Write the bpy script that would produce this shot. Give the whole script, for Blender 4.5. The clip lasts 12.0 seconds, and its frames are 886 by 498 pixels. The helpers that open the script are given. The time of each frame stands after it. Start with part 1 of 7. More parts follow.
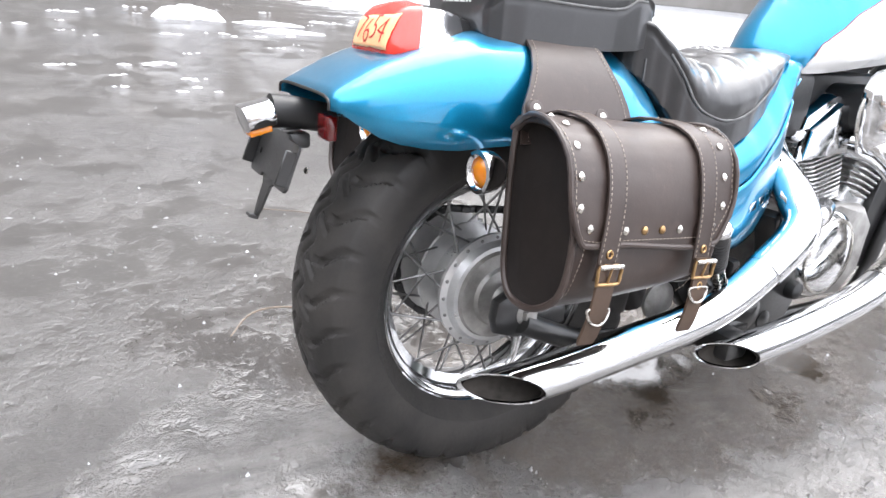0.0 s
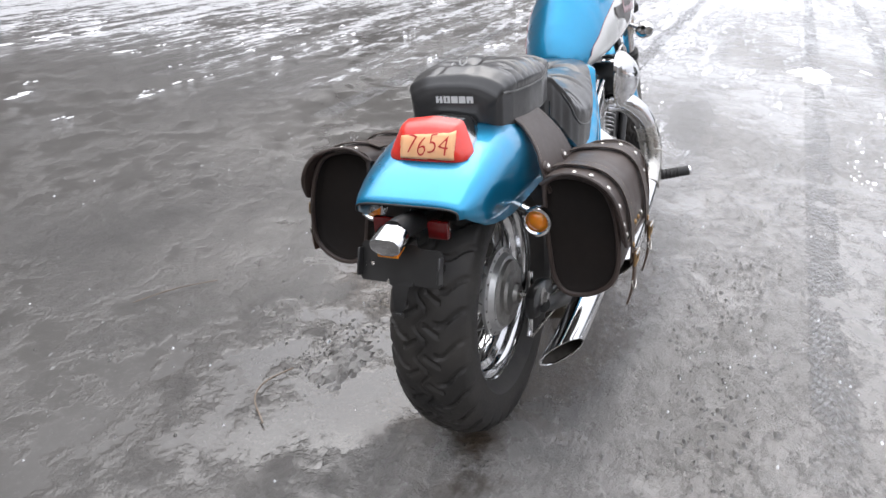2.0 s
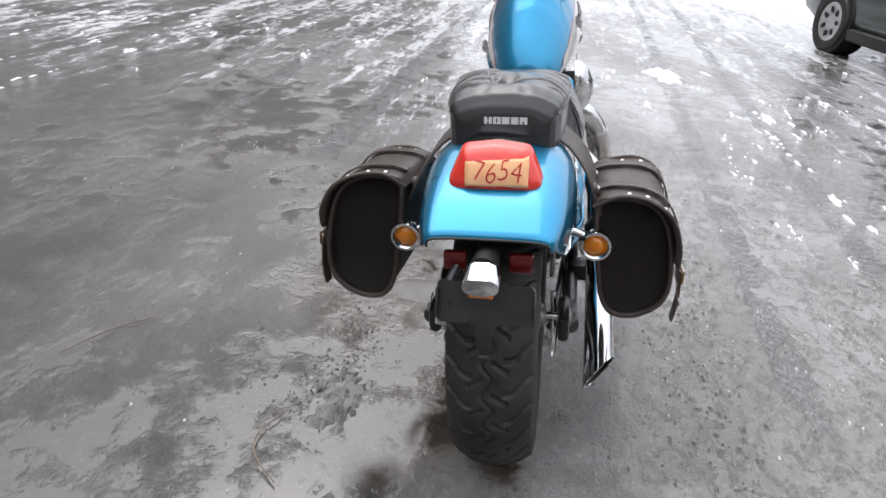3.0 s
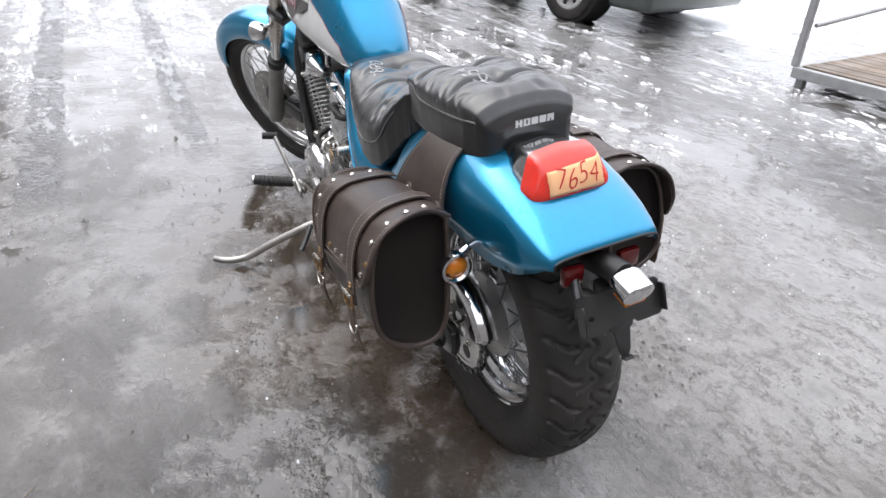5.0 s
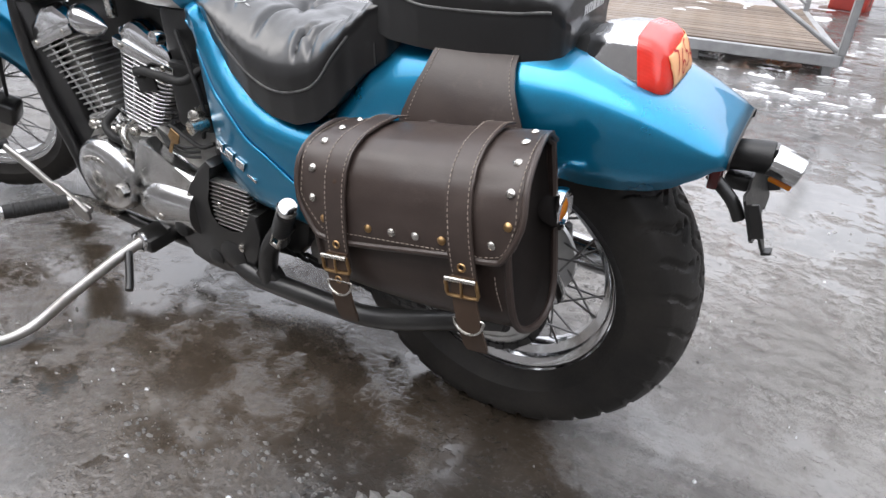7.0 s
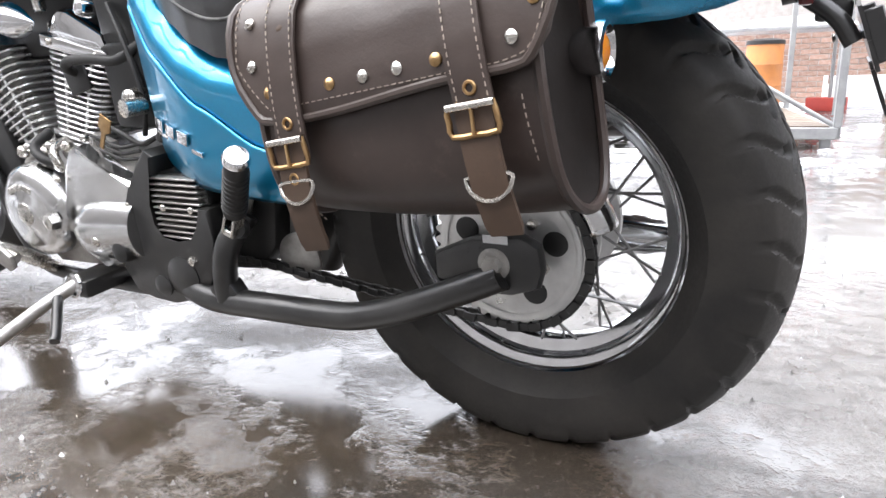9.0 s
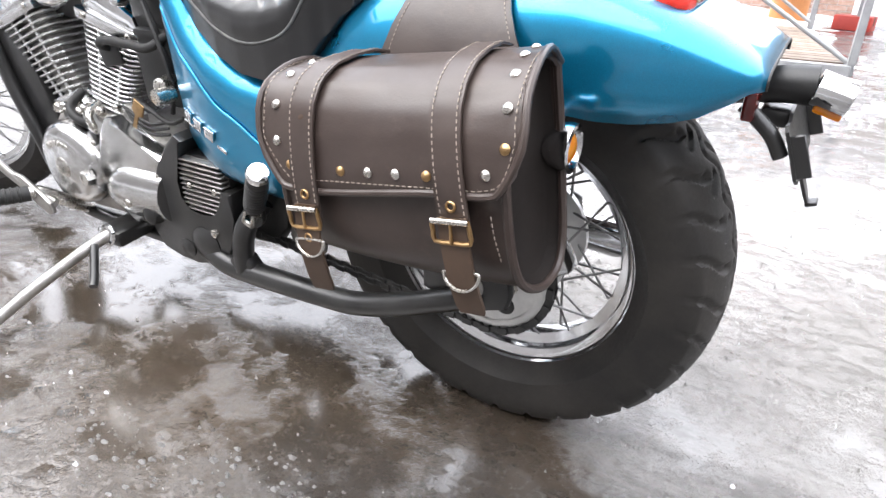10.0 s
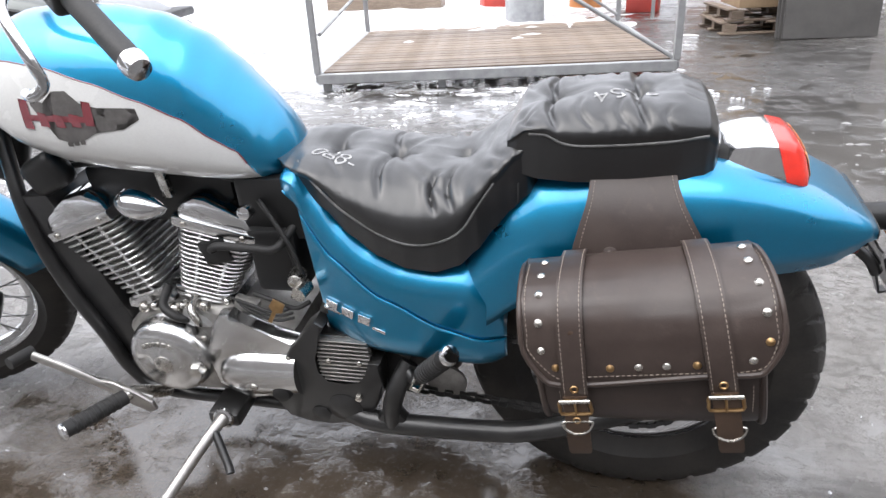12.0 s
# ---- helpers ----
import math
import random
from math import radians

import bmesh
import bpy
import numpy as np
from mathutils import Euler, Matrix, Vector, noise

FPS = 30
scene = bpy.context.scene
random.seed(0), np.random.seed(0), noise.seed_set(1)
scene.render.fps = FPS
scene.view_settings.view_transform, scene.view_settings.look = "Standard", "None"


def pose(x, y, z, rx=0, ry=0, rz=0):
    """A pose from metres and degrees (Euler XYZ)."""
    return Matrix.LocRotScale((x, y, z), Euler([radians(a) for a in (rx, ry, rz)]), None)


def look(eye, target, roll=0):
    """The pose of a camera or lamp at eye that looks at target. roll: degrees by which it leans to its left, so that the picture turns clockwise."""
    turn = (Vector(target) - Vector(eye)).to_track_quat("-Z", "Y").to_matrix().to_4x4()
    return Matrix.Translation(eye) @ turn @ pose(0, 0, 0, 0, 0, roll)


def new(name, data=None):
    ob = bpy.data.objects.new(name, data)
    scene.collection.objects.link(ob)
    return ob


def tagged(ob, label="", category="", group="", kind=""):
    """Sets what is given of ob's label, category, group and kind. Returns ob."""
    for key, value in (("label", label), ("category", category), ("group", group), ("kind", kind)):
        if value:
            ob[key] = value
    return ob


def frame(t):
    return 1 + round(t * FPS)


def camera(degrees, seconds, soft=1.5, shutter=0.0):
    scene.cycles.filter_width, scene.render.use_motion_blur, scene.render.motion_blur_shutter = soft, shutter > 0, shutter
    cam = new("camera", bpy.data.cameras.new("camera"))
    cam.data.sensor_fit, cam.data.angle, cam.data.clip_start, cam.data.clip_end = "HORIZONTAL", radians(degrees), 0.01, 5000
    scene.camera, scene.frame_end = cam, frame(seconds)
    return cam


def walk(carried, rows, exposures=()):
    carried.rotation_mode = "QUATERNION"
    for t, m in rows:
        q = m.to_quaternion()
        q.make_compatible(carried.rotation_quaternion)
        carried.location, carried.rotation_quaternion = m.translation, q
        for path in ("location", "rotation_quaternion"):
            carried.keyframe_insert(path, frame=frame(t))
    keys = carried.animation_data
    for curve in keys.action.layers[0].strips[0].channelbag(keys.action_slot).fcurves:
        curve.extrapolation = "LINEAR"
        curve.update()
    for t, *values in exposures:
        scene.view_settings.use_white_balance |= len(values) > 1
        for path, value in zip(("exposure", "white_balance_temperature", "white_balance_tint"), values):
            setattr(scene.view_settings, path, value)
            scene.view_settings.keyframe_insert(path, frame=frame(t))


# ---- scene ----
# camera and its walk
cam = camera(66.72, 12.0)
PATH = [
    (0.0, -0.6386, -0.8276, 0.8557, 65.31, -7.22, -29.51),
    (0.5, -0.7863, -0.8921, 1.0613, 64.13, -1.00, -34.83),
    (1.0, -0.9416, -0.7626, 1.0690, 61.91, -0.04, -44.53),
    (1.5, -1.1579, -0.5716, 1.0744, 60.07, -2.11, -56.16),
    (2.0, -1.2984, -0.4279, 1.1297, 62.66, -1.08, -65.80),
    (2.5, -1.3011, -0.2084, 1.1315, 63.54, 0.05, -75.50),
    (2.7, -1.3185, -0.1208, 1.1299, 62.91, -2.73, -76.41),
    (4.3, -1.1705, 0.5267, 1.1696, 62.05, -1.61, -101.29),
    (4.5, -1.1358, 0.5818, 1.1575, 61.46, -2.56, -103.18),
    (5.0, -1.0467, 0.7601, 1.1449, 61.26, -3.7, -115.99),
    (5.5, -0.9075, 0.8782, 1.1213, 61.05, -3.51, -125.25),
    (6.0, -0.7251, 0.9414, 1.0927, 59.39, -2.46, -133.74),
    (6.5, -0.5638, 1.0089, 1.0508, 59.84, -2.42, -142.55),
    (7.0, -0.3944, 1.066, 0.9073, 62.12, -3.69, -150.11),
    (7.2, -0.353, 1.0402, 0.7999, 63.61, -6.13, -149.57),
    (9.0, -0.3242, 0.9188, 0.5176, 75.65, 1.48, -151.68),
    (9.5, -0.3336, 0.9357, 0.5551, 74.31, 1.08, -151.08),
    (10.0, -0.3811, 0.9808, 0.7506, 65.31, -2.54, -150.01),
    (10.5, -0.3745, 1.0526, 0.9687, 61.13, -2.43, -147.76),
    (11.0, -0.206, 1.2009, 1.0687, 61.78, 0.52, -157.55),
    (11.5, -0.0559, 1.2392, 1.0754, 63.9, 1.24, -162.81),
    (12.0, 0.0972, 1.2087, 1.0642, 64.92, 2.89, -167.76),
]
LEAN = 6.63  # degrees by which the motorcycle rests on its side stand
walk(cam, [(t, pose(x, y, z, rx, ry, rz)) for t, x, y, z, rx, ry, rz in PATH], [(0.0, 1.36), (0.5, 1.1), (1.0, 0.86), (1.5, 0.52), (2.0, 0.27), (2.5, 0.07), (4.5, 0.2), (5.5, 0.6), (6.0, 0.65), (6.5, 0.58), (7.0, 0.4), (9.0, 1.4), (9.5, 1.42), (10.0, 1.44), (10.5, 1.25), (11.0, 0.97), (11.5, 0.74), (12.0, 0.62)])

from mathutils.bvhtree import BVHTree

# world and light: a wet, overcast winter day
world = bpy.data.worlds.new("overcast")
scene.world = world
world.use_nodes = True
_wn = world.node_tree.nodes
_sky = _wn.new("ShaderNodeTexSky")
_sky.sky_type = "NISHITA"
_sky.sun_disc = False
_sky.sun_elevation, _sky.sun_rotation = radians(55), radians(70)
_sky.air_density, _sky.dust_density, _sky.ozone_density = 1.0, 7.0, 0.6
_hsv = _wn.new("ShaderNodeHueSaturation")
_hsv.inputs["Saturation"].default_value = 0.3
world.node_tree.links.new(_sky.outputs[0], _hsv.inputs["Color"])
_cloud = _wn.new("ShaderNodeMix")  # an even cloud layer over most of the sky
_cloud.data_type = "RGBA"
_cloud.inputs[0].default_value = 0.72
_cloud.inputs[7].default_value = (13.2, 13.5, 14.7, 1)
world.node_tree.links.new(_hsv.outputs[0], _cloud.inputs[6])
_wc = _wn.new("ShaderNodeTexCoord")
_ws = _wn.new("ShaderNodeSeparateXYZ")
_wr = _wn.new("ShaderNodeValToRGB")  # overcast: brighter overhead than along the horizon
_wr.color_ramp.elements[0].color, _wr.color_ramp.elements[0].position = (0.62, 0.62, 0.63, 1), 0.0
_wr.color_ramp.elements[1].color, _wr.color_ramp.elements[1].position = (1.25, 1.25, 1.25, 1), 0.8
_wm = _wn.new("ShaderNodeMix")
_wm.data_type, _wm.blend_type = "RGBA", "MULTIPLY"
_wm.inputs[0].default_value = 1.0
world.node_tree.links.new(_wc.outputs["Generated"], _ws.inputs[0])
world.node_tree.links.new(_ws.outputs[2], _wr.inputs[0])
world.node_tree.links.new(_cloud.outputs[2], _wm.inputs[6])
world.node_tree.links.new(_wr.outputs[0], _wm.inputs[7])
world.node_tree.links.new(_wm.outputs[2], _wn["Background"].inputs[0])
_wn["Background"].inputs[1].default_value = 0.14
sun = new("sun", bpy.data.lights.new("sun", "SUN"))
sun.data.energy, sun.data.angle = 0.9, radians(50)
sun.data.color = (1.0, 0.97, 0.93)
sun.matrix_world = look((2, 3, 8), (0, 0, 0))


# ---- materials ----
def base_mat(name):
    m = bpy.data.materials.new(name)
    m.use_nodes = True
    nt = m.node_tree
    return m, nt, nt.nodes["Principled BSDF"]


def tex_noise(nt, scale, detail=4.0, rough=0.55, coord="Object", stretch=(1, 1, 1)):
    tc = nt.nodes.new("ShaderNodeTexCoord")
    mp = nt.nodes.new("ShaderNodeMapping")
    mp.inputs["Scale"].default_value = stretch
    nz = nt.nodes.new("ShaderNodeTexNoise")
    nz.inputs["Scale"].default_value = scale
    nz.inputs["Detail"].default_value = detail
    nz.inputs["Roughness"].default_value = rough
    nt.links.new(tc.outputs[coord], mp.inputs[0])
    nt.links.new(mp.outputs[0], nz.inputs["Vector"])
    return nz.outputs["Fac"]


def ramp(nt, fac, stops, interp="LINEAR"):
    r = nt.nodes.new("ShaderNodeValToRGB")
    r.color_ramp.interpolation = interp
    while len(r.color_ramp.elements) < len(stops):
        r.color_ramp.elements.new(0.5)
    for e, (p, c) in zip(r.color_ramp.elements, stops):
        e.position = p
        e.color = (*c, 1) if isinstance(c, tuple) else (c, c, c, 1)
    nt.links.new(fac, r.inputs[0])
    return r.outputs[0]


def math_node(nt, op, a, b=0.0, clamp=False):
    n = nt.nodes.new("ShaderNodeMath")
    n.operation, n.use_clamp = op, clamp
    for i, v in enumerate((a, b)):
        if isinstance(v, (int, float)):
            n.inputs[i].default_value = v
        else:
            nt.links.new(v, n.inputs[i])
    return n.outputs[0]


def mix_col(nt, fac, a, b):
    n = nt.nodes.new("ShaderNodeMix")
    n.data_type = "RGBA"
    for sock, v in ((n.inputs[0], fac), (n.inputs[6], a), (n.inputs[7], b)):
        if isinstance(v, tuple):
            sock.default_value = (*v, 1)
        elif isinstance(v, (int, float)):
            sock.default_value = v
        else:
            nt.links.new(v, sock)
    return n.outputs[2]


def add_bump(nt, bsdf, height, strength, dist=0.002):
    b = nt.nodes.new("ShaderNodeBump")
    b.inputs["Strength"].default_value, b.inputs["Distance"].default_value = strength, dist
    nt.links.new(height, b.inputs["Height"])
    if bsdf.inputs["Normal"].links:
        nt.links.new(bsdf.inputs["Normal"].links[0].from_socket, b.inputs["Normal"])
    nt.links.new(b.outputs[0], bsdf.inputs["Normal"])


def surface(name, c0, c1, rough=(0.4, 0.6), metal=0.0, scale=12.0, fine=220.0, bump=0.2, dist=0.001, coat=0.0, spec=0.5, stretch=(1, 1, 1)):
    """A two-scale material: broad patches between two colours, fine grain in gloss and relief."""
    m, nt, b = base_mat(name)
    big = tex_noise(nt, scale, 5, 0.6, stretch=stretch)
    small = tex_noise(nt, fine, 3, 0.6, stretch=stretch)
    nt.links.new(ramp(nt, big, [(0.3, c0), (0.7, c1)]), b.inputs["Base Color"])
    mixr = math_node(nt, "ADD", math_node(nt, "MULTIPLY", big, 0.6), math_node(nt, "MULTIPLY", small, 0.4))
    nt.links.new(ramp(nt, mixr, [(0.3, rough[0]), (0.7, rough[1])]), b.inputs["Roughness"])
    b.inputs["Metallic"].default_value = metal
    b.inputs["Coat Weight"].default_value = coat
    b.inputs["Coat Roughness"].default_value = 0.06
    b.inputs["Specular IOR Level"].default_value = spec
    if bump:
        add_bump(nt, b, small, bump, dist)
    return m


def paint(name, col, dark, rough=0.16, metal=0.25):
    """Metallic lacquer under clear coat with fine flake, water spots and dust."""
    m, nt, b = base_mat(name)
    flake = tex_noise(nt, 900, 2, 0.5)
    spots = tex_noise(nt, 90, 3, 0.7)
    broad = tex_noise(nt, 7, 4, 0.6)
    c = mix_col(nt, ramp(nt, flake, [(0.35, 0.0), (0.65, 1.0)]), dark, col)
    c = mix_col(nt, ramp(nt, broad, [(0.5, 0.0), (0.85, 0.35)]), c, dark)
    nt.links.new(c, b.inputs["Base Color"])
    b.inputs["Metallic"].default_value = metal
    nt.links.new(ramp(nt, broad, [(0.3, rough), (0.75, rough + 0.14)]), b.inputs["Roughness"])
    b.inputs["Coat Weight"].default_value = 1.0
    nt.links.new(ramp(nt, spots, [(0.4, 0.015), (0.75, 0.06)]), b.inputs["Coat Roughness"])
    add_bump(nt, b, spots, 0.05, 0.0006)
    return m


BLUE = paint("blue_lacquer", (0.006, 0.262, 0.475), (0.004, 0.2, 0.38), 0.27, 0.8)
WHITE_PAINT = paint("white_lacquer", (0.72, 0.72, 0.70), (0.62, 0.62, 0.61), 0.2, 0.0)
RED_LINE = paint("red_line", (0.25, 0.03, 0.04), (0.15, 0.02, 0.03), 0.3, 0.0)
CHROME = surface("chrome", (0.72, 0.73, 0.74), (0.62, 0.62, 0.63), (0.04, 0.16), 1.0, 18, 260, 0.04)
DULL_CHROME = surface("stained_chrome", (0.62, 0.61, 0.58), (0.46, 0.44, 0.41), (0.14, 0.36), 1.0, 22, 300, 0.12)
ALU = surface("cast_aluminium", (0.66, 0.66, 0.65), (0.48, 0.48, 0.48), (0.25, 0.45), 0.75, 20, 260, 0.25)
FORK_GREY = surface("grey_fork_alloy", (0.3, 0.295, 0.28), (0.22, 0.215, 0.2), (0.35, 0.55), 0.4, 14, 200, 0.2)
WORN_STEEL = surface("worn_grey_steel", (0.48, 0.47, 0.45), (0.3, 0.285, 0.27), (0.25, 0.5), 0.9, 26, 260, 0.2)
ALU_DIRTY = surface("dirty_aluminium", (0.42, 0.41, 0.39), (0.22, 0.21, 0.2), (0.35, 0.6), 0.7, 22, 240, 0.3)
BLACK_METAL = surface("black_frame_paint", (0.008, 0.008, 0.0085), (0.024, 0.0235, 0.023), (0.25, 0.48), 0.0, 14, 240, 0.2, coat=0.25)
BLACK_PLASTIC = surface("black_plastic", (0.006, 0.006, 0.0065), (0.014, 0.014, 0.014), (0.35, 0.6), 0.0, 15, 260, 0.2)
RUBBER = surface("grip_rubber", (0.012, 0.012, 0.0125), (0.032, 0.031, 0.03), (0.5, 0.75), 0.0, 24, 260, 0.3)
TYRE = surface("tyre_rubber", (0.009, 0.009, 0.0093), (0.042, 0.038, 0.034), (0.38, 0.7), 0.0, 7, 180, 0.3, spec=0.35)
BRASS = surface("worn_brass", (0.5, 0.33, 0.16), (0.32, 0.2, 0.1), (0.25, 0.45), 1.0, 60, 300, 0.2)
STEEL = surface("stud_steel", (0.66, 0.64, 0.6), (0.45, 0.42, 0.38), (0.15, 0.35), 1.0, 40, 300, 0.1)
SPOKE = surface("spoke_steel", (0.3, 0.3, 0.3), (0.16, 0.155, 0.15), (0.3, 0.55), 0.9, 40, 300, 0.1)
THREAD = surface("stitch_thread", (0.36, 0.31, 0.26), (0.22, 0.18, 0.15), (0.7, 0.9), 0.0, 80, 400, 0.2)
LETTER_GREY = surface("pale_grey_print", (0.6, 0.6, 0.6), (0.45, 0.45, 0.45), (0.5, 0.7), 0.0, 60, 300, 0.1)
PIPING = surface("seat_piping", (0.16, 0.16, 0.155), (0.07, 0.07, 0.07), (0.4, 0.6), 0.0, 60, 300, 0.2)
CHALK = surface("chalk", (0.5, 0.5, 0.495), (0.16, 0.16, 0.16), (0.8, 0.95), 0.0, 90, 500, 0.2)
PLATE_GREY = surface("galvanised_steel", (0.42, 0.43, 0.43), (0.3, 0.3, 0.31), (0.4, 0.65), 0.4, 8, 160, 0.15)
INK = surface("red_marker", (0.55, 0.02, 0.02), (0.45, 0.015, 0.015), (0.5, 0.7), 0.0, 60, 300, 0.0)
BADGE_GREY = surface("badge_grey", (0.1, 0.095, 0.09), (0.16, 0.15, 0.145), (0.3, 0.5), 0.3, 60, 300, 0.0)
CAR_GREEN = paint("grey_green_lacquer", (0.06, 0.072, 0.07), (0.045, 0.055, 0.052), 0.3, 0.3)
DARK_GLASS = surface("dark_glass", (0.01, 0.012, 0.012), (0.02, 0.022, 0.022), (0.03, 0.08), 0.0, 5, 60, 0.0)
BARREL_ORANGE = surface("orange_plastic", (0.55, 0.22, 0.06), (0.42, 0.17, 0.06), (0.4, 0.6), 0.0, 6, 90, 0.15)
CARDBOARD = surface("cardboard", (0.4, 0.29, 0.18), (0.3, 0.21, 0.13), (0.7, 0.9), 0.0, 6, 120, 0.2)
SHEET_GREY = surface("grey_sheet", (0.07, 0.066, 0.064), (0.11, 0.105, 0.1), (0.4, 0.7), 0.0, 3, 60, 0.2)
RED_PLASTIC = surface("red_plastic", (0.5, 0.06, 0.04), (0.4, 0.05, 0.04), (0.4, 0.6), 0.0, 8, 90, 0.1)


def leather_mat(name, c0, c1, rough, crease=0.5, grain=420.0):
    """Leather: pebbled grain, soft creases and rubbed patches."""
    m, nt, b = base_mat(name)
    broad = tex_noise(nt, 9, 5, 0.65)
    rub = tex_noise(nt, 34, 5, 0.7)
    gr = tex_noise(nt, grain, 2, 0.5)
    cr = tex_noise(nt, 26, 3, 0.5, stretch=(1.0, 0.5, 1.4))
    c = ramp(nt, broad, [(0.3, c0), (0.72, c1)])
    c = mix_col(nt, ramp(nt, rub, [(0.58, 0.0), (0.8, 0.45)]), c, tuple(min(1, v * 1.9) for v in c1))
    nt.links.new(c, b.inputs["Base Color"])
    r = math_node(nt, "ADD", math_node(nt, "MULTIPLY", broad, 0.5), math_node(nt, "MULTIPLY", rub, 0.5))
    nt.links.new(ramp(nt, r, [(0.35, rough[0]), (0.65, rough[1])]), b.inputs["Roughness"])
    add_bump(nt, b, gr, 0.22, 0.0006)
    add_bump(nt, b, cr, crease, 0.003)
    return m


LEATHER = leather_mat("dark_brown_leather", (0.03, 0.02, 0.0168), (0.056, 0.04, 0.0335), (0.33, 0.5), 0.18)
LEATHER_WORN = leather_mat("rubbed_brown_leather", (0.042, 0.025, 0.016), (0.08, 0.048, 0.03), (0.45, 0.65), 0.2)
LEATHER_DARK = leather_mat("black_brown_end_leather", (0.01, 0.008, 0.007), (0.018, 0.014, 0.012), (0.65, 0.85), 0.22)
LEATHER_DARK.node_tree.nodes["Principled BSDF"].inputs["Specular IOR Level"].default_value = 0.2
SEAT_VINYL = leather_mat("black_seat_vinyl", (0.011, 0.011, 0.0115), (0.02, 0.02, 0.021), (0.36, 0.54), 0.25, 520)
_sv = SEAT_VINYL.node_tree.nodes["Principled BSDF"]
_sv.inputs["Coat Weight"].default_value, _sv.inputs["Coat Roughness"].default_value = 0.85, 0.22
_sv.inputs["Coat IOR"].default_value, _sv.inputs["Specular IOR Level"].default_value = 1.47, 0.36


def lens_mat(name, col, rough=0.12):
    """Ribbed translucent lamp plastic."""
    m, nt, b = base_mat(name)
    n = tex_noise(nt, 60, 3, 0.5)
    nt.links.new(mix_col(nt, n, col, tuple(v * 0.75 for v in col)), b.inputs["Base Color"])
    tc = nt.nodes.new("ShaderNodeTexCoord")
    w = nt.nodes.new("ShaderNodeTexWave")
    w.bands_direction = "Y"
    w.inputs["Scale"].default_value = 150
    nt.links.new(tc.outputs["Object"], w.inputs["Vector"])
    b.inputs["Roughness"].default_value = rough
    b.inputs["Coat Weight"].default_value = 0.5
    b.inputs["Subsurface Weight"].default_value = 0.3
    b.inputs["Subsurface Radius"].default_value = (0.02, 0.004, 0.002)
    b.inputs["Subsurface Scale"].default_value = 0.5
    add_bump(nt, b, w.outputs["Fac"], 0.12, 0.0008)
    return m


RED_LENS = lens_mat("red_lens", (0.8, 0.04, 0.025))
DARK_RED_LENS = lens_mat("dark_red_reflector", (0.11, 0.006, 0.007))
AMBER_LENS = lens_mat("amber_lens", (0.75, 0.24, 0.01))
CLEAR_LENS = lens_mat("smoky_clear_lens", (0.34, 0.33, 0.33))
STICKER = surface("orange_sticker", (0.92, 0.52, 0.27), (0.87, 0.43, 0.2), (0.5, 0.7), 0.0, 30, 200, 0.05)


def wood_mat():
    m, nt, b = base_mat("weathered_wood")
    info = nt.nodes.new("ShaderNodeObjectInfo")
    gr = tex_noise(nt, 9, 6, 0.7, stretch=(1.0, 22.0, 22.0))
    st = tex_noise(nt, 3.5, 4, 0.6)
    c = ramp(nt, gr, [(0.3, (0.1, 0.075, 0.055)), (0.55, (0.26, 0.2, 0.15)), (0.8, (0.42, 0.36, 0.3))])
    c = mix_col(nt, math_node(nt, "MULTIPLY", info.outputs["Random"], 0.8), c, (0.11, 0.083, 0.064))
    c = mix_col(nt, ramp(nt, st, [(0.55, 0.0), (0.8, 0.5)]), c, (0.12, 0.09, 0.07))
    nt.links.new(c, b.inputs["Base Color"])
    nt.links.new(ramp(nt, st, [(0.35, 0.35), (0.7, 0.8)]), b.inputs["Roughness"])
    add_bump(nt, b, gr, 0.5, 0.003)
    return m


WOOD = wood_mat()


def brick_mat():
    m, nt, b = base_mat("brick_clay")
    info = nt.nodes.new("ShaderNodeObjectInfo")
    n = tex_noise(nt, 25, 5, 0.7)
    c = ramp(nt, info.outputs["Random"], [(0.0, (0.2, 0.12, 0.09)), (1.0, (0.32, 0.2, 0.155))])
    nt.links.new(mix_col(nt, ramp(nt, n, [(0.45, 0.0), (0.8, 0.6)]), c, (0.5, 0.44, 0.4)), b.inputs["Base Color"])
    b.inputs["Roughness"].default_value = 0.85
    add_bump(nt, b, n, 0.5, 0.004)
    return m


BRICK = brick_mat()
MORTAR = surface("mortar", (0.42, 0.4, 0.38), (0.32, 0.3, 0.28), (0.8, 0.95), 0.0, 12, 120, 0.4)


def snow_mat():
    m, nt, b = base_mat("wet_snow")
    n = tex_noise(nt, 14, 6, 0.7)
    f = tex_noise(nt, 120, 4, 0.6)
    nt.links.new(ramp(nt, n, [(0.3, (0.6, 0.6, 0.61)), (0.6, (0.84, 0.85, 0.87))]), b.inputs["Base Color"])
    nt.links.new(ramp(nt, f, [(0.3, 0.3), (0.7, 0.7)]), b.inputs["Roughness"])
    add_bump(nt, b, n, 0.5, 0.02)
    add_bump(nt, b, f, 0.4, 0.004)
    return m


SNOW = snow_mat()


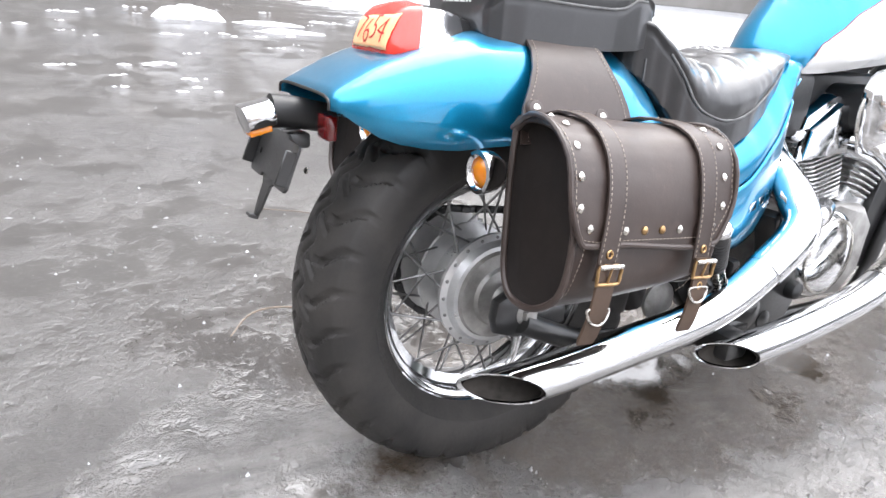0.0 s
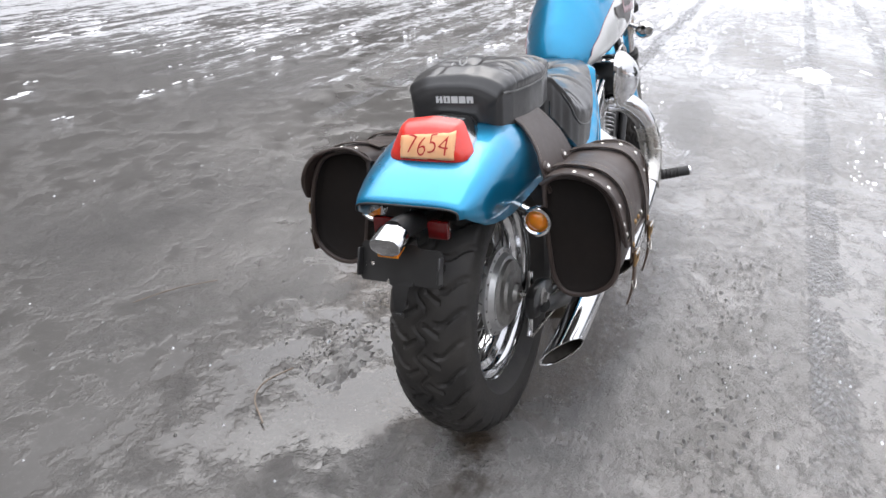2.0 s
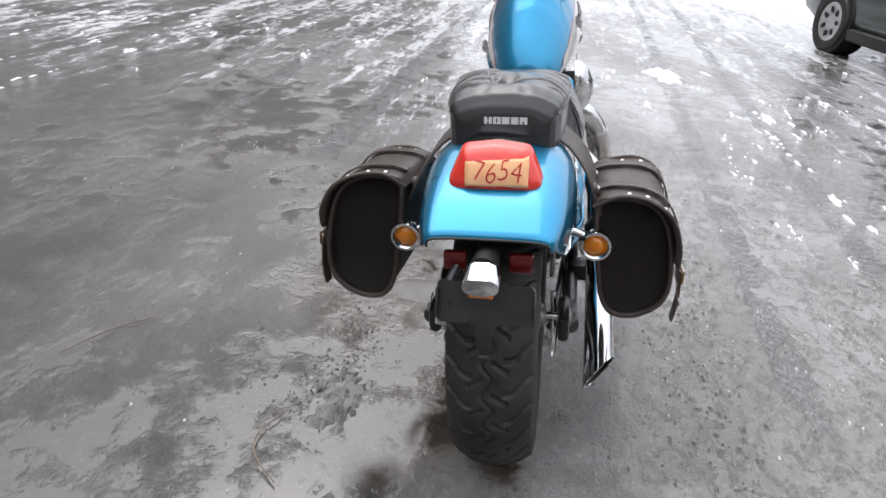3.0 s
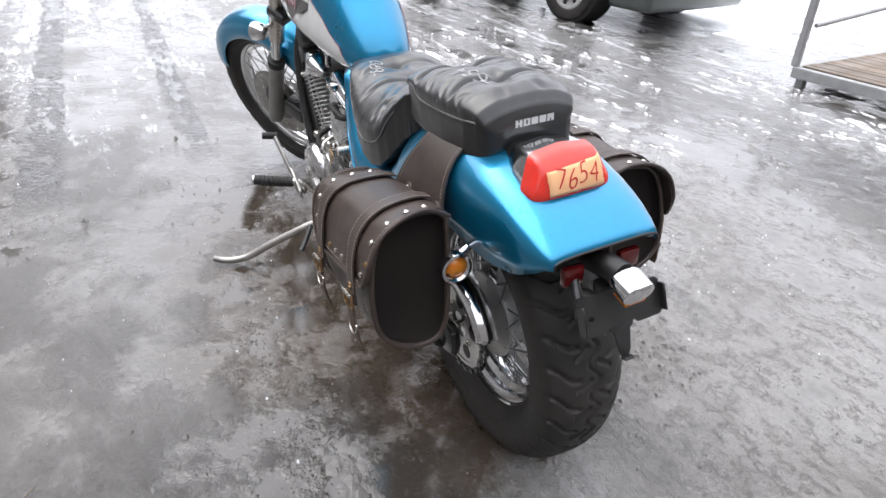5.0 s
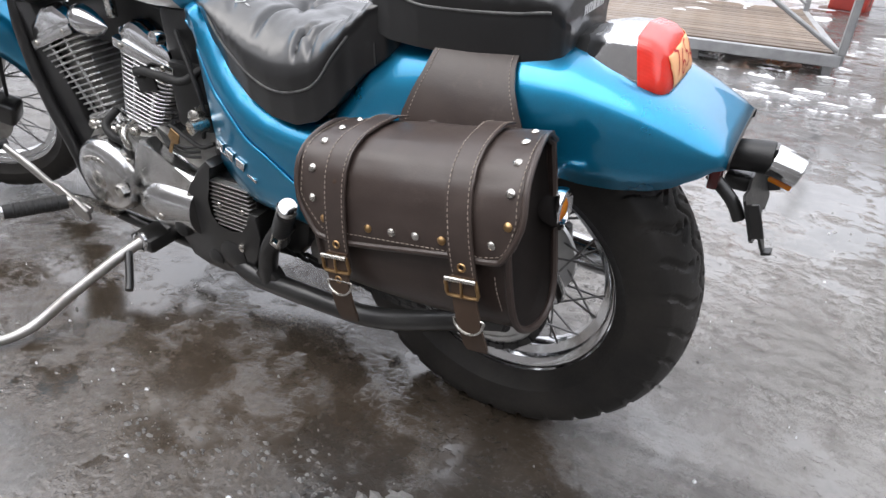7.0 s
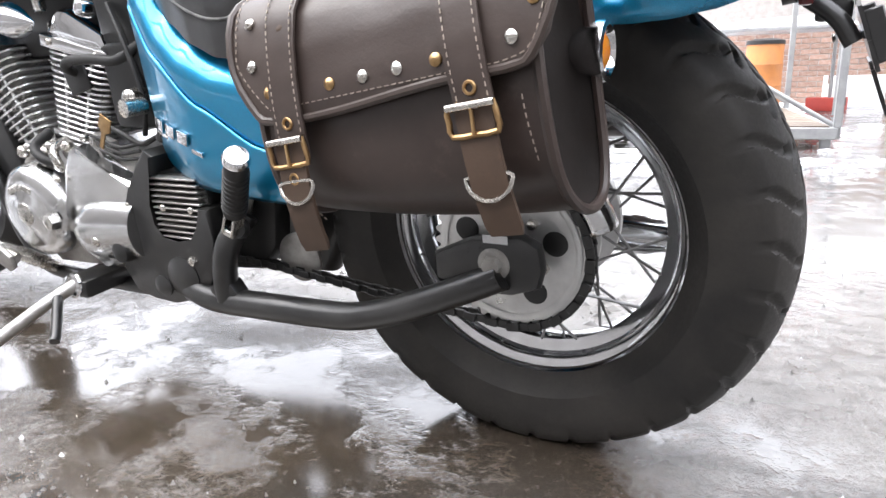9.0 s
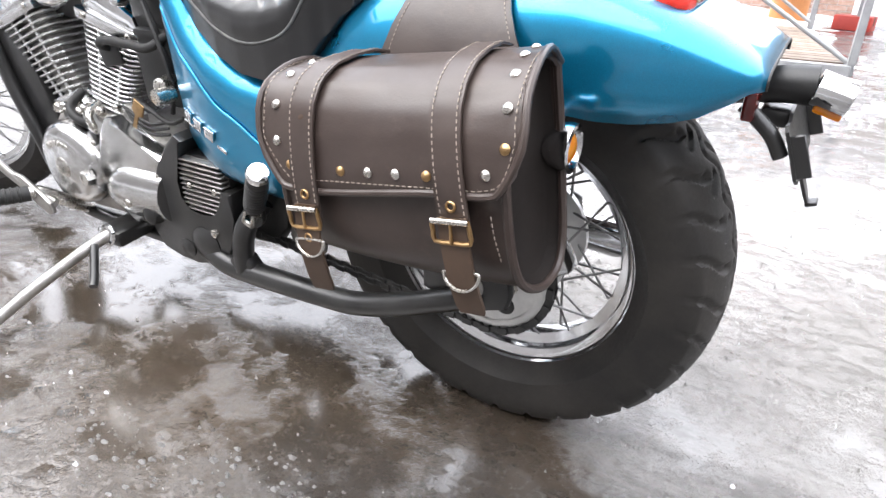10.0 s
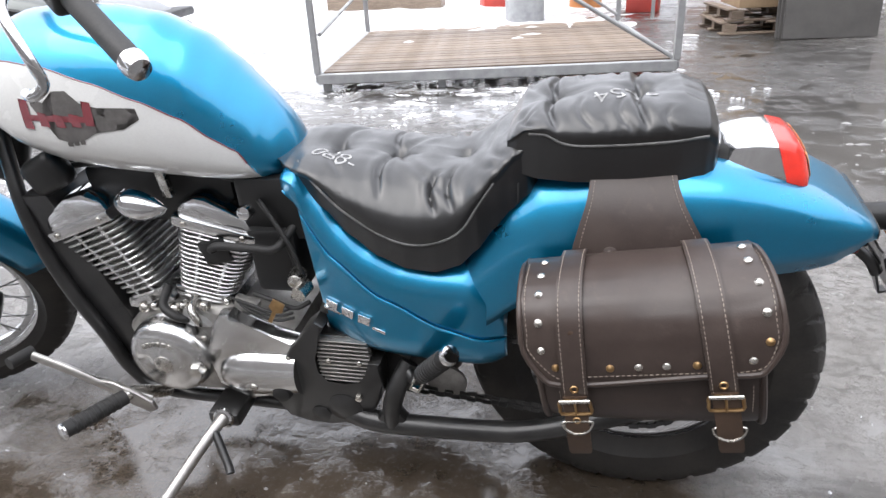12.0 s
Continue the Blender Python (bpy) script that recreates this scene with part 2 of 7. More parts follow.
def ground_mat():
    """Wet, silty asphalt: standing water, mud film, grit, and trodden slush that thickens away from the middle of the yard."""
    m, nt, b = base_mat("wet_yard_ground")
    broad = tex_noise(nt, 0.9, 5, 0.6, stretch=(0.6, 1, 1))
    mid = tex_noise(nt, 5.0, 6, 0.65)
    grit = tex_noise(nt, 70, 5, 0.75)
    fine = tex_noise(nt, 320, 3, 0.7)
    track = tex_noise(nt, 2.6, 8, 0.7, stretch=(0.24, 1.5, 1))
    clump = tex_noise(nt, 11.0, 7, 0.75, stretch=(0.45, 1, 1))
    # mud and asphalt colour
    c = ramp(nt, mid, [(0.3, (0.034, 0.0315, 0.029)), (0.5, (0.052, 0.0485, 0.045)), (0.7, (0.088, 0.083, 0.078))])
    sepm = nt.nodes.new("ShaderNodeSeparateXYZ")
    tcm = nt.nodes.new("ShaderNodeTexCoord")
    nt.links.new(tcm.outputs["Object"], sepm.inputs[0])
    # the edges of the silt wander
    sx = math_node(nt, "ADD", sepm.outputs[0], math_node(nt, "MULTIPLY", math_node(nt, "SUBTRACT", mid, 0.5), 1.0))
    sy = math_node(nt, "ADD", sepm.outputs[1], math_node(nt, "MULTIPLY", math_node(nt, "SUBTRACT", track, 0.5), 0.9))
    # pale silt washed along the far side and ahead of the machine
    silt_y = ramp(nt, math_node(nt, "ADD", math_node(nt, "DIVIDE", sy, 8.0), 0.5), [(0.2, 0.0), (0.3, 1.0), (0.452, 1.0), (0.485, 0.0)])
    silt_x = math_node(nt, "MULTIPLY", ramp(nt, math_node(nt, "DIVIDE", sx, 6.0), [(0.13, 0.0), (0.24, 0.4)]), ramp(nt, math_node(nt, "ADD", math_node(nt, "DIVIDE", sy, 8.0), 0.5), [(0.45, 1.0), (0.7, 1.0), (0.8, 0.0)]))
    silt_y = math_node(nt, "MULTIPLY", silt_y, ramp(nt, math_node(nt, "ADD", math_node(nt, "DIVIDE", sx, 4.0), 0.5), [(0.22, 0.0), (0.42, 1.0)]))
    silt_z = math_node(nt, "MULTIPLY", ramp(nt, math_node(nt, "ADD", math_node(nt, "DIVIDE", sy, 4.0), 0.5), [(0.6, 0.0), (0.66, 0.4), (0.78, 0.4), (0.86, 0.0)]), ramp(nt, math_node(nt, "ADD", math_node(nt, "DIVIDE", sx, 4.0), 0.5), [(0.46, 0.0), (0.6, 1.0)]))
    silt_x = math_node(nt, "MAXIMUM", silt_x, silt_z)
    # a paler patch of ground behind the rear wheel
    pale_w = math_node(nt, "MULTIPLY", ramp(nt, math_node(nt, "ADD", math_node(nt, "DIVIDE", sx, 4.0), 0.5), [(0.22, 0.0), (0.32, 1.0), (0.45, 1.0), (0.53, 0.0)]), ramp(nt, math_node(nt, "ADD", math_node(nt, "DIVIDE", sy, 4.0), 0.5), [(0.1, 0.0), (0.25, 1.0), (0.49, 1.0), (0.53, 0.0)]))
    silt_x = math_node(nt, "MAXIMUM", silt_x, math_node(nt, "MULTIPLY", pale_w, 0.85))
    silt = math_node(nt, "MULTIPLY", math_node(nt, "MAXIMUM", silt_y, silt_x), ramp(nt, math_node(nt, "ADD", math_node(nt, "MULTIPLY", broad, 0.6), math_node(nt, "MULTIPLY", mid, 0.4)), [(0.36, 0.35), (0.56, 1.0)]))
    c = mix_col(nt, silt, c, ramp(nt, mid, [(0.35, (0.172, 0.16, 0.147)), (0.65, (0.25, 0.238, 0.225))]))
    # a spill of brown mud where the wheels have stood
    mx = math_node(nt, "MULTIPLY", math_node(nt, "ADD", sepm.outputs[0], -0.5), 0.56)
    my = math_node(nt, "ADD", sepm.outputs[1], -0.04)
    mx = math_node(nt, "MAXIMUM", mx, math_node(nt, "MULTIPLY", mx, -1.6))
    my = math_node(nt, "MAXIMUM", my, math_node(nt, "MULTIPLY", my, -1.7))
    md = math_node(nt, "SQRT", math_node(nt, "ADD", math_node(nt, "MULTIPLY", mx, mx), math_node(nt, "MULTIPLY", my, my)))
    mfield = math_node(nt, "ADD", math_node(nt, "MULTIPLY", md, 0.6), math_node(nt, "MULTIPLY", math_node(nt, "SUBTRACT", broad, 0.5), 0.5))
    mud = ramp(nt, math_node(nt, "ADD", mfield, math_node(nt, "MULTIPLY", math_node(nt, "SUBTRACT", mid, 0.5), 0.4)), [(0.34, 1.0), (0.41, 0.0)])
    brown = ramp(nt, mid, [(0.3, (0.036, 0.027, 0.0185)), (0.55, (0.064, 0.05, 0.038)), (0.75, (0.11, 0.09, 0.07))])
    c = mix_col(nt, mud, c, brown)
    # a darker patch beside the wheel, ragged at its edge
    hx, hy = math_node(nt, "ADD", sepm.outputs[0], 0.15), math_node(nt, "ADD", sepm.outputs[1], -0.53)
    hd = math_node(nt, "SQRT", math_node(nt, "ADD", math_node(nt, "MULTIPLY", hx, hx), math_node(nt, "MULTIPLY", math_node(nt, "MULTIPLY", hy, hy), 1.6)))
    dark_patch = ramp(nt, math_node(nt, "ADD", hd, math_node(nt, "MULTIPLY", math_node(nt, "SUBTRACT", mid, 0.5), 0.5)), [(0.34, 0.75), (0.5, 0.0)])
    c = mix_col(nt, dark_patch, c, (0.036, 0.032, 0.029))
    # broken crust: small raised islands of pale silt between wet channels
    clod = tex_noise(nt, 24, 7, 0.72, stretch=(0.7, 1, 1))
    isle = math_node(nt, "MULTIPLY", ramp(nt, clod, [(0.53, 0.0), (0.57, 1.0)]), ramp(nt, math_node(nt, "ADD", math_node(nt, "MULTIPLY", broad, 0.5), math_node(nt, "MULTIPLY", mid, 0.5)), [(0.44, 0.0), (0.56, 1.0)]))
    isle = math_node(nt, "MULTIPLY", isle, ramp(nt, math_node(nt, "ADD", math_node(nt, "DIVIDE", sepm.outputs[1], 4.0), 0.5), [(0.38, 1.0), (0.48, 0.2)]))
    c = mix_col(nt, math_node(nt, "MULTIPLY", isle, 0.45), c, (0.175, 0.162, 0.149))
    c = mix_col(nt, ramp(nt, grit, [(0.55, 0.0), (0.72, 0.35)]), c, (0.17, 0.165, 0.16))
    c = mix_col(nt, ramp(nt, fine, [(0.68, 0.0), (0.76, 0.8)]), c, (0.36, 0.35, 0.34))
    # slush by place: none round the middle, more with distance
    sep = nt.nodes.new("ShaderNodeSeparateXYZ")
    tc = nt.nodes.new("ShaderNodeTexCoord")
    nt.links.new(tc.outputs["Object"], sep.inputs[0])
    dx = math_node(nt, "SUBTRACT", sep.outputs[0], 0.3)
    dy = math_node(nt, "ADD", sep.outputs[1], -0.35)
    dist = math_node(nt, "SQRT", math_node(nt, "ADD", math_node(nt, "MULTIPLY", dx, math_node(nt, "MULTIPLY", dx, 0.55)), math_node(nt, "MULTIPLY", dy, dy)))
    dens = ramp(nt, math_node(nt, "DIVIDE", dist, 12.0), [(0.08, 0.0), (0.2, 0.055), (0.45, 0.085), (0.7, 0.17), (0.95, 0.4)])
    ahead = ramp(nt, math_node(nt, "DIVIDE", sep.outputs[0], 8.0), [(0.17, 0.0), (0.3, 0.06), (0.8, 0.09)])
    ahead = math_node(nt, "MULTIPLY", ahead, ramp(nt, math_node(nt, "ADD", math_node(nt, "DIVIDE", sep.outputs[1], 8.0), 0.5), [(0.46, 0.4), (0.53, 1.0)]))
    dens = math_node(nt, "ADD", dens, ahead)
    # the open side of the yard has been driven bare
    bare = math_node(nt, "MULTIPLY", ramp(nt, math_node(nt, "DIVIDE", sep.outputs[1], 8.0), [(0.1, 0.0), (0.25, 0.12), (0.55, 0.1), (0.75, 0.06)]), ramp(nt, math_node(nt, "DIVIDE", sep.outputs[0], 8.0), [(0.16, 1.0), (0.34, 0.2)]))
    dens = math_node(nt, "SUBTRACT", dens, bare)
    swept = math_node(nt, "MULTIPLY", ramp(nt, math_node(nt, "ADD", math_node(nt, "DIVIDE", sep.outputs[0], 8.0), 0.5), [(0.47, 1.0), (0.54, 0.0)]), ramp(nt, math_node(nt, "ADD", math_node(nt, "DIVIDE", sep.outputs[1], 16.0), 0.5), [(0.5, 1.0), (0.56, 0.0)]))
    dens = math_node(nt, "SUBTRACT", dens, math_node(nt, "MULTIPLY", swept, 0.075))
    field = math_node(nt, "ADD", math_node(nt, "MULTIPLY", track, 0.55), math_node(nt, "MULTIPLY", clump, 0.45))
    field = math_node(nt, "ADD", field, dens)
    snow = ramp(nt, field, [(0.64, 0.0), (0.68, 1.0)])
    thin = ramp(nt, field, [(0.57, 0.0), (0.65, 0.3)])
    c = mix_col(nt, thin, c, (0.3, 0.3, 0.305))
    c = mix_col(nt, snow, c, mix_col(nt, clump, (0.42, 0.42, 0.43), (0.74, 0.75, 0.77)))
    # tread marks pressed into the slush along the yard
    marks, bands = None, None
    for yc, slope, half, x0 in ((-0.8, -0.022, 0.06, 0.1), (1.05, 0.0, 0.085, 1.6), (0.47, -0.02, 0.07, 2.0), (-1.3, -0.03, 0.06, 1.0), (1.75, 0.02, 0.07, 2.0)):
        off = math_node(nt, "ABSOLUTE", math_node(nt, "SUBTRACT", math_node(nt, "ADD", sep.outputs[1], math_node(nt, "MULTIPLY", math_node(nt, "SUBTRACT", clump, 0.5), 0.09)), math_node(nt, "ADD", math_node(nt, "MULTIPLY", sep.outputs[0], slope), yc)))
        band = math_node(nt, "MULTIPLY", ramp(nt, math_node(nt, "DIVIDE", off, half), [(0.85, 1.0), (1.0, 0.0)]), ramp(nt, math_node(nt, "ADD", math_node(nt, "DIVIDE", math_node(nt, "SUBTRACT", sep.outputs[0], x0), 2.0), 0.5), [(0.45, 0.0), (0.6, 1.0)]))
        wave = math_node(nt, "SINE", math_node(nt, "ADD", math_node(nt, "MULTIPLY", sep.outputs[0], 150.0), math_node(nt, "MULTIPLY", off, 110.0)))
        groove = math_node(nt, "SINE", math_node(nt, "MULTIPLY", off, 210.0))
        one = math_node(nt, "MULTIPLY", band, math_node(nt, "ADD", math_node(nt, "MULTIPLY", wave, groove), 1.0))
        marks = one if marks is None else math_node(nt, "ADD", marks, one)
        bands = band if bands is None else math_node(nt, "MAXIMUM", bands, band)
    worn = ramp(nt, math_node(nt, "ADD", math_node(nt, "MULTIPLY", mid, 0.5), math_node(nt, "MULTIPLY", clump, 0.5)), [(0.45, 0.0), (0.54, 1.0)])
    marks = math_node(nt, "MULTIPLY", marks, worn)
    c = mix_col(nt, math_node(nt, "MULTIPLY", math_node(nt, "MULTIPLY", marks, 0.62), ramp(nt, grit, [(0.4, 0.25), (0.6, 1.0)])), mix_col(nt, math_node(nt, "MULTIPLY", math_node(nt, "MULTIPLY", bands, worn), 0.05), c, (0.07, 0.067, 0.063)), (0.42, 0.42, 0.425))
    nt.links.new(c, b.inputs["Base Color"])
    # water: smooth in hollows, rough on grit and slush
    wet = math_node(nt, "ADD", math_node(nt, "MULTIPLY", broad, 0.6), math_node(nt, "MULTIPLY", mid, 0.4))
    r = ramp(nt, wet, [(0.45, 0.14), (0.56, 0.3), (0.7, 0.5)])
    q = math_node(nt, "SUBTRACT", sep.outputs[1], math_node(nt, "MULTIPLY", sep.outputs[0], 0.5))
    dry = math_node(nt, "MULTIPLY", ramp(nt, math_node(nt, "ADD", math_node(nt, "DIVIDE", math_node(nt, "ADD", q, math_node(nt, "MULTIPLY", math_node(nt, "SUBTRACT", mid, 0.5), 0.8)), 8.0), 0.5), [(0.545, 0.0), (0.63, 1.0)]), 0.6)
    r = mix_col(nt, math_node(nt, "MULTIPLY", mud, 0.6), r, (0.12, 0.12, 0.12))
    r = mix_col(nt, dry, r, (0.55, 0.55, 0.55))
    r = mix_col(nt, snow, r, (0.5, 0.5, 0.5))
    nt.links.new(r, b.inputs["Roughness"])
    b.inputs["Specular IOR Level"].default_value = 0.5
    # the film of water that lies over everything
    b.inputs["Coat IOR"].default_value = 1.48
    nt.links.new(mix_col(nt, dry, ramp(nt, wet, [(0.45, 1.0), (0.72, 0.6)]), (0.1, 0.1, 0.1)), b.inputs["Coat Weight"])
    nt.links.new(ramp(nt, wet, [(0.46, 0.015), (0.57, 0.07), (0.7, 0.2)]), b.inputs["Coat Roughness"])
    amt = math_node(nt, "MULTIPLY", ramp(nt, wet, [(0.46, 0.03), (0.58, 1.0)]), math_node(nt, "SUBTRACT", 1.0, math_node(nt, "MULTIPLY", mud, 0.45)))
    h0 = math_node(nt, "MULTIPLY", marks, 1.1)
    h = math_node(nt, "MULTIPLY", amt, math_node(nt, "ADD", math_node(nt, "ADD", math_node(nt, "MULTIPLY", grit, 0.75), math_node(nt, "MULTIPLY", fine, 0.3)), math_node(nt, "MULTIPLY", mid, 0.35)))
    h = math_node(nt, "ADD", math_node(nt, "ADD", h, h0), math_node(nt, "MULTIPLY", isle, 0.42))
    pebbly = tex_noise(nt, 150, 4, 0.8)
    h = math_node(nt, "ADD", h, math_node(nt, "MULTIPLY", math_node(nt, "MULTIPLY", math_node(nt, "ADD", math_node(nt, "MULTIPLY", mud, 0.6), 0.4), ramp(nt, wet, [(0.48, 0.0), (0.55, 1.0)])), math_node(nt, "MULTIPLY", ramp(nt, pebbly, [(0.5, 0.0), (0.62, 1.0)]), 0.22)))
    add_bump(nt, b, h, 0.8, 0.014)
    add_bump(nt, b, math_node(nt, "MULTIPLY", snow, clump), 0.6, 0.012)
    nt.links.new(b.inputs["Normal"].links[0].from_socket, b.inputs["Coat Normal"])
    return m


SILT = surface("wet_silt", (0.2, 0.197, 0.19), (0.32, 0.317, 0.31), (0.25, 0.6), 0.0, 12, 160, 0.5, 0.003)
GROUND = ground_mat()
MUD = surface("mud_crust", (0.09, 0.085, 0.08), (0.2, 0.195, 0.19), (0.25, 0.6), 0.0, 18, 120, 0.6, 0.003)
STONE = surface("grit_stone", (0.12, 0.115, 0.11), (0.3, 0.29, 0.28), (0.4, 0.7), 0.0, 20, 160, 0.4, 0.003)


# ---- building helpers ----
BIKE = pose(0, 0, 0, -LEAN, 0, 0)


def part(name, bm, material, parent, label="", sharp=38.0):
    """Links a bmesh as ONE mesh object under a thing or a part."""
    bmesh.ops.recalc_face_normals(bm, faces=bm.faces)
    me = bpy.data.meshes.new(name)
    bm.to_mesh(me)
    bm.free()
    for mt in (material if isinstance(material, tuple) else (material,)):
        me.materials.append(mt)
    me.polygons.foreach_set("use_smooth", [True] * len(me.polygons))
    me.set_sharp_from_angle(angle=radians(sharp))
    ob = new(name, me)
    ob.parent = parent
    if label:
        tagged(ob, label)
    return ob


def again(ob, m, parent=None):
    """Another object on the same mesh."""
    o = new(ob.name.split(".")[0], ob.data)
    o.parent = parent or ob.parent
    o.matrix_basis = m
    return o


def thing(name, label, category, m=None, group="", kind=""):
    ob = tagged(new(name), label, category, group, kind)
    if m is not None:
        ob.matrix_basis = m
    return ob


def thick(ob, t, offset=0.0):
    md = ob.modifiers.new("thickness", "SOLIDIFY")
    md.thickness, md.offset = t, offset
    return ob


def loft(rings, closed=True, caps=True):
    bm = bmesh.new()
    vs = [[bm.verts.new(p) for p in r] for r in rings]
    n = len(vs[0])
    for a, b in zip(vs, vs[1:]):
        for j in range(n if closed else n - 1):
            k = (j + 1) % n
            bm.faces.new((a[j], a[k], b[k], b[j]))
    if caps and closed:
        bm.faces.new(vs[0][::-1])
        bm.faces.new(vs[-1])
    return bm


def rbox(x0, x1, y0, y1, z0, z1, r=0.004, seg=2):
    bm = bmesh.new()
    bmesh.ops.create_cube(bm, size=1)
    for v in bm.verts:
        v.co = Vector(((x0 + x1) / 2 + v.co.x * (x1 - x0), (y0 + y1) / 2 + v.co.y * (y1 - y0), (z0 + z1) / 2 + v.co.z * (z1 - z0)))
    if r:
        bmesh.ops.bevel(bm, geom=bm.edges[:], offset=r, segments=seg, profile=0.5, affect="EDGES")
    return bm


def moved(bm, m):
    bmesh.ops.transform(bm, matrix=m, verts=bm.verts)
    return bm


def joined(*bms):
    out = bms[0]
    for b in bms[1:]:
        me = bpy.data.meshes.new("tmp")
        b.to_mesh(me)
        b.free()
        out.from_mesh(me)
        bpy.data.meshes.remove(me)
    return out


def smooth_path(pts, per=6):
    pts = [Vector(p) for p in pts]
    if len(pts) < 3:
        return pts
    out = []
    ext = [pts[0] * 2 - pts[1]] + pts + [pts[-1] * 2 - pts[-2]]
    for i in range(1, len(ext) - 2):
        p0, p1, p2, p3 = ext[i - 1:i + 3]
        for k in range(per):
            t = k / per
            out.append(0.5 * ((2 * p1) + (p2 - p0) * t + (2 * p0 - 5 * p1 + 4 * p2 - p3) * t * t + (3 * p1 - p0 - 3 * p2 + p3) * t ** 3))
    out.append(pts[-1])
    return out


def tube(pts, r, n=10, per=6, closed=False, flat=1.0):
    """A round bar along a smoothed path; r may be one radius or a pair (start, end)."""
    path = smooth_path(pts + ([pts[0]] if closed else []), per)
    if closed:
        path = path[:-1]
    rings = []
    up = Vector((0.31, 0.21, 0.93)).normalized()
    for i, p in enumerate(path):
        a = path[i - 1] if (i or closed) else p
        b = path[(i + 1) % len(path)] if (i < len(path) - 1 or closed) else p
        d = (b - a).normalized()
        s = d.cross(up)
        s = s.normalized() if s.length > 1e-4 else d.orthogonal().normalized()
        u = s.cross(d)
        up = u
        rr = r if not isinstance(r, tuple) else r[0] + (r[1] - r[0]) * i / (len(path) - 1)
        rings.append([p + (s * math.cos(j * math.tau / n) + u * math.sin(j * math.tau / n) * flat) * rr for j in range(n)])
    if closed:
        rings.append(rings[0])
        bm = loft(rings, caps=False)
        bmesh.ops.remove_doubles(bm, verts=bm.verts, dist=1e-6)
        return bm
    return loft(rings)


def lathe(profile, n=48, shut=False, axis="y"):
    """Turns (radius, along-axis) points round the y axis."""
    bm = bmesh.new()
    rings = []
    for i in range(n):
        a = i * math.tau / n
        rings.append([bm.verts.new((r * math.cos(a), y, r * math.sin(a))) for r, y in profile])
    m = len(profile)
    for i in range(n):
        A, B = rings[i], rings[(i + 1) % n]
        for j in range(m if shut else m - 1):
            k = (j + 1) % m
            bm.faces.new((A[j], A[k], B[k], B[j]))
    bmesh.ops.remove_doubles(bm, verts=bm.verts, dist=1e-6)
    if axis == "z":
        moved(bm, pose(0, 0, 0, 90, 0, 0))
    elif axis == "x":
        moved(bm, pose(0, 0, 0, 0, 0, 90))
    return bm


def prism(outline, y0, y1, r=0.003):
    """A plate: an outline of (x, z) points between two y planes, with eased rims."""
    bm = bmesh.new()
    lo = [bm.verts.new((x, y0, z)) for x, z in outline]
    hi = [bm.verts.new((x, y1, z)) for x, z in outline]
    n = len(outline)
    f0, f1 = bm.faces.new(lo), bm.faces.new(hi[::-1])
    for i in range(n):
        bm.faces.new((lo[i], hi[i], hi[(i + 1) % n], lo[(i + 1) % n]))
    if r:
        rim = [e for e in bm.edges if (e in f0.edges or e in f1.edges)]
        bmesh.ops.bevel(bm, geom=rim, offset=r, segments=2, profile=0.5, affect="EDGES")
    return bm


def disc_at(p, d, r, h, n=16, dome=0.35):
    """A low round head (stud, rivet, button, bolt) at p facing d."""
    prof = [(0.0, h), (r * 0.5, h * (1 - dome * 0.3)), (r * 0.85, h * (1 - dome)), (r, h * 0.25), (r, -h * 0.4)]
    bm = lathe(prof, n)
    q = Vector((0, 1, 0)).rotation_difference(Vector(d).normalized())
    return moved(bm, Matrix.Translation(p) @ q.to_matrix().to_4x4())


def ring_at(p, d, r, t, n=18, k=6, sx=1.0):
    bm = bmesh.new()
    vs = []
    for i in range(n):
        a = i * math.tau / n
        vs.append([bm.verts.new(((r + t * math.cos(b * math.tau / k)) * math.cos(a) * sx, t * math.sin(b * math.tau / k), (r + t * math.cos(b * math.tau / k)) * math.sin(a))) for b in range(k)])
    for i in range(n):
        for b in range(k):
            bm.faces.new((vs[i][b], vs[i][(b + 1) % k], vs[(i + 1) % n][(b + 1) % k], vs[(i + 1) % n][b]))
    q = Vector((0, 1, 0)).rotation_difference(Vector(d).normalized())
    return moved(bm, Matrix.Translation(p) @ q.to_matrix().to_4x4())


def lerp_table(tab, x):
    """Linear look-up in rows (x, a, b, ...), sorted by x."""
    if x <= tab[0][0]:
        return tab[0][1:]
    for a, b in zip(tab, tab[1:]):
        if x <= b[0]:
            t = (x - a[0]) / (b[0] - a[0])
            t = t * t * (3 - 2 * t) * 0.35 + t * 0.65
            return tuple(u + (v - u) * t for u, v in zip(a[1:], b[1:]))
    return tab[-1][1:]


def glyphs(text, size, offset=0.0):
    """Flat letters of the built-in font as a bmesh in the x-y plane, centred."""
    cu = bpy.data.curves.new("letters", "FONT")
    cu.body, cu.size, cu.align_x, cu.align_y = text, size, "CENTER", "CENTER"
    cu.offset = offset
    ob = bpy.data.objects.new("letters", cu)
    scene.collection.objects.link(ob)
    bpy.context.view_layer.update()
    me = bpy.data.meshes.new_from_object(ob.evaluated_get(bpy.context.evaluated_depsgraph_get()))
    bm = bmesh.new()
    bm.from_mesh(me)
    bpy.data.objects.remove(ob)
    bpy.data.curves.remove(cu)
    bpy.data.meshes.remove(me)
    bmesh.ops.subdivide_edges(bm, edges=[e for e in bm.edges if e.calc_length() > size * 0.12], cuts=2)
    return bm


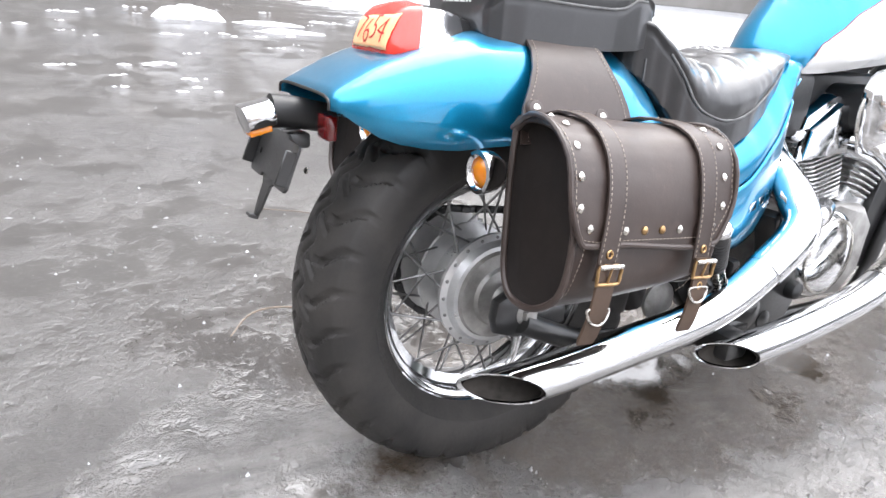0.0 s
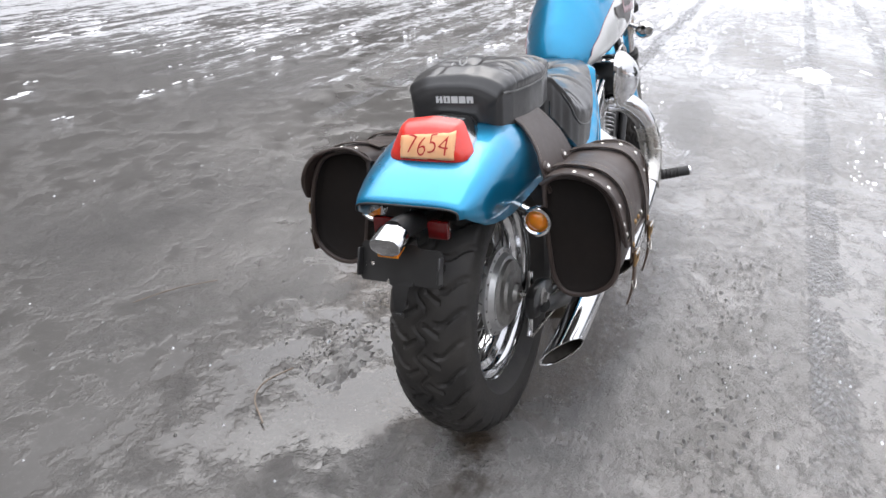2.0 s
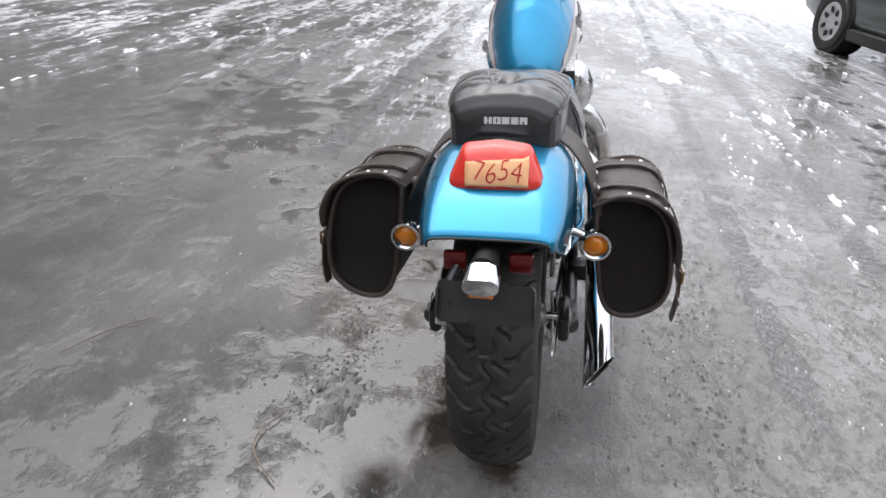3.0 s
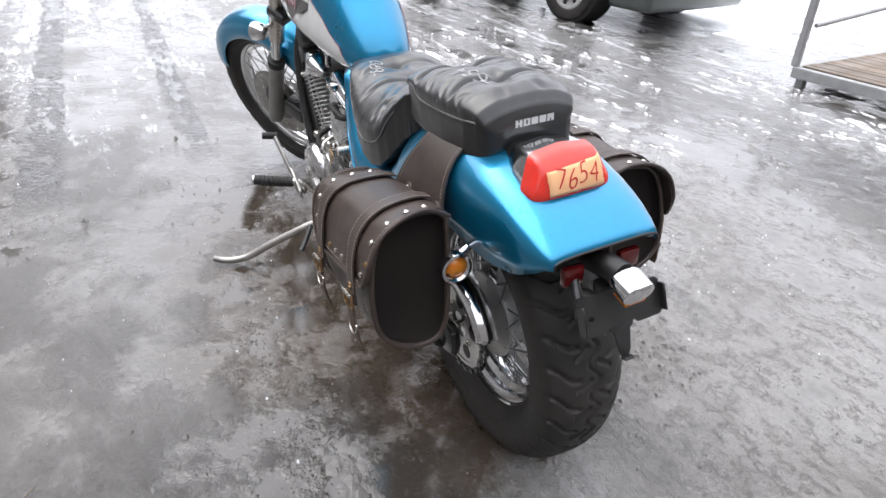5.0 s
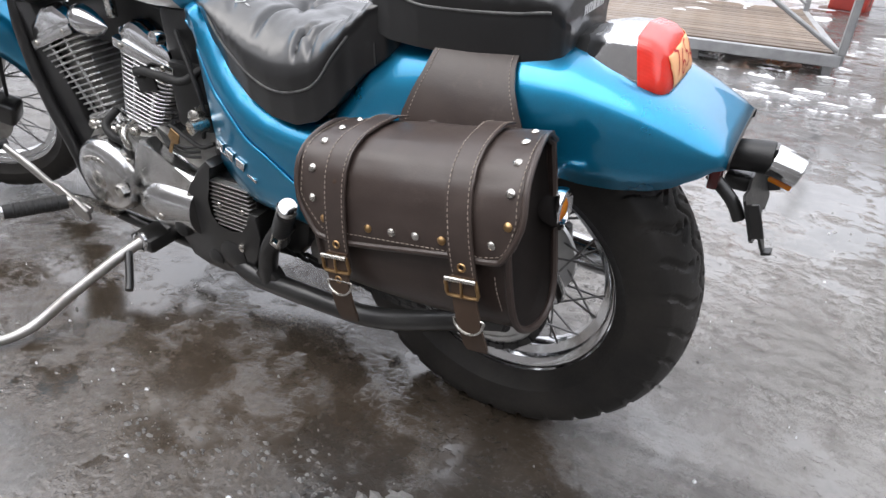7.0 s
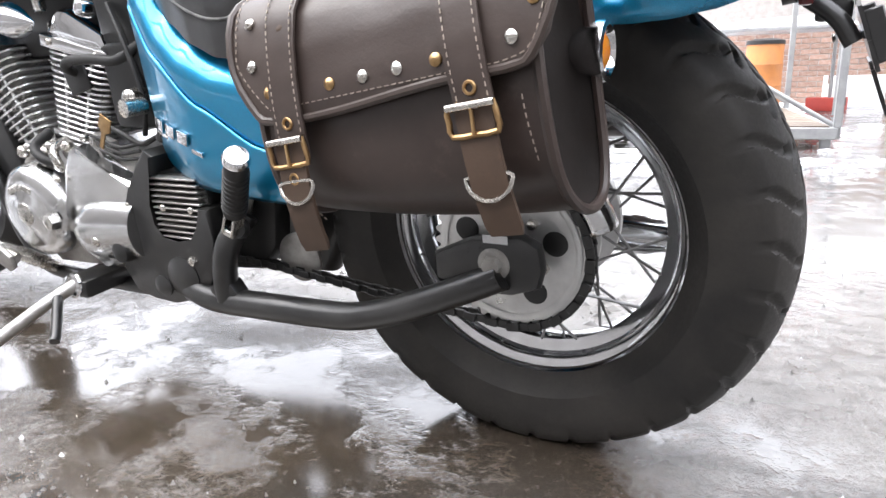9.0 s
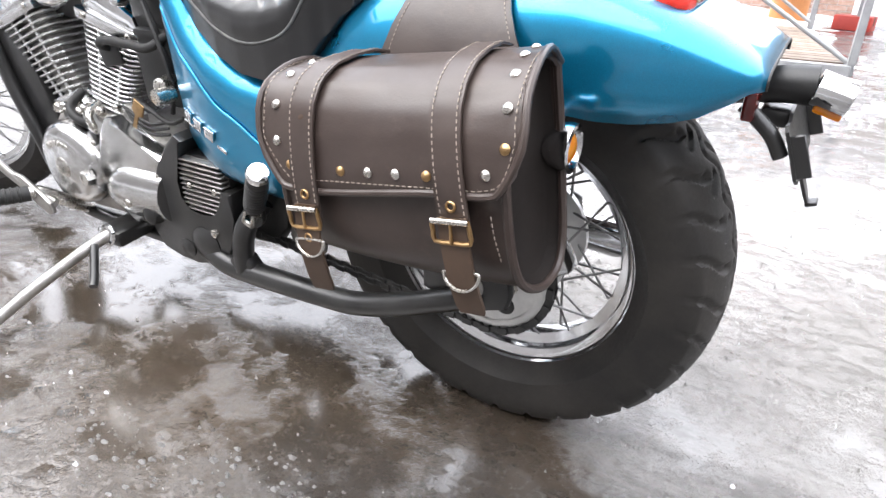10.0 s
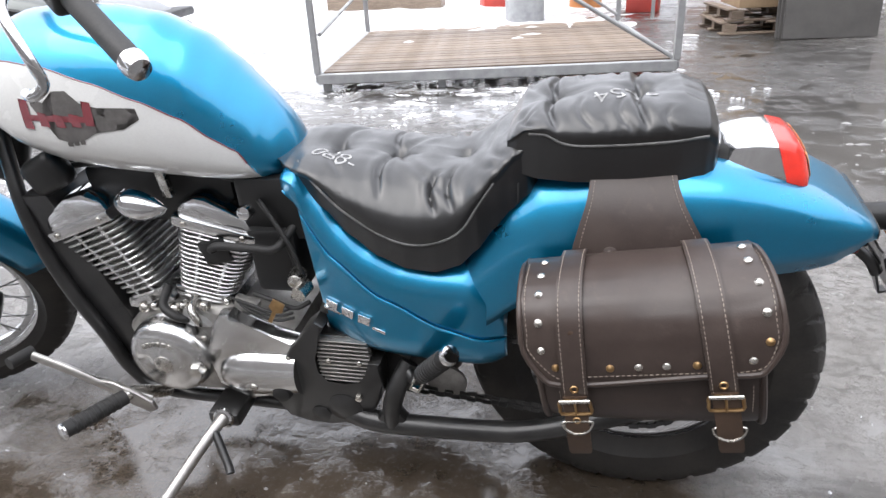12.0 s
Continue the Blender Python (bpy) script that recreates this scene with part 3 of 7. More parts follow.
def drape(bm, tree, d, lift):
    """Moves every vertex along d until it lies on the tree's surface, lifted a little towards where it came from."""
    d = Vector(d).normalized()
    for v in bm.verts:
        hit = tree.ray_cast(v.co - d * 0.3, d, 0.8)
        if hit[0] is not None:
            v.co = hit[0] - d * lift
    return bm


def tree_of(ob):
    t = bmesh.new()
    t.from_mesh(ob.data)
    tr = BVHTree.FromBMesh(t)
    t.free()
    return tr


def super_ring(x, zl, zc, w, n, count, power=2.6):
    """An arch (open below) of superelliptic section across y at station x, from one lower edge over the crown to the other."""
    out = []
    for i in range(count):
        th = math.pi * i / (count - 1)
        c, s = math.cos(th), math.sin(th)
        out.append(Vector((x, w * math.copysign(abs(c) ** (2 / power), c), zl + (zc - zl) * abs(s) ** (2 / n))))
    return out


def thick_sheet(grid, t):
    """A sheet of rows of points, given real thickness along its normals."""
    bm = loft(grid, closed=False, caps=False)
    bm.normal_update()
    bmesh.ops.solidify(bm, geom=bm.faces[:], thickness=t)
    return bm


# ---- the motorcycle ----
motorcycle = thing("motorcycle", "turquoise blue cruiser motorcycle leaning on its side stand on wet ground", "motorcycle", BIKE)
WHEELBASE, STEER = 1.70, 30.0
_ax = Vector((-math.sin(radians(35)), 0, math.cos(radians(35))))
_p0 = Vector((WHEELBASE - 0.095, 0, 0.335))
STEERED = Matrix.Translation(_p0) @ Matrix.Rotation(radians(STEER), 4, _ax) @ Matrix.Translation(-_p0)


def tyre_mesh(R, rim_r, hw, seat_w, pitch, n, depth):
    """A tyre whose tread grooves are cut into the mesh."""
    prof = [(rim_r - 0.004, seat_w * 0.96), (rim_r + 0.006, seat_w + 0.006), (rim_r + (R - rim_r) * 0.22, hw * 0.94), (rim_r + (R - rim_r) * 0.42, hw), (rim_r + (R - rim_r) * 0.58, hw * 0.995), (rim_r + (R - rim_r) * 0.68, hw * 0.965)]
    k = 36
    for i in range(k + 1):
        a = (0.93 - 1.86 * i / k)
        y = hw * a
        prof.append((R - (R - rim_r) * 0.27 * abs(a) ** 2.6, y))
    prof += [(r, -y) for r, y in reversed(prof[:6])]
    reps = round(math.tau * R / pitch)
    bm = bmesh.new()
    rings = []
    for i in range(n):
        th = i * math.tau / n
        s = th * reps / math.tau
        ring = []
        for r, y in prof:
            a = abs(y) / hw
            cut = 0.0
            if r > R - (R - rim_r) * 0.36:
                side = 1 if y > 0 else -1
                ph = (s + (0.25 if side > 0 else 0.75) + 1.15 * a * 0.6 + 0.10 * math.sin(a * 9)) % 1.0
                groove = max(0.0, 1 - ((ph - 0.12) / 0.12) ** 2) if ph < 0.24 else 0.0
                cut = depth * 1.3 * min(1.0, 1.6 * groove) * min(1.0, max(0.0, (a - 0.3) / 0.06)) * min(1.0, max(0.0, (1.0 - a) / 0.05))
                ph2 = (s + 0.5 + (0.0 if side > 0 else 0.5) - 0.9 * a) % 1.0
                if 0.08 < a < 0.42 and ph2 < 0.2:
                    cut = max(cut, depth * min(1.0, 1.6 * (1 - ((ph2 - 0.1) / 0.1) ** 2)))
                zig = 0.13 * math.sin(math.tau * s)
                cut = max(cut, depth * max(0.0, 1 - (abs(y / hw - zig) / 0.06) ** 2))
            rr = r - cut
            ring.append(bm.verts.new((rr * math.cos(th), y, rr * math.sin(th))))
        rings.append(ring)
    m = len(prof)
    for i in range(n):
        A, B = rings[i], rings[(i + 1) % n]
        for j in range(m - 1):
            bm.faces.new((A[j], A[j + 1], B[j + 1], B[j]))
    return bm


def rim_mesh(r, w):
    p = [(r, w), (r + 0.001, w - 0.005), (r - 0.006, w - 0.008), (r - 0.012, w - 0.014), (r - 0.013, w * 0.45), (r - 0.028, w * 0.28), (r - 0.03, 0)]
    p = p + [(a, -b) for a, b in reversed(p[:-1])]
    q = [(a - 0.006, b * 0.93) for a, b in reversed(p)]
    return lathe([(r - 0.002, w + 0.002)] + p + [(r - 0.002, -w - 0.002)] + q, 96, True)


def spokes(wheel, hub_r, hub_y, rim_r, rim_y, count, lean):
    """Laced spokes: each a thin bent bar of its own."""
    for side in (1, -1):
        for way in (1, -1):
            first = None
            for i in range(count // 4):
                a = (i * 4 + (0 if side > 0 else 1) + (0 if way > 0 else 2)) * math.tau / count
                if first is None:
                    b = way * lean
                    yo = side * (hub_y + (0.004 if way > 0 else -0.004))
                    p0 = (hub_r * math.cos(b), yo, hub_r * math.sin(b))
                    p1 = (rim_r, side * rim_y, 0.0)
                    first = part("spoke", tube([p0, tuple(0.5 * (u + v) for u, v in zip(p0, p1)), p1], 0.0021, 6, 1), SPOKE, wheel)
                    first.matrix_basis = pose(0, 0, 0, 0, math.degrees(-a), 0)
                else:
                    again(first, pose(0, 0, 0, 0, math.degrees(-a), 0), wheel)


rear_wheel = part("rear_wheel", rim_mesh(0.2095, 0.0505), CHROME, motorcycle, "wire-spoked wheel with polished chrome rim")
rear_wheel.matrix_basis = pose(0, 0, 0.3165)
part("tyre", tyre_mesh(0.331, 0.2065, 0.087, 0.049, 0.068, 720, 0.0048), TYRE, rear_wheel, "wide black tyre with grooved tread")
spokes(rear_wheel, 0.088, 0.042, 0.18, 0.012, 40, 0.42)
part("hub", lathe([(0.0, 0.075), (0.03, 0.075), (0.034, 0.05), (0.085, 0.048), (0.098, 0.044), (0.098, 0.038), (0.07, 0.034), (0.055, 0.0), (0.062, -0.02), (0.092, -0.036), (0.103, -0.038), (0.104, -0.046), (0.093, -0.05), (0.086, -0.062), (0.06, -0.066), (0.0, -0.066)], 56), ALU, rear_wheel, "dull cast aluminium drum hub")
part("brake_panel", lathe([(0.0, -0.094), (0.022, -0.094), (0.026, -0.084), (0.05, -0.08), (0.054, -0.073), (0.076, -0.071), (0.08, -0.06)], 48), ALU_DIRTY, rear_wheel)
_rv = part("flange_rivet", disc_at((0.0965, -0.0465, 0), (0, -1, 0), 0.0042, 0.003, 10), SPOKE, rear_wheel)
for i in range(1, 20):
    again(_rv, pose(0, 0, 0, 0, -18.0 * i, 0), rear_wheel)


def sprocket_mesh():
    bm = bmesh.new()
    n, y0, y1 = 42, 0.108, 0.114
    rings = []
    for y in (y0, y1):
        ring = []
        for i in range(n * 4):
            a = i * math.tau / (n * 4)
            r = 0.103 + (0.004 if i % 4 in (1, 2) else -0.003)
            ring.append(bm.verts.new((r * math.cos(a), y, r * math.sin(a))))
        rings.append(ring)
    inner = [[bm.verts.new((0.03 * math.cos(i * math.tau / (n * 4)), y, 0.03 * math.sin(i * math.tau / (n * 4)))) for i in range(n * 4)] for y in (y0, y1)]
    N = n * 4
    for i in range(N):
        k = (i + 1) % N
        bm.faces.new((rings[0][i], rings[0][k], rings[1][k], rings[1][i]))
        bm.faces.new((rings[1][i], rings[1][k], inner[1][k], inner[1][i]))
        bm.faces.new((rings[0][i], inner[0][i], inner[0][k], rings[0][k]))
    return bm


_sprocket = part("sprocket", sprocket_mesh(), ALU, rear_wheel, "toothed steel drive sprocket")
part("sprocket_rim", lathe([(0.094, 0.1145), (0.096, 0.1165), (0.092, 0.1175), (0.088, 0.1165), (0.089, 0.1145)], 56), ALU, rear_wheel)
for i in range(5):
    a = i * math.tau / 5 + 0.4
    part("lightening_hole", disc_at((0.063 * math.cos(a), 0.1145, 0.063 * math.sin(a)), (0, 1, 0), 0.0165, 0.0012, 18, 0.1), BLACK_PLASTIC, rear_wheel)
    a += math.tau / 10
    part("sprocket_nut", disc_at((0.05 * math.cos(a), 0.1145, 0.05 * math.sin(a)), (0, 1, 0), 0.008, 0.008, 6, 0.2), STEEL, rear_wheel)

# front wheel, turned with the fork
front_wheel = part("front_wheel", rim_mesh(0.258, 0.03), CHROME, motorcycle, "narrow wire-spoked front wheel with chrome rim")
front_wheel.matrix_basis = STEERED @ pose(WHEELBASE, 0, 0.335)
part("tyre", tyre_mesh(0.34, 0.254, 0.053, 0.029, 0.06, 300, 0.004), TYRE, front_wheel, "black ribbed front tyre")
spokes(front_wheel, 0.04, 0.035, 0.236, 0.008, 40, 1.1)
part("hub", lathe([(0.0, 0.06), (0.02, 0.06), (0.026, 0.042), (0.046, 0.04), (0.046, 0.032), (0.03, 0.02), (0.03, -0.02), (0.046, -0.032), (0.046, -0.04), (0.026, -0.042), (0.02, -0.06), (0.0, -0.06)], 32), ALU, front_wheel)
part("brake_disc", lathe([(0.075, 0.056), (0.145, 0.056), (0.146, 0.0535), (0.145, 0.051), (0.075, 0.051)], 64, True), ALU_DIRTY, front_wheel, "stained steel brake disc")
part("disc_carrier", lathe([(0.03, 0.062), (0.05, 0.062), (0.078, 0.0575), (0.078, 0.049), (0.05, 0.05), (0.03, 0.05)], 40, True), BLACK_METAL, front_wheel)
_h = None
for i in range(24):
    a = i * math.tau / 24
    r = (0.092, 0.11, 0.128)[i % 3]
    bm = disc_at((r, 0.0562, 0), (0, 1, 0), 0.0055, 0.0006, 10, 0.1)
    if i < 3:
        _h = _h or []
        o = part("disc_hole", bm, DULL_CHROME, front_wheel)
        o.matrix_basis = pose(0, 0, 0, 0, -math.degrees(a), 0)
        _h.append(o)
    else:
        bm.free()
        again(_h[i % 3], pose(0, 0, 0, 0, -math.degrees(a), 0), front_wheel)


# front fork, mudguard and handlebar
def fork_pt(along, y, fore=0.0):
    """A point on the fork: metres up from the axle along the legs, sideways, and forward of the legs."""
    base = Vector((WHEELBASE, 0, 0.335))
    return STEERED @ (base + _ax * along + Vector((0, y, 0)) + Vector((math.cos(radians(35)), 0, math.sin(radians(35)))) * fore)


for s in (1, -1):
    part("fork_slider", tube([fork_pt(-0.035, s * 0.1, -0.02), fork_pt(0.30, s * 0.1, -0.02)], 0.029, 20, 1), FORK_GREY, motorcycle, "dull aluminium fork slider")
    part("fork_tube", tube([fork_pt(0.29, s * 0.1, -0.02), fork_pt(0.74, s * 0.1, -0.02)], 0.0205, 20, 1), CHROME, motorcycle)
    part("dust_seal", tube([fork_pt(0.285, s * 0.1, -0.02), fork_pt(0.315, s * 0.1, -0.02)], 0.032, 20, 1), RUBBER, motorcycle)
    part("fork_shroud", tube([fork_pt(0.42, s * 0.1, -0.02), fork_pt(0.66, s * 0.1, -0.02)], 0.028, 20, 1), DULL_CHROME, motorcycle)
part("brake_caliper", moved(rbox(-0.05, 0.05, -0.03, 0.03, -0.035, 0.035, 0.012, 3), Matrix.Translation(fork_pt(0.1, 0.085, -0.12)) @ STEERED.to_3x3().to_4x4() @ pose(0, 0, 0, 0, -30, 0)), BLACK_METAL, motorcycle)
part("brake_hose", tube([fork_pt(0.13, 0.07, -0.13), fork_pt(0.25, 0.06, -0.1), fork_pt(0.45, 0.04, -0.06), fork_pt(0.7, 0.02, -0.06)], 0.005, 8), RUBBER, motorcycle)
part("lower_yoke", moved(rbox(-0.04, 0.04, -0.135, 0.135, -0.02, 0.02, 0.012, 3), Matrix.Translation(fork_pt(0.56, 0, -0.04)) @ STEERED.to_3x3().to_4x4() @ pose(0, 0, 0, 0, -35, 0)), BLACK_METAL, motorcycle)
part("upper_yoke", moved(rbox(-0.04, 0.04, -0.135, 0.135, -0.016, 0.016, 0.012, 3), Matrix.Translation(fork_pt(0.74, 0, -0.03)) @ STEERED.to_3x3().to_4x4() @ pose(0, 0, 0, 0, -35, 0)), CHROME, motorcycle)
part("steering_head", tube([(1.30, 0, 0.66), (1.19, 0, 0.88)], 0.035, 18, 1), BLACK_METAL, motorcycle)


def front_guard():
    rings = []
    for i in range(29):
        a = radians(28 + 142 * i / 28)
        r0 = 0.372 + 0.012 * math.sin(math.pi * i / 28)
        w = 0.078 * min(1.0, 0.72 + 0.28 * math.sin(math.pi * i / 28) * 1.6)
        ring = []
        for j in range(17):
            th = math.pi * j / 16
            c, s = math.cos(th), math.sin(th)
            y = w * math.copysign(abs(c) ** 0.75, c)
            r = r0 - 0.085 + 0.085 * abs(s) ** 0.75
            ring.append((r * math.cos(a), y, r * math.sin(a)))
        rings.append(ring)
    return loft(rings, closed=False, caps=False)


_fg = thick(part("front_mudguard", front_guard(), BLUE, motorcycle, "turquoise front mudguard"), 0.003)
_fg.matrix_basis = STEERED @ pose(WHEELBASE, 0, 0.335)
for s in (1, -1):
    ind = part("front_indicator", lathe([(0.0, 0.034), (0.015, 0.032), (0.026, 0.02), (0.031, 0.0), (0.032, -0.018), (0.028, -0.02)], 24, axis="x"), CHROME, motorcycle, "chrome bullet indicator")
    c = Vector((1.341, 0.182, 0.679)) if s > 0 else Vector((1.44, -0.13, 0.70))
    ind.matrix_basis = Matrix.Translation(c) @ pose(0, 0, 0, 0, 0, STEER)
    part("lens", lathe([(0.0, -0.036), (0.02, -0.03), (0.028, -0.02)], 20, axis="x"), AMBER_LENS, ind)
    part("indicator_stalk", tube([c, fork_pt(0.5, s * 0.06, -0.02)], 0.007, 10, 1), CHROME, motorcycle)

_bar = [(0.618, 0.397, 0.996), (0.72, 0.332, 1.052), (0.79, 0.288, 1.09), (0.93, 0.19, 1.13), (1.06, 0.1, 1.09), (1.11, 0.0, 1.05)]
part("handlebar", tube(_bar[1:] + [(1.18, -0.08, 1.09), (1.22, -0.22, 1.15), (1.2, -0.36, 1.11), (1.16, -0.47, 1.07)], 0.0125, 14), CHROME, motorcycle)
grip = part("grip", tube([(0.624, 0.393, 1.0), (0.735, 0.322, 1.06)], 0.0155, 24, 1), RUBBER, motorcycle, "black rubber handlebar grip")
_gd = (Vector(_bar[0]) - Vector(_bar[1])).normalized()
part("bar_end", disc_at(Vector((0.622, 0.3945, 0.9985)), _gd, 0.0172, 0.016, 24, 0.15), CHROME, grip)
part("switch_box", moved(rbox(-0.03, 0.03, -0.022, 0.022, -0.024, 0.024, 0.008, 3), Matrix.Translation((0.757, 0.309, 1.072)) @ pose(0, 0, 0, 0, -25, -33)), BLACK_PLASTIC, motorcycle)
part("clutch_perch", moved(rbox(-0.02, 0.02, -0.016, 0.03, -0.014, 0.014, 0.006, 2), Matrix.Translation((0.8, 0.285, 1.092)) @ pose(0, 0, 0, 0, -25, -33)), BLACK_METAL, motorcycle)
part("clutch_lever", tube([(0.755, 0.40, 1.085), (0.725, 0.445, 1.07), (0.695, 0.465, 1.03), (0.69, 0.463, 0.998), (0.705, 0.468, 0.985), (0.72, 0.46, 0.985)], 0.0065, 12), CHROME, motorcycle, "curved chrome clutch lever")
part("right_grip", tube([(1.2, -0.36, 1.11), (1.16, -0.48, 1.068)], 0.0165, 20, 1), RUBBER, motorcycle)
part("headlamp", moved(lathe([(0.0, 0.12), (0.05, 0.11), (0.085, 0.06), (0.098, 0.0), (0.1, -0.03), (0.09, -0.035)], 36, axis="x"), Matrix.Translation(fork_pt(0.62, 0, 0.1)) @ pose(0, 0, 0, 0, 0, STEER)), CHROME, motorcycle)


# rear mudguard: x, lower edge, crown, half width
GUARD = [(-0.322, 0.634, 0.652, 0.102), (-0.31, 0.632, 0.660, 0.108), (-0.29, 0.618, 0.672, 0.117), (-0.26, 0.601, 0.688, 0.126), (-0.234, 0.593, 0.699, 0.131), (-0.19, 0.586, 0.715, 0.137), (-0.15, 0.584, 0.727, 0.141),
         (-0.1, 0.588, 0.739, 0.145), (0.0, 0.592, 0.749, 0.147), (0.1, 0.57, 0.744, 0.148), (0.17, 0.54, 0.735, 0.152), (0.22, 0.50, 0.71, 0.156), (0.27, 0.46, 0.66, 0.158), (0.31, 0.44, 0.605, 0.158)]


def guard_rings(n_x=44, n=61):
    rings = []
    for i in range(n_x):
        x = -0.322 + (0.31 + 0.322) * (i / (n_x - 1)) ** 1.0
        zl, zc, w = lerp_table(GUARD, x)
        p = 2.6 + 2.6 * min(1.0, max(0.0, (0.02 - x) / 0.25)) ** 0.8
        rings.append(super_ring(x, zl, zc, w, p, n, p * 0.85))
    return rings


rear_mudguard = part("rear_mudguard", loft(guard_rings(), closed=False, caps=False), BLUE, motorcycle, "turquoise rear mudguard with flared duck tail")
thick(rear_mudguard, 0.004)
part("mudguard_lip", tube([p + Vector((-0.001, 0, 0)) for p in guard_rings(2)[0][::2]], 0.0022, 8, 2), BLACK_PLASTIC, rear_mudguard)

# body panels under the seat
PANEL = [(0.235, 0.372, 0.47), (0.26, 0.366, 0.545), (0.30, 0.367, 0.572), (0.36, 0.369, 0.574), (0.42, 0.373, 0.583), (0.48, 0.38, 0.612), (0.53, 0.389, 0.652), (0.565, 0.398, 0.70), (0.58, 0.403, 0.718), (0.59, 0.60, 0.723), (0.60, 0.665, 0.728), (0.625, 0.68, 0.726)]
SEAM = [(0.235, 0.425), (0.27, 0.43), (0.35, 0.454), (0.447, 0.509), (0.545, 0.586), (0.6, 0.66), (0.63, 0.70)]


def panel_y(x, z, z0, z1):
    """Bulge of the side panels: rolled in along the seat, tucked in slightly below and towards the front."""
    t = (z - z0) / max(0.02, z1 - z0)
    y = 0.166 - 0.052 * max(0.0, (t - 0.72) / 0.28) ** 2.2 - 0.014 * max(0.0, (0.25 - t) / 0.25) ** 2
    return y - 0.055 * max(0.0, (x - 0.46) / 0.17) ** 1.6 - 0.03 * max(0.0, (0.30 - x) / 0.07) ** 2


def panel_mesh(s, upper):
    rings = []
    for i in range(60):
        x = 0.235 + (0.625 - 0.235) * i / 59
        z0, z1 = lerp_table(PANEL, x)
        zs = min(max(lerp_table(SEAM, x)[0], z0 + 0.006), z1 - 0.01)
        a, b = (zs + 0.001, z1) if upper else (z0, zs - 0.001)
        rings.append([Vector((x, s * (panel_y(x, a + (b - a) * j / 14, z0, z1) + (0.0 if upper else 0.003)), a + (b - a) * j / 14)) for j in range(15)])
    return loft(rings, closed=False, caps=False)


for s in (1, -1):
    up = part("frame_cover", panel_mesh(s, True), BLUE, motorcycle, "turquoise frame cover curving below the seat")
    thick(up, 0.004, -s)
    lowp = part("side_cover", panel_mesh(s, False), BLUE, motorcycle, "turquoise side cover with chrome model badge")
    thick(lowp, 0.005, -s)
    tr = tree_of(lowp)
    badge = joined(prism([(0.575, 0.470), (0.452, 0.441), (0.452, 0.434), (0.575, 0.463)], s * 0.2, s * 0.2035, 0.001),
                   *[prism([(x, z), (x - 0.024, z - 0.0055), (x - 0.019, z - 0.0235), (x + 0.004, z - 0.018)], s * 0.2, s * 0.2045, 0.001) for x, z in ((0.566, 0.490), (0.533, 0.482), (0.5, 0.474))])
    for v in badge.verts:
        v.co.y = s * (panel_y(v.co.x, v.co.z, *lerp_table(PANEL, v.co.x)) + 0.004 + abs(v.co.y) - 0.2)
    part("badge", badge, CHROME, lowp, "small slanted chrome badge")

# fuel tank: x, bottom, top, half width, height of the colour break
TANK = [(0.622, 0.712, 0.742, 0.030, 0.713), (0.632, 0.704, 0.766, 0.055, 0.705), (0.65, 0.699, 0.796, 0.076, 0.700), (0.68, 0.698, 0.834, 0.094, 0.699), (0.688, 0.6985, 0.843, 0.097, 0.733), (0.70, 0.699, 0.858, 0.103, 0.757), (0.735, 0.702, 0.899, 0.115, 0.784),
        (0.78, 0.708, 0.940, 0.126, 0.822), (0.85, 0.718, 0.974, 0.138, 0.857), (0.93, 0.728, 0.988, 0.146, 0.888), (1.02, 0.742, 0.994, 0.149, 0.914), (1.1, 0.764, 0.988, 0.145, 0.924), (1.16, 0.80, 0.972, 0.132, 0.922), (1.21, 0.845, 0.95, 0.105, 0.91), (1.235, 0.875, 0.93, 0.07, 0.9)]


def tank_y(s, w):
    if s < 0.2:
        return w * (0.8 + 0.2 * math.sin(math.pi / 2 * s / 0.2))
    return w * max(0.0, 1 - ((s - 0.2) / 0.8) ** 2.0) ** 0.56


def tank_ring(x, lo, hi, side, count):
    zb, zt, w, zk = lerp_table(TANK, x)
    sk = (zk - zb) / (zt - zb)
    out = []
    for j in range(count):
        t = j / (count - 1)
        s = lo(sk) + (hi(sk) - lo(sk)) * t
        if hi(sk) == 1.0:
            s = lo(sk) + (1 - lo(sk)) * math.sin(t * math.pi / 2)
        out.append(Vector((x, side * tank_y(min(s, 1.0), w), zb + (zt - zb) * s)))
    return out


def tank_stations():
    return [0.622 + (1.235 - 0.622) * (i / 47) ** 1.25 for i in range(48)]


_rings = []
for x in tank_stations():
    a = tank_ring(x, lambda k: k, lambda k: 1.0, 1, 16)
    b = tank_ring(x, lambda k: k, lambda k: 1.0, -1, 16)
    _rings.append(a + b[::-1][1:])
_tb = loft(_rings, closed=False, caps=False)
_tb.faces.new([v for v in (min(_tb.verts, key=lambda v: (v.co - p).length) for p in _rings[0])])
_tb2 = loft([[Vector((x, s * tank_y(0.0, lerp_table(TANK, x)[2]), lerp_table(TANK, x)[0])) for s in (1, 0, -1)] for x in tank_stations()], closed=False, caps=False)
fuel_tank = part("fuel_tank", joined(_tb, _tb2), BLUE, motorcycle, "turquoise and white teardrop fuel tank", 60)
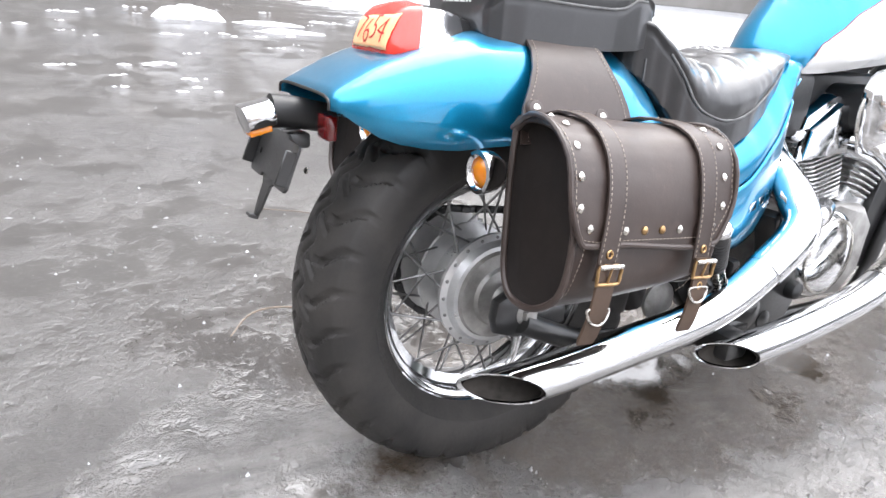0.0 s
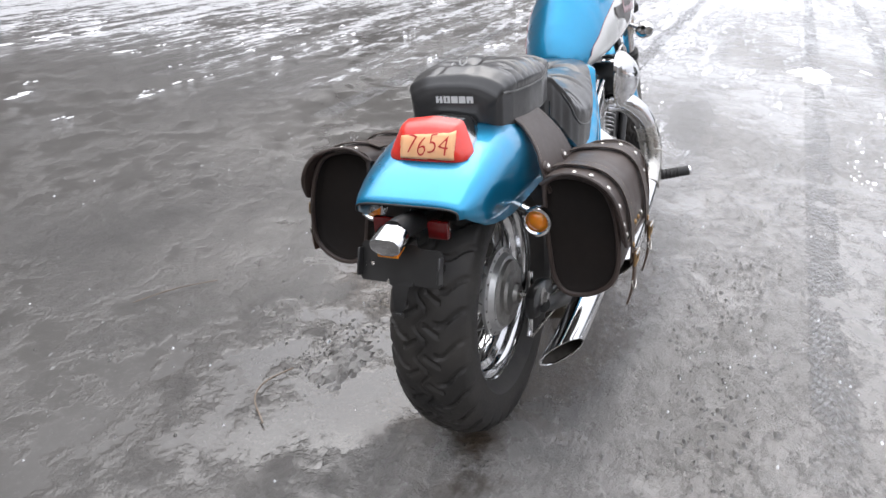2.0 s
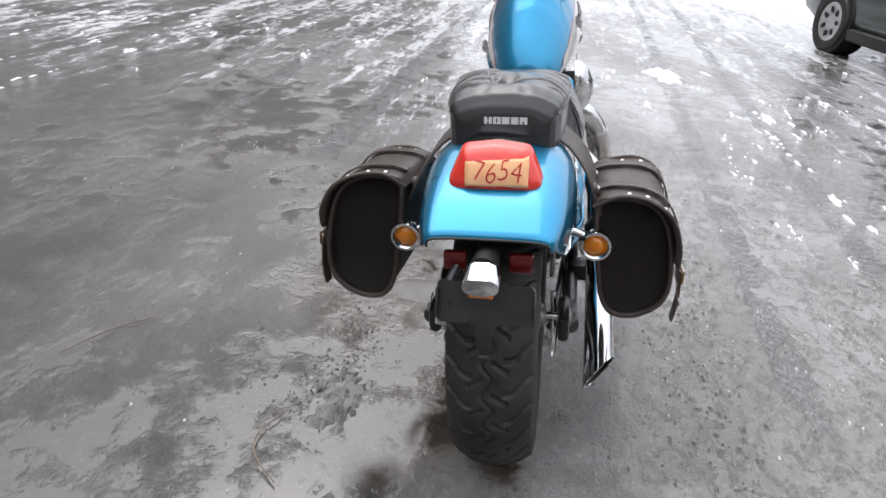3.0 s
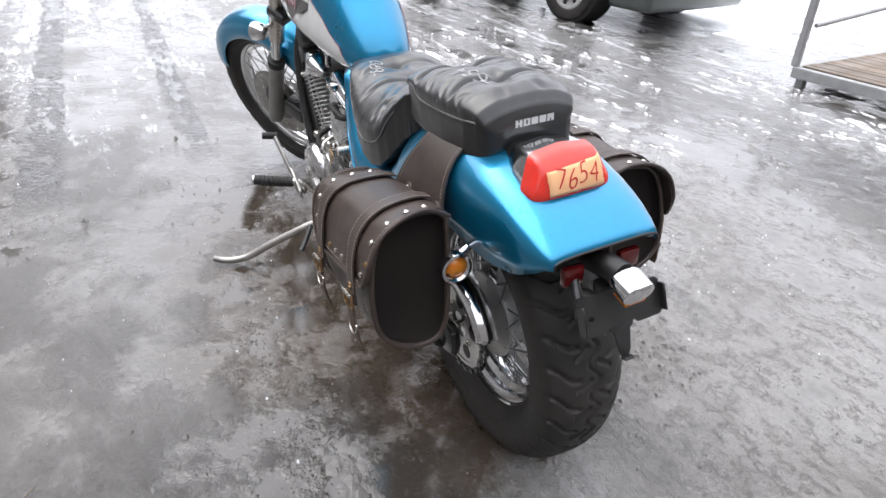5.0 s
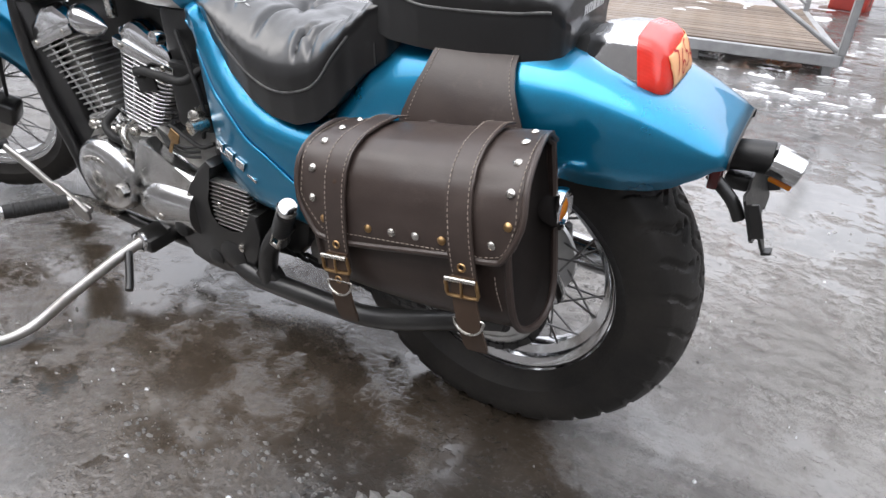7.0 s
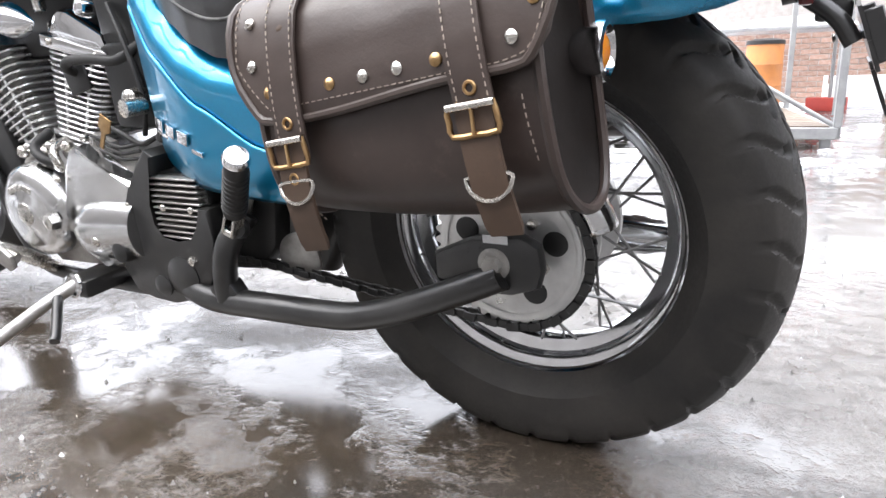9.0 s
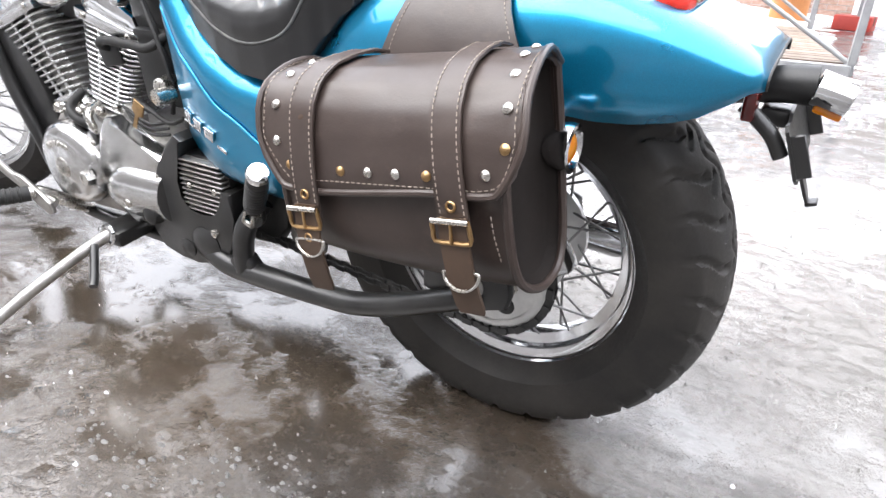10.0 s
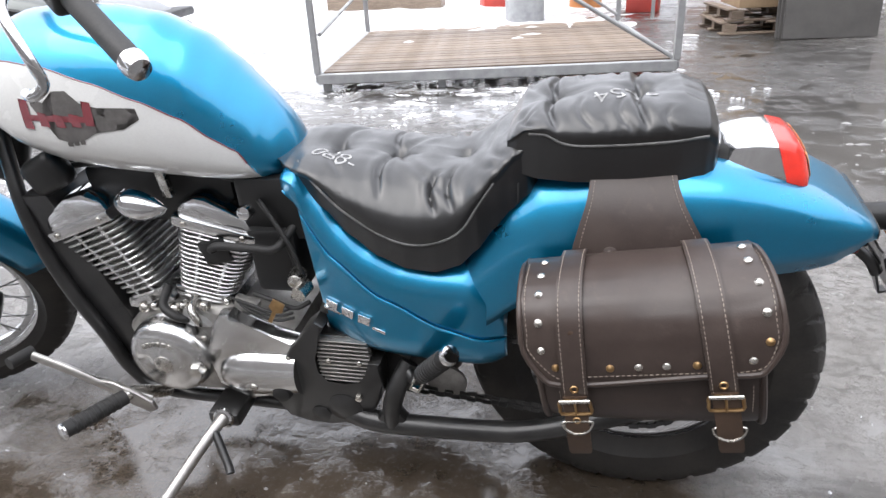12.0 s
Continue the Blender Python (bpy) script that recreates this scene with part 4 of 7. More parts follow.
for s in (1, -1):
    pn = part("tank_panel", loft([tank_ring(x, lambda k: 0.0, lambda k: k, s, 10) for x in tank_stations()], closed=False, caps=False), WHITE_PAINT, fuel_tank, "white lower tank panel", 60)
    part("pinstripe", tube([tank_ring(x, lambda k: k, lambda k: k, s, 2)[0] for x in tank_stations()[8:44]], 0.0013, 6, 2), RED_LINE, fuel_tank)
    tr = tree_of(pn)
    wing = prism([(0.848, 0.828), (0.853, 0.846), (0.92, 0.85), (0.95, 0.858), (0.975, 0.878), (1.0, 0.878), (1.02, 0.86), (1.04, 0.87), (1.045, 0.858), (1.02, 0.823), (1.005, 0.798), (0.98, 0.79), (0.95, 0.798), (0.93, 0.808), (0.878, 0.813)], 0, 0.001, 0)
    bmesh.ops.triangulate(wing, faces=wing.faces)
    bmesh.ops.subdivide_edges(wing, edges=[e for e in wing.edges if e.calc_length() > 0.03], cuts=3)
    part("emblem", drape(wing, tr, (0, -s, 0), 0.0012), BADGE_GREY, fuel_tank, "grey winged emblem on the tank")
    script = joined(*[prism([(u, v), (u + 0.018, v + 0.002), (u + 0.021, v + h), (u + 0.004, v + h - 0.003)], 0, 0.001, 0) for u, v, h in ((0.926, 0.82, 0.042), (0.952, 0.818, 0.024), (0.982, 0.818, 0.024), (1.012, 0.82, 0.026), (1.046, 0.816, 0.052))])
    script2 = prism([(0.93, 0.826), (1.065, 0.832), (1.065, 0.842), (0.93, 0.836)], 0, 0.001, 0)
    script = joined(script, script2)
    bmesh.ops.subdivide_edges(script, edges=[e for e in script.edges if e.calc_length() > 0.012], cuts=2)
    part("emblem_script", drape(script, tr, (0, -s, 0), 0.0024), RED_LINE, fuel_tank, "dark red raised emblem")
    bars = joined(*[rbox(0.955 + 0.013 * k, 0.965 + 0.013 * k, 0, 0.001, 0.788 - 0.002 * k, 0.796 - 0.002 * k, 0) for k in range(3)])
    part("emblem_bar", drape(bars, tr, (0, -s, 0), 0.0012), BADGE_GREY, fuel_tank)
part("fuel_cap", moved(lathe([(0.0, 0.018), (0.03, 0.016), (0.036, 0.008), (0.037, -0.004)], 32, axis="z"), Matrix.Translation((1.0, 0, 0.996)) @ pose(0, 0, 0, 180, 0, 0) @ pose(0, 0, 0, 180, 0, 0)), CHROME, fuel_tank)

# seats: x, lower edge, top, half width
RIDER = [(0.185, 0.70, 0.775, 0.085), (0.20, 0.69, 0.79, 0.105), (0.225, 0.67, 0.782, 0.118), (0.25, 0.642, 0.765, 0.130), (0.28, 0.606, 0.746, 0.145), (0.31, 0.58, 0.731, 0.155), (0.35, 0.568, 0.722, 0.161), (0.40, 0.573, 0.722, 0.162), (0.45, 0.592, 0.727, 0.156), (0.50, 0.623, 0.732, 0.143),
         (0.55, 0.664, 0.739, 0.124), (0.59, 0.695, 0.744, 0.108), (0.62, 0.71, 0.742, 0.09), (0.645, 0.72, 0.736, 0.065), (0.655, 0.724, 0.732, 0.045)]
PILLION = [(-0.087, 0.742, 0.796, 0.074), (-0.08, 0.731, 0.815, 0.09), (-0.065, 0.726, 0.832, 0.1), (-0.03, 0.722, 0.842, 0.109), (0.05, 0.722, 0.843, 0.117), (0.13, 0.724, 0.836, 0.120), (0.18, 0.726, 0.826, 0.116), (0.215, 0.732, 0.812, 0.108), (0.232, 0.745, 0.79, 0.094)]
RIDER_BUTTONS = [(0.552, 0.0), (0.442, 0.0), (0.315, 0.0)]
PILLION_BUTTONS = [(0.027, 0.0), (0.158, 0.0)]


def seat_mesh(table, piping, buttons, creases, nx, n=120, tuck=0.02, puff=2.5):
    """A padded seat: an upright skirt up to the piping, above it a plump cushion pulled in at the buttons and creased."""
    x0, x1 = table[0][0], table[-1][0]
    half = n // 2
    rings = []
    for i in range(nx):
        t = i / (nx - 1)
        x = x0 + (x1 - x0) * (t - 0.12 * math.sin(math.tau * t) / math.tau)
        zl, zt, w = lerp_table(table, x)
        zp = min(max(lerp_table(piping, x)[0], zl + 0.008), zt - (0.026 if table is RIDER else 0.012) * min(1.0, (x1 - x) / 0.05))
        ring = []
        for j in range(half + 1):
            th = math.pi * j / half
            c, s = math.cos(th), math.sin(th)
            y = w * math.copysign(abs(c) ** (2 / puff), c)
            z = zp + (zt - zp) * s ** (2 / puff)
            swell = 0.005 * math.sin(min(1.0, s * 1.6) * math.pi)
            y += math.copysign(swell * abs(c), c)
            d = 0.0
            for bx, by in buttons:
                r = math.hypot(x - bx, y - by)
                d += 0.014 * math.exp(-(r / 0.013) ** 2) + 0.016 * math.exp(-(r / 0.042) ** 2)
            for (ax, ay), (ex, ey), wd, dp in creases:
                ux, uy = ex - ax, ey - ay
                ll = ux * ux + uy * uy
                for sy in (1, -1):
                    k = min(1.0, max(0.0, ((x - ax) * ux + (y - sy * ay) * sy * uy) / ll))
                    bow = 0.012 * math.sin(math.pi * k)
                    r = math.hypot(x - ax - ux * k - bow, y - sy * (ay + uy * k))
                    d += dp * (math.exp(-(r / wd) ** 2) - 0.35 * math.exp(-((r - 2.6 * wd) / (1.6 * wd)) ** 2)) * min(1.0, 4 * k * (1 - k) + 0.25)
            gather = max(0.0, 1 - abs(s - 0.3) / 0.3) * max(0.0, noise.noise(Vector((x * 11, 3.0 * c, 5))) + 0.15)
            d += 0.0045 * gather * (0.5 + 0.5 * math.sin(x * 330 + 5 * noise.noise(Vector((x * 14, y * 10, 1)))))
            z -= d * min(1.0, s * 2.2)
            y -= math.copysign(0.3 * d * abs(c), c)
            z += 0.003 * s * noise.noise(Vector((x * 12, y * 12, 2))) + 0.0008 * s * noise.noise(Vector((x * 45, y * 45, 4)))
            ring.append(Vector((x, y, z)))
        for j in range(1, half):
            k = j / half
            y = -w * (1 - tuck * math.sin(math.pi * k)) + 2 * w * (1 - tuck * math.sin(math.pi * k)) * max(0.0, min(1.0, (k - 0.3) / 0.4))
            z = zp - (zp - zl) * min(1.0, min(k, 1 - k) / 0.3)
            y *= 1 - 0.012 * math.exp(-((zp - z) / 0.006) ** 2)
            ring.append(Vector((x, y, z)))
        rings.append(ring)
    return loft(rings)


RIDER_PIPING = [(0.19, 0.762), (0.21, 0.765), (0.25, 0.725), (0.275, 0.69), (0.30, 0.652), (0.33, 0.632), (0.38, 0.622), (0.436, 0.634), (0.509, 0.672), (0.559, 0.71), (0.60, 0.735), (0.65, 0.74)]
PILLION_PIPING = [(-0.085, 0.772), (-0.066, 0.79), (-0.03, 0.79), (0.03, 0.787), (0.08, 0.785), (0.12, 0.785), (0.147, 0.789), (0.17, 0.803), (0.2, 0.803), (0.23, 0.78)]
RIDER_CREASES = [((0.442, 0.0), (0.445, 0.13), 0.005, 0.007), ((0.442, 0.0), (0.33, 0.125), 0.0055, 0.008), ((0.35, 0.08), (0.345, 0.15), 0.004, 0.009), ((0.322, 0.07), (0.315, 0.15), 0.004, 0.007), ((0.552, 0.0), (0.52, 0.1), 0.006, 0.005), ((0.442, 0.0), (0.552, 0.0), 0.007, 0.004), ((0.442, 0.0), (0.3, 0.0), 0.007, 0.006), ((0.27, 0.02), (0.235, 0.11), 0.005, 0.006), ((0.30, 0.05), (0.25, 0.12), 0.004, 0.005)]
PILLION_CREASES = [((0.027, 0.0), (0.02, 0.115), 0.0055, 0.008), ((0.158, 0.0), (0.155, 0.115), 0.0055, 0.009), ((0.158, 0.0), (0.027, 0.0), 0.008, 0.005), ((0.158, 0.0), (0.21, 0.08), 0.005, 0.007), ((0.12, 0.05), (0.10, 0.115), 0.004, 0.006), ((0.06, 0.06), (0.045, 0.115), 0.004, 0.005), ((0.027, 0.0), (-0.06, 0.04), 0.006, 0.005), ((0.195, 0.075), (0.19, 0.11), 0.004, 0.006), ((-0.01, 0.08), (-0.02, 0.115), 0.004, 0.005)]
rider_seat = part("rider_seat", seat_mesh(RIDER, RIDER_PIPING, RIDER_BUTTONS, RIDER_CREASES, 150), SEAT_VINYL, motorcycle, "buttoned black vinyl rider seat with chalk marks", 70)
pillion_seat = part("pillion_seat", seat_mesh(PILLION, PILLION_PIPING, PILLION_BUTTONS, PILLION_CREASES, 120, puff=2.6), SEAT_VINYL, motorcycle, "puffy buttoned black pillion seat", 70)
for seat, buttons in ((rider_seat, RIDER_BUTTONS), (pillion_seat, PILLION_BUTTONS)):
    tr = tree_of(seat)
    for bx, by in buttons:
        h = tr.ray_cast(Vector((bx, by, 1.2)), Vector((0, 0, -1)))
        part("button", disc_at(h[0] + Vector((0, 0, 0.001)), h[1] + Vector((0, 0, 2)), 0.0085, 0.004, 18, 0.5), SEAT_VINYL, seat)
for s in (1, -1):
    tr = tree_of(rider_seat)
    pts = []
    for x, z in ((0.60, 0.735), (0.559, 0.71), (0.509, 0.672), (0.436, 0.634), (0.38, 0.622), (0.33, 0.632), (0.30, 0.652), (0.275, 0.69), (0.25, 0.725)):
        h = tr.ray_cast(Vector((x, s * 0.4, z)), Vector((0, -s, 0)))
        if h[0] is not None:
            pts.append(h[0] + Vector((0, s * 0.0005, 0)))
    part("seat_piping", tube(pts, 0.0022, 8, 5), PIPING, rider_seat)
    tr = tree_of(pillion_seat)
    pts = []
    for x, z in ((0.196, 0.80), (0.17, 0.80), (0.147, 0.789), (0.12, 0.785), (0.08, 0.785), (0.03, 0.787), (-0.02, 0.79), (-0.05, 0.794), (-0.066, 0.795)):
        h = tr.ray_cast(Vector((x, s * 0.4, z)), Vector((0, -s, 0)))
        if h[0] is not None:
            pts.append(h[0] + Vector((0, s * 0.0005, 0)))
    part("seat_piping", tube(pts, 0.0022, 8, 5), PIPING, pillion_seat)
tr = tree_of(pillion_seat)
for k in range(5):
    y = 0.0265 - 0.0165 * k
    bar = bmesh.new()
    bmesh.ops.create_grid(bar, x_segments=5, y_segments=5, size=0.5)
    if k in (0, 1, 4):  # an open middle, as in broad capitals
        bmesh.ops.delete(bar, geom=[f for f in bar.faces if abs(f.calc_center_median().x) < 0.1 and (abs(f.calc_center_median().y) < 0.3 if k == 1 else f.calc_center_median().y < -0.1 or (k == 0 and f.calc_center_median().y > 0.1))], context="FACES")
    for v in bar.verts:
        v.co = Vector((-0.2, y - v.co.x * 0.0142, 0.7865 + v.co.y * 0.0135))
    part("lettering_bar", drape(bar, tr, (1, 0, 0), 0.0008), LETTER_GREY, pillion_seat, "pale grey maker's lettering block")
mk = glyphs("7654", 0.05, -0.0004)
moved(mk, pose(0.055, 0.035, 0.95, 0, 0, 20))
part("chalk_mark", drape(mk, tr, (0, 0, -1), 0.0009), CHALK, pillion_seat, "faint white chalk number")
tr = tree_of(rider_seat)
mk = glyphs("088-", 0.052, -0.0003)
moved(mk, pose(0.54, 0.06, 0.95, 0, 0, 160))
part("chalk_mark", drape(mk, tr, (0, 0, -1), 0.0009), CHALK, rider_seat, "faint white chalk number")
# leather grab strap between the seats
part("grab_strap", joined(thick_sheet([[Vector((0.226 - 0.01 * abs(v), 0.112 * v, 0.775 - 0.06 * abs(v) ** 3 + dz)) for dz in (0.0, -0.02, -0.035)] for v in [k / 12 - 1 for k in range(25)]], 0.004)), SEAT_VINYL, motorcycle, "black seat strap")

# tail lamp
def lamp_ring(x, zl, zt, w, n=36, lean=0.0):
    """A six-sided section with eased corners: narrow flat top, widest below the middle."""
    cor = [(0.0, 1.0), (0.7, 0.92), (1.0, 0.26), (0.9, 0.05), (0.0, 0.0)]
    cor = cor + [(-a, b) for a, b in reversed(cor[1:-1])]
    dense = []
    for (a0, b0), (a1, b1) in zip(cor, cor[1:] + cor[:1]):
        k = max(2, round(math.hypot((a1 - a0) * 1.6, b1 - b0) * 10))
        dense += [(a0 + (a1 - a0) * i / k, b0 + (b1 - b0) * i / k) for i in range(k)]
    m = len(dense)
    for _ in range(2):
        dense = [tuple((dense[i - 1][c] + 2 * dense[i][c] + dense[(i + 1) % m][c]) / 4 for c in (0, 1)) for i in range(m)]
    out = []
    for a, b in dense:
        z = zl + (zt - zl) * b
        out.append(Vector((x + lean * (z - zl - (zt - zl) * 0.36), w * a * 1.03, z)))
    return out


tail_lamp = part("tail_lamp", loft([lamp_ring(-0.09, 0.728, 0.752, 0.05, lean=0.2), lamp_ring(-0.112, 0.72, 0.764, 0.064, lean=0.24), lamp_ring(-0.15, 0.703, 0.772, 0.076, lean=0.28), lamp_ring(-0.186, 0.692, 0.774, 0.0805, lean=0.3)]), CHROME, motorcycle, "red tail lamp in a chrome housing")
part("lamp_gasket", loft([lamp_ring(-0.10, 0.708, 0.726, 0.066), lamp_ring(-0.15, 0.69, 0.706, 0.081), lamp_ring(-0.19, 0.68, 0.694, 0.079)]), RUBBER, tail_lamp)
part("lamp_mount", loft([lamp_ring(-0.06, 0.728, 0.752, 0.05), lamp_ring(-0.085, 0.722, 0.756, 0.058), lamp_ring(-0.105, 0.715, 0.762, 0.064)]), BLACK_PLASTIC, tail_lamp)
lens = part("lens", loft([lamp_ring(x, 0.689 + (1 - k) * 0.03, 0.776 - (1 - k) * 0.07, 0.0835 * k ** 0.6, lean=ln) for x, k, ln in ((-0.186, 1.0, 0.3), (-0.202, 0.965, 0.3), (-0.207, 0.945, 0.3), (-0.211, 0.91, 0.29), (-0.2165, 0.82, 0.26), (-0.221, 0.68, 0.22), (-0.2245, 0.5, 0.18), (-0.2265, 0.32, 0.14))]), RED_LENS, tail_lamp, "ribbed red lens", 28)
tr = tree_of(lens)
for k in range(22):
    y = -0.055 + 0.0052 * k
    rib = rbox(-0.4, -0.399, y - 0.0014, y + 0.0014, 0.697, 0.715 if 3 < k < 19 else 0.728, 0)
    part("lens_rib", drape(rib, tr, (1, 0, 0), 0.001), RED_LENS, lens)
stk = bmesh.new()
bmesh.ops.create_grid(stk, x_segments=14, y_segments=8, size=0.5)
for v in stk.verts:
    ragged = 0.0016 * noise.noise(Vector((v.co.x * 9, v.co.y * 9, 3.0)))
    v.co = Vector((-0.4, -0.004 + v.co.x * 0.11 + ragged, 0.731 + v.co.y * 0.044 - v.co.x * 0.004 - 0.008 * v.co.x * v.co.y + ragged))
thick(part("lot_sticker", drape(stk, tr, (1, 0, 0), 0.0018), STICKER, tail_lamp, "orange paper lot sticker with red digits"), 0.0005)
mk = glyphs("7654", 0.056, -0.0009)
for v in mk.verts:
    v.co = Vector((-0.4, -0.006 - v.co.x * 0.78 - v.co.y * 0.12, 0.733 + v.co.y * 0.88 + v.co.x * 0.03 + 0.003 * math.sin(v.co.x * 90)))
part("handwritten_number", drape(mk, tr, (1, 0, 0), 0.0028), INK, tail_lamp, "red hand-written digits")

# number plate bracket and its lamp
oblong = [(sg * 0.012 + 0.018 * math.cos(a + (0 if sg > 0 else math.pi)), 0.018 * math.sin(a + (0 if sg > 0 else math.pi))) for sg in (1, -1) for a in [-math.pi / 2 + math.pi * k / 12 for k in range(13)]]
plate_lamp = part("plate_lamp", moved(prism(oblong, -0.02, 0.021, 0.003), pose(-0.387, 0.001, 0.6135, 0, -16, 0) @ pose(0, 0, 0, 0, 0, 90)), CHROME, motorcycle, "oblong chrome plate lamp", 30)
part("lamp_glass", moved(rbox(-0.018, 0.014, -0.02, 0.02, -0.004, 0.004, 0.002), pose(-0.384, 0.001, 0.594, 0, -16, 0)), AMBER_LENS, plate_lamp)
part("lamp_stem", tube([(-0.369, 0.001, 0.619), (-0.335, 0.001, 0.617), (-0.28, 0.001, 0.607)], (0.0235, 0.021), 18, 3), BLACK_PLASTIC, plate_lamp)
# the plate's left lug has an open screw hole, joined to the rim by a hairline cut
hole = [(0.059 + 0.005 * math.cos(a), -0.004 + 0.005 * math.sin(a)) for a in [math.tau * k / 14 for k in range(15)]]
rim = [(0.082, -0.0042), (0.082, -0.03), (0.076, -0.036), (0.03, -0.036), (0.026, -0.03), (-0.026, -0.03), (-0.03, -0.036), (-0.076, -0.036), (-0.082, -0.03), (-0.08, 0.024), (-0.074, 0.03), (-0.036, 0.03), (-0.026, 0.036), (0.03, 0.036), (0.05, 0.032), (0.076, 0.036), (0.082, 0.03), (0.082, -0.004)]
face = prism(rim + hole, -0.002, 0.002, 0)
bracket = part("plate_bracket", moved(joined(face, rbox(0.078, 0.082, 0.001, 0.018, -0.028, 0.024, 0.0015, 1), rbox(-0.082, -0.078, 0.001, 0.018, -0.028, 0.02, 0.0015, 1), rbox(-0.05, 0.05, -0.005, -0.001, -0.004, 0.004, 0.001, 1)), pose(-0.363, -0.003, 0.557, 0, 20, 0) @ pose(0, 0, 0, 0, 0, 90)), BLACK_METAL, motorcycle, "bare black number plate bracket")
tongue = joined(prism([(-0.025, 0.017), (0.025, 0.017), (0.023, 0.008), (0.015, 0.006), (0.012, -0.03), (0.006, -0.043), (-0.006, -0.043), (-0.012, -0.03), (-0.015, 0.006), (-0.023, 0.008)], -0.002, 0.002, 0.001), rbox(-0.009, 0.009, -0.002, 0.012, -0.046, -0.041, 0.001, 1))
part("bracket_tongue", moved(tongue, pose(-0.3765, -0.002, 0.512, 0, 21, 0) @ pose(0, 0, 0, 0, 0, 90)), BLACK_METAL, bracket)
part("bracket_arm", rbox(-0.35, -0.315, -0.015, 0.02, 0.568, 0.59, 0.005), BLACK_METAL, bracket)
part("bracket_stay", tube([(-0.3, 0.05, 0.6), (-0.335, 0.062, 0.575), (-0.352, 0.066, 0.55)], 0.009, 10), BLACK_METAL, bracket)
for s in (1, -1):
    part("bracket_slot", disc_at((-0.3515 - s * 0.0155, 0.006 + s * 0.06, 0.546), (-0.95, -0.23, 0.2), 0.005, 0.0012, 12, 0.1), STEEL, bracket)
    part("reflector", rbox(-0.315, -0.30, s * 0.056 - 0.02, s * 0.056 + 0.02, 0.588, 0.622, 0.004), DARK_RED_LENS, motorcycle, "small dark red reflector")
    # rear indicators
    c = Vector((-0.126, s * 0.184, 0.563))
    ind = part("rear_indicator", lathe([(0.0, 0.024), (0.012, 0.022), (0.022, 0.015), (0.028, 0.004), (0.0305, -0.012), (0.0295, -0.018), (0.0245, -0.0195), (0.0205, -0.016), (0.019, -0.01)], 28, axis="x"), CHROME, motorcycle, "round chrome indicator with amber lens")
    ind.matrix_basis = Matrix.Translation(c) @ pose(0, 0, 0, 0, 0, 180)
    part("lens", lathe([(0.0, -0.0195), (0.009, -0.0185), (0.015, -0.016), (0.0195, -0.011)], 24, axis="x"), AMBER_LENS, ind)
    part("indicator_stalk", tube([c + Vector((0.012, 0, 0)), Vector((-0.105, s * 0.125, 0.585))], 0.008, 12, 1), CHROME, motorcycle)


# engine
FIN_ALU = surface("bright_fin_aluminium", (0.78, 0.78, 0.78), (0.6, 0.6, 0.6), (0.2, 0.38), 0.85, 20, 260, 0.15)
POLISHED = surface("polished_aluminium", (0.7, 0.7, 0.7), (0.55, 0.55, 0.55), (0.12, 0.3), 1.0, 14, 240, 0.15)
crankcase = part("crankcase", prism([(0.64, 0.24), (0.70, 0.20), (0.98, 0.19), (1.04, 0.25), (1.05, 0.36), (1.0, 0.41), (0.88, 0.42), (0.76, 0.415), (0.66, 0.385)], -0.12, 0.12, 0.02), ALU_DIRTY, motorcycle, "cast aluminium engine crankcase")


def round_cover(y, s, prof, cx, cz, mat, name, label=""):
    bm = lathe([(r, h) for r, h in prof], 48)
    for v in bm.verts:
        v.co.y *= s
    return part(name, moved(bm, pose(cx, s * y, cz)), mat, motorcycle, label)


lc = round_cover(0.13, 1, [(0.0, 0.046), (0.03, 0.046), (0.034, 0.043), (0.06, 0.042), (0.076, 0.037), (0.086, 0.026), (0.09, 0.01), (0.091, -0.01)], 0.943, 0.313, POLISHED, "generator_cover", "polished round engine cover")
part("cover_plug", disc_at((0.943, 0.176, 0.313), (0, 1, 0), 0.022, 0.006, 24, 0.3), DULL_CHROME, lc)
part("cover_nut", disc_at((0.868, 0.172, 0.305), (0, 1, 0), 0.017, 0.014, 6, 0.15), DULL_CHROME, lc)
for k in range(6):
    a = radians(115 - 12 * k)
    part("cover_script_bar", moved(rbox(-0.005, 0.005, 0.0, 0.0025, -0.006, 0.006, 0.001, 1), pose(0.943 + 0.06 * math.cos(a), 0.1715, 0.313 + 0.05 * math.sin(a), 0, -(math.degrees(a) - 90), 0)), DULL_CHROME, lc)
sc = part("sprocket_cover", prism([(0.645, 0.385), (0.655, 0.29), (0.70, 0.235), (0.78, 0.215), (0.845, 0.25), (0.855, 0.33), (0.825, 0.40), (0.80, 0.435), (0.775, 0.44), (0.755, 0.41), (0.70, 0.395)], 0.12, 0.155, 0.012), POLISHED, motorcycle, "polished sprocket cover with a rounded bulge")
_sg = []
for i in range(17):
    t = i / 16
    x = 0.652 + 0.182 * t
    k = (1 - max(0.0, (t - 0.45) / 0.55) ** 2.6) ** 0.5 if t < 1 else 0.12
    ring = []
    for j in range(28):
        th = math.tau * j / 28
        ring.append(Vector((x, 0.143 + 0.04 * math.sin(th) * (0.75 + 0.25 * k) * k ** 0.5, 0.300 - 0.016 * t + (0.052 + 0.008 * t) * math.cos(th) * k)))
    _sg.append(ring)
part("cover_bulge", loft(_sg), POLISHED, sc)
part("cover_bolt", disc_at((0.745, 0.181, 0.28), (0, 1, 0), 0.009, 0.006, 12, 0.4), STEEL, sc)
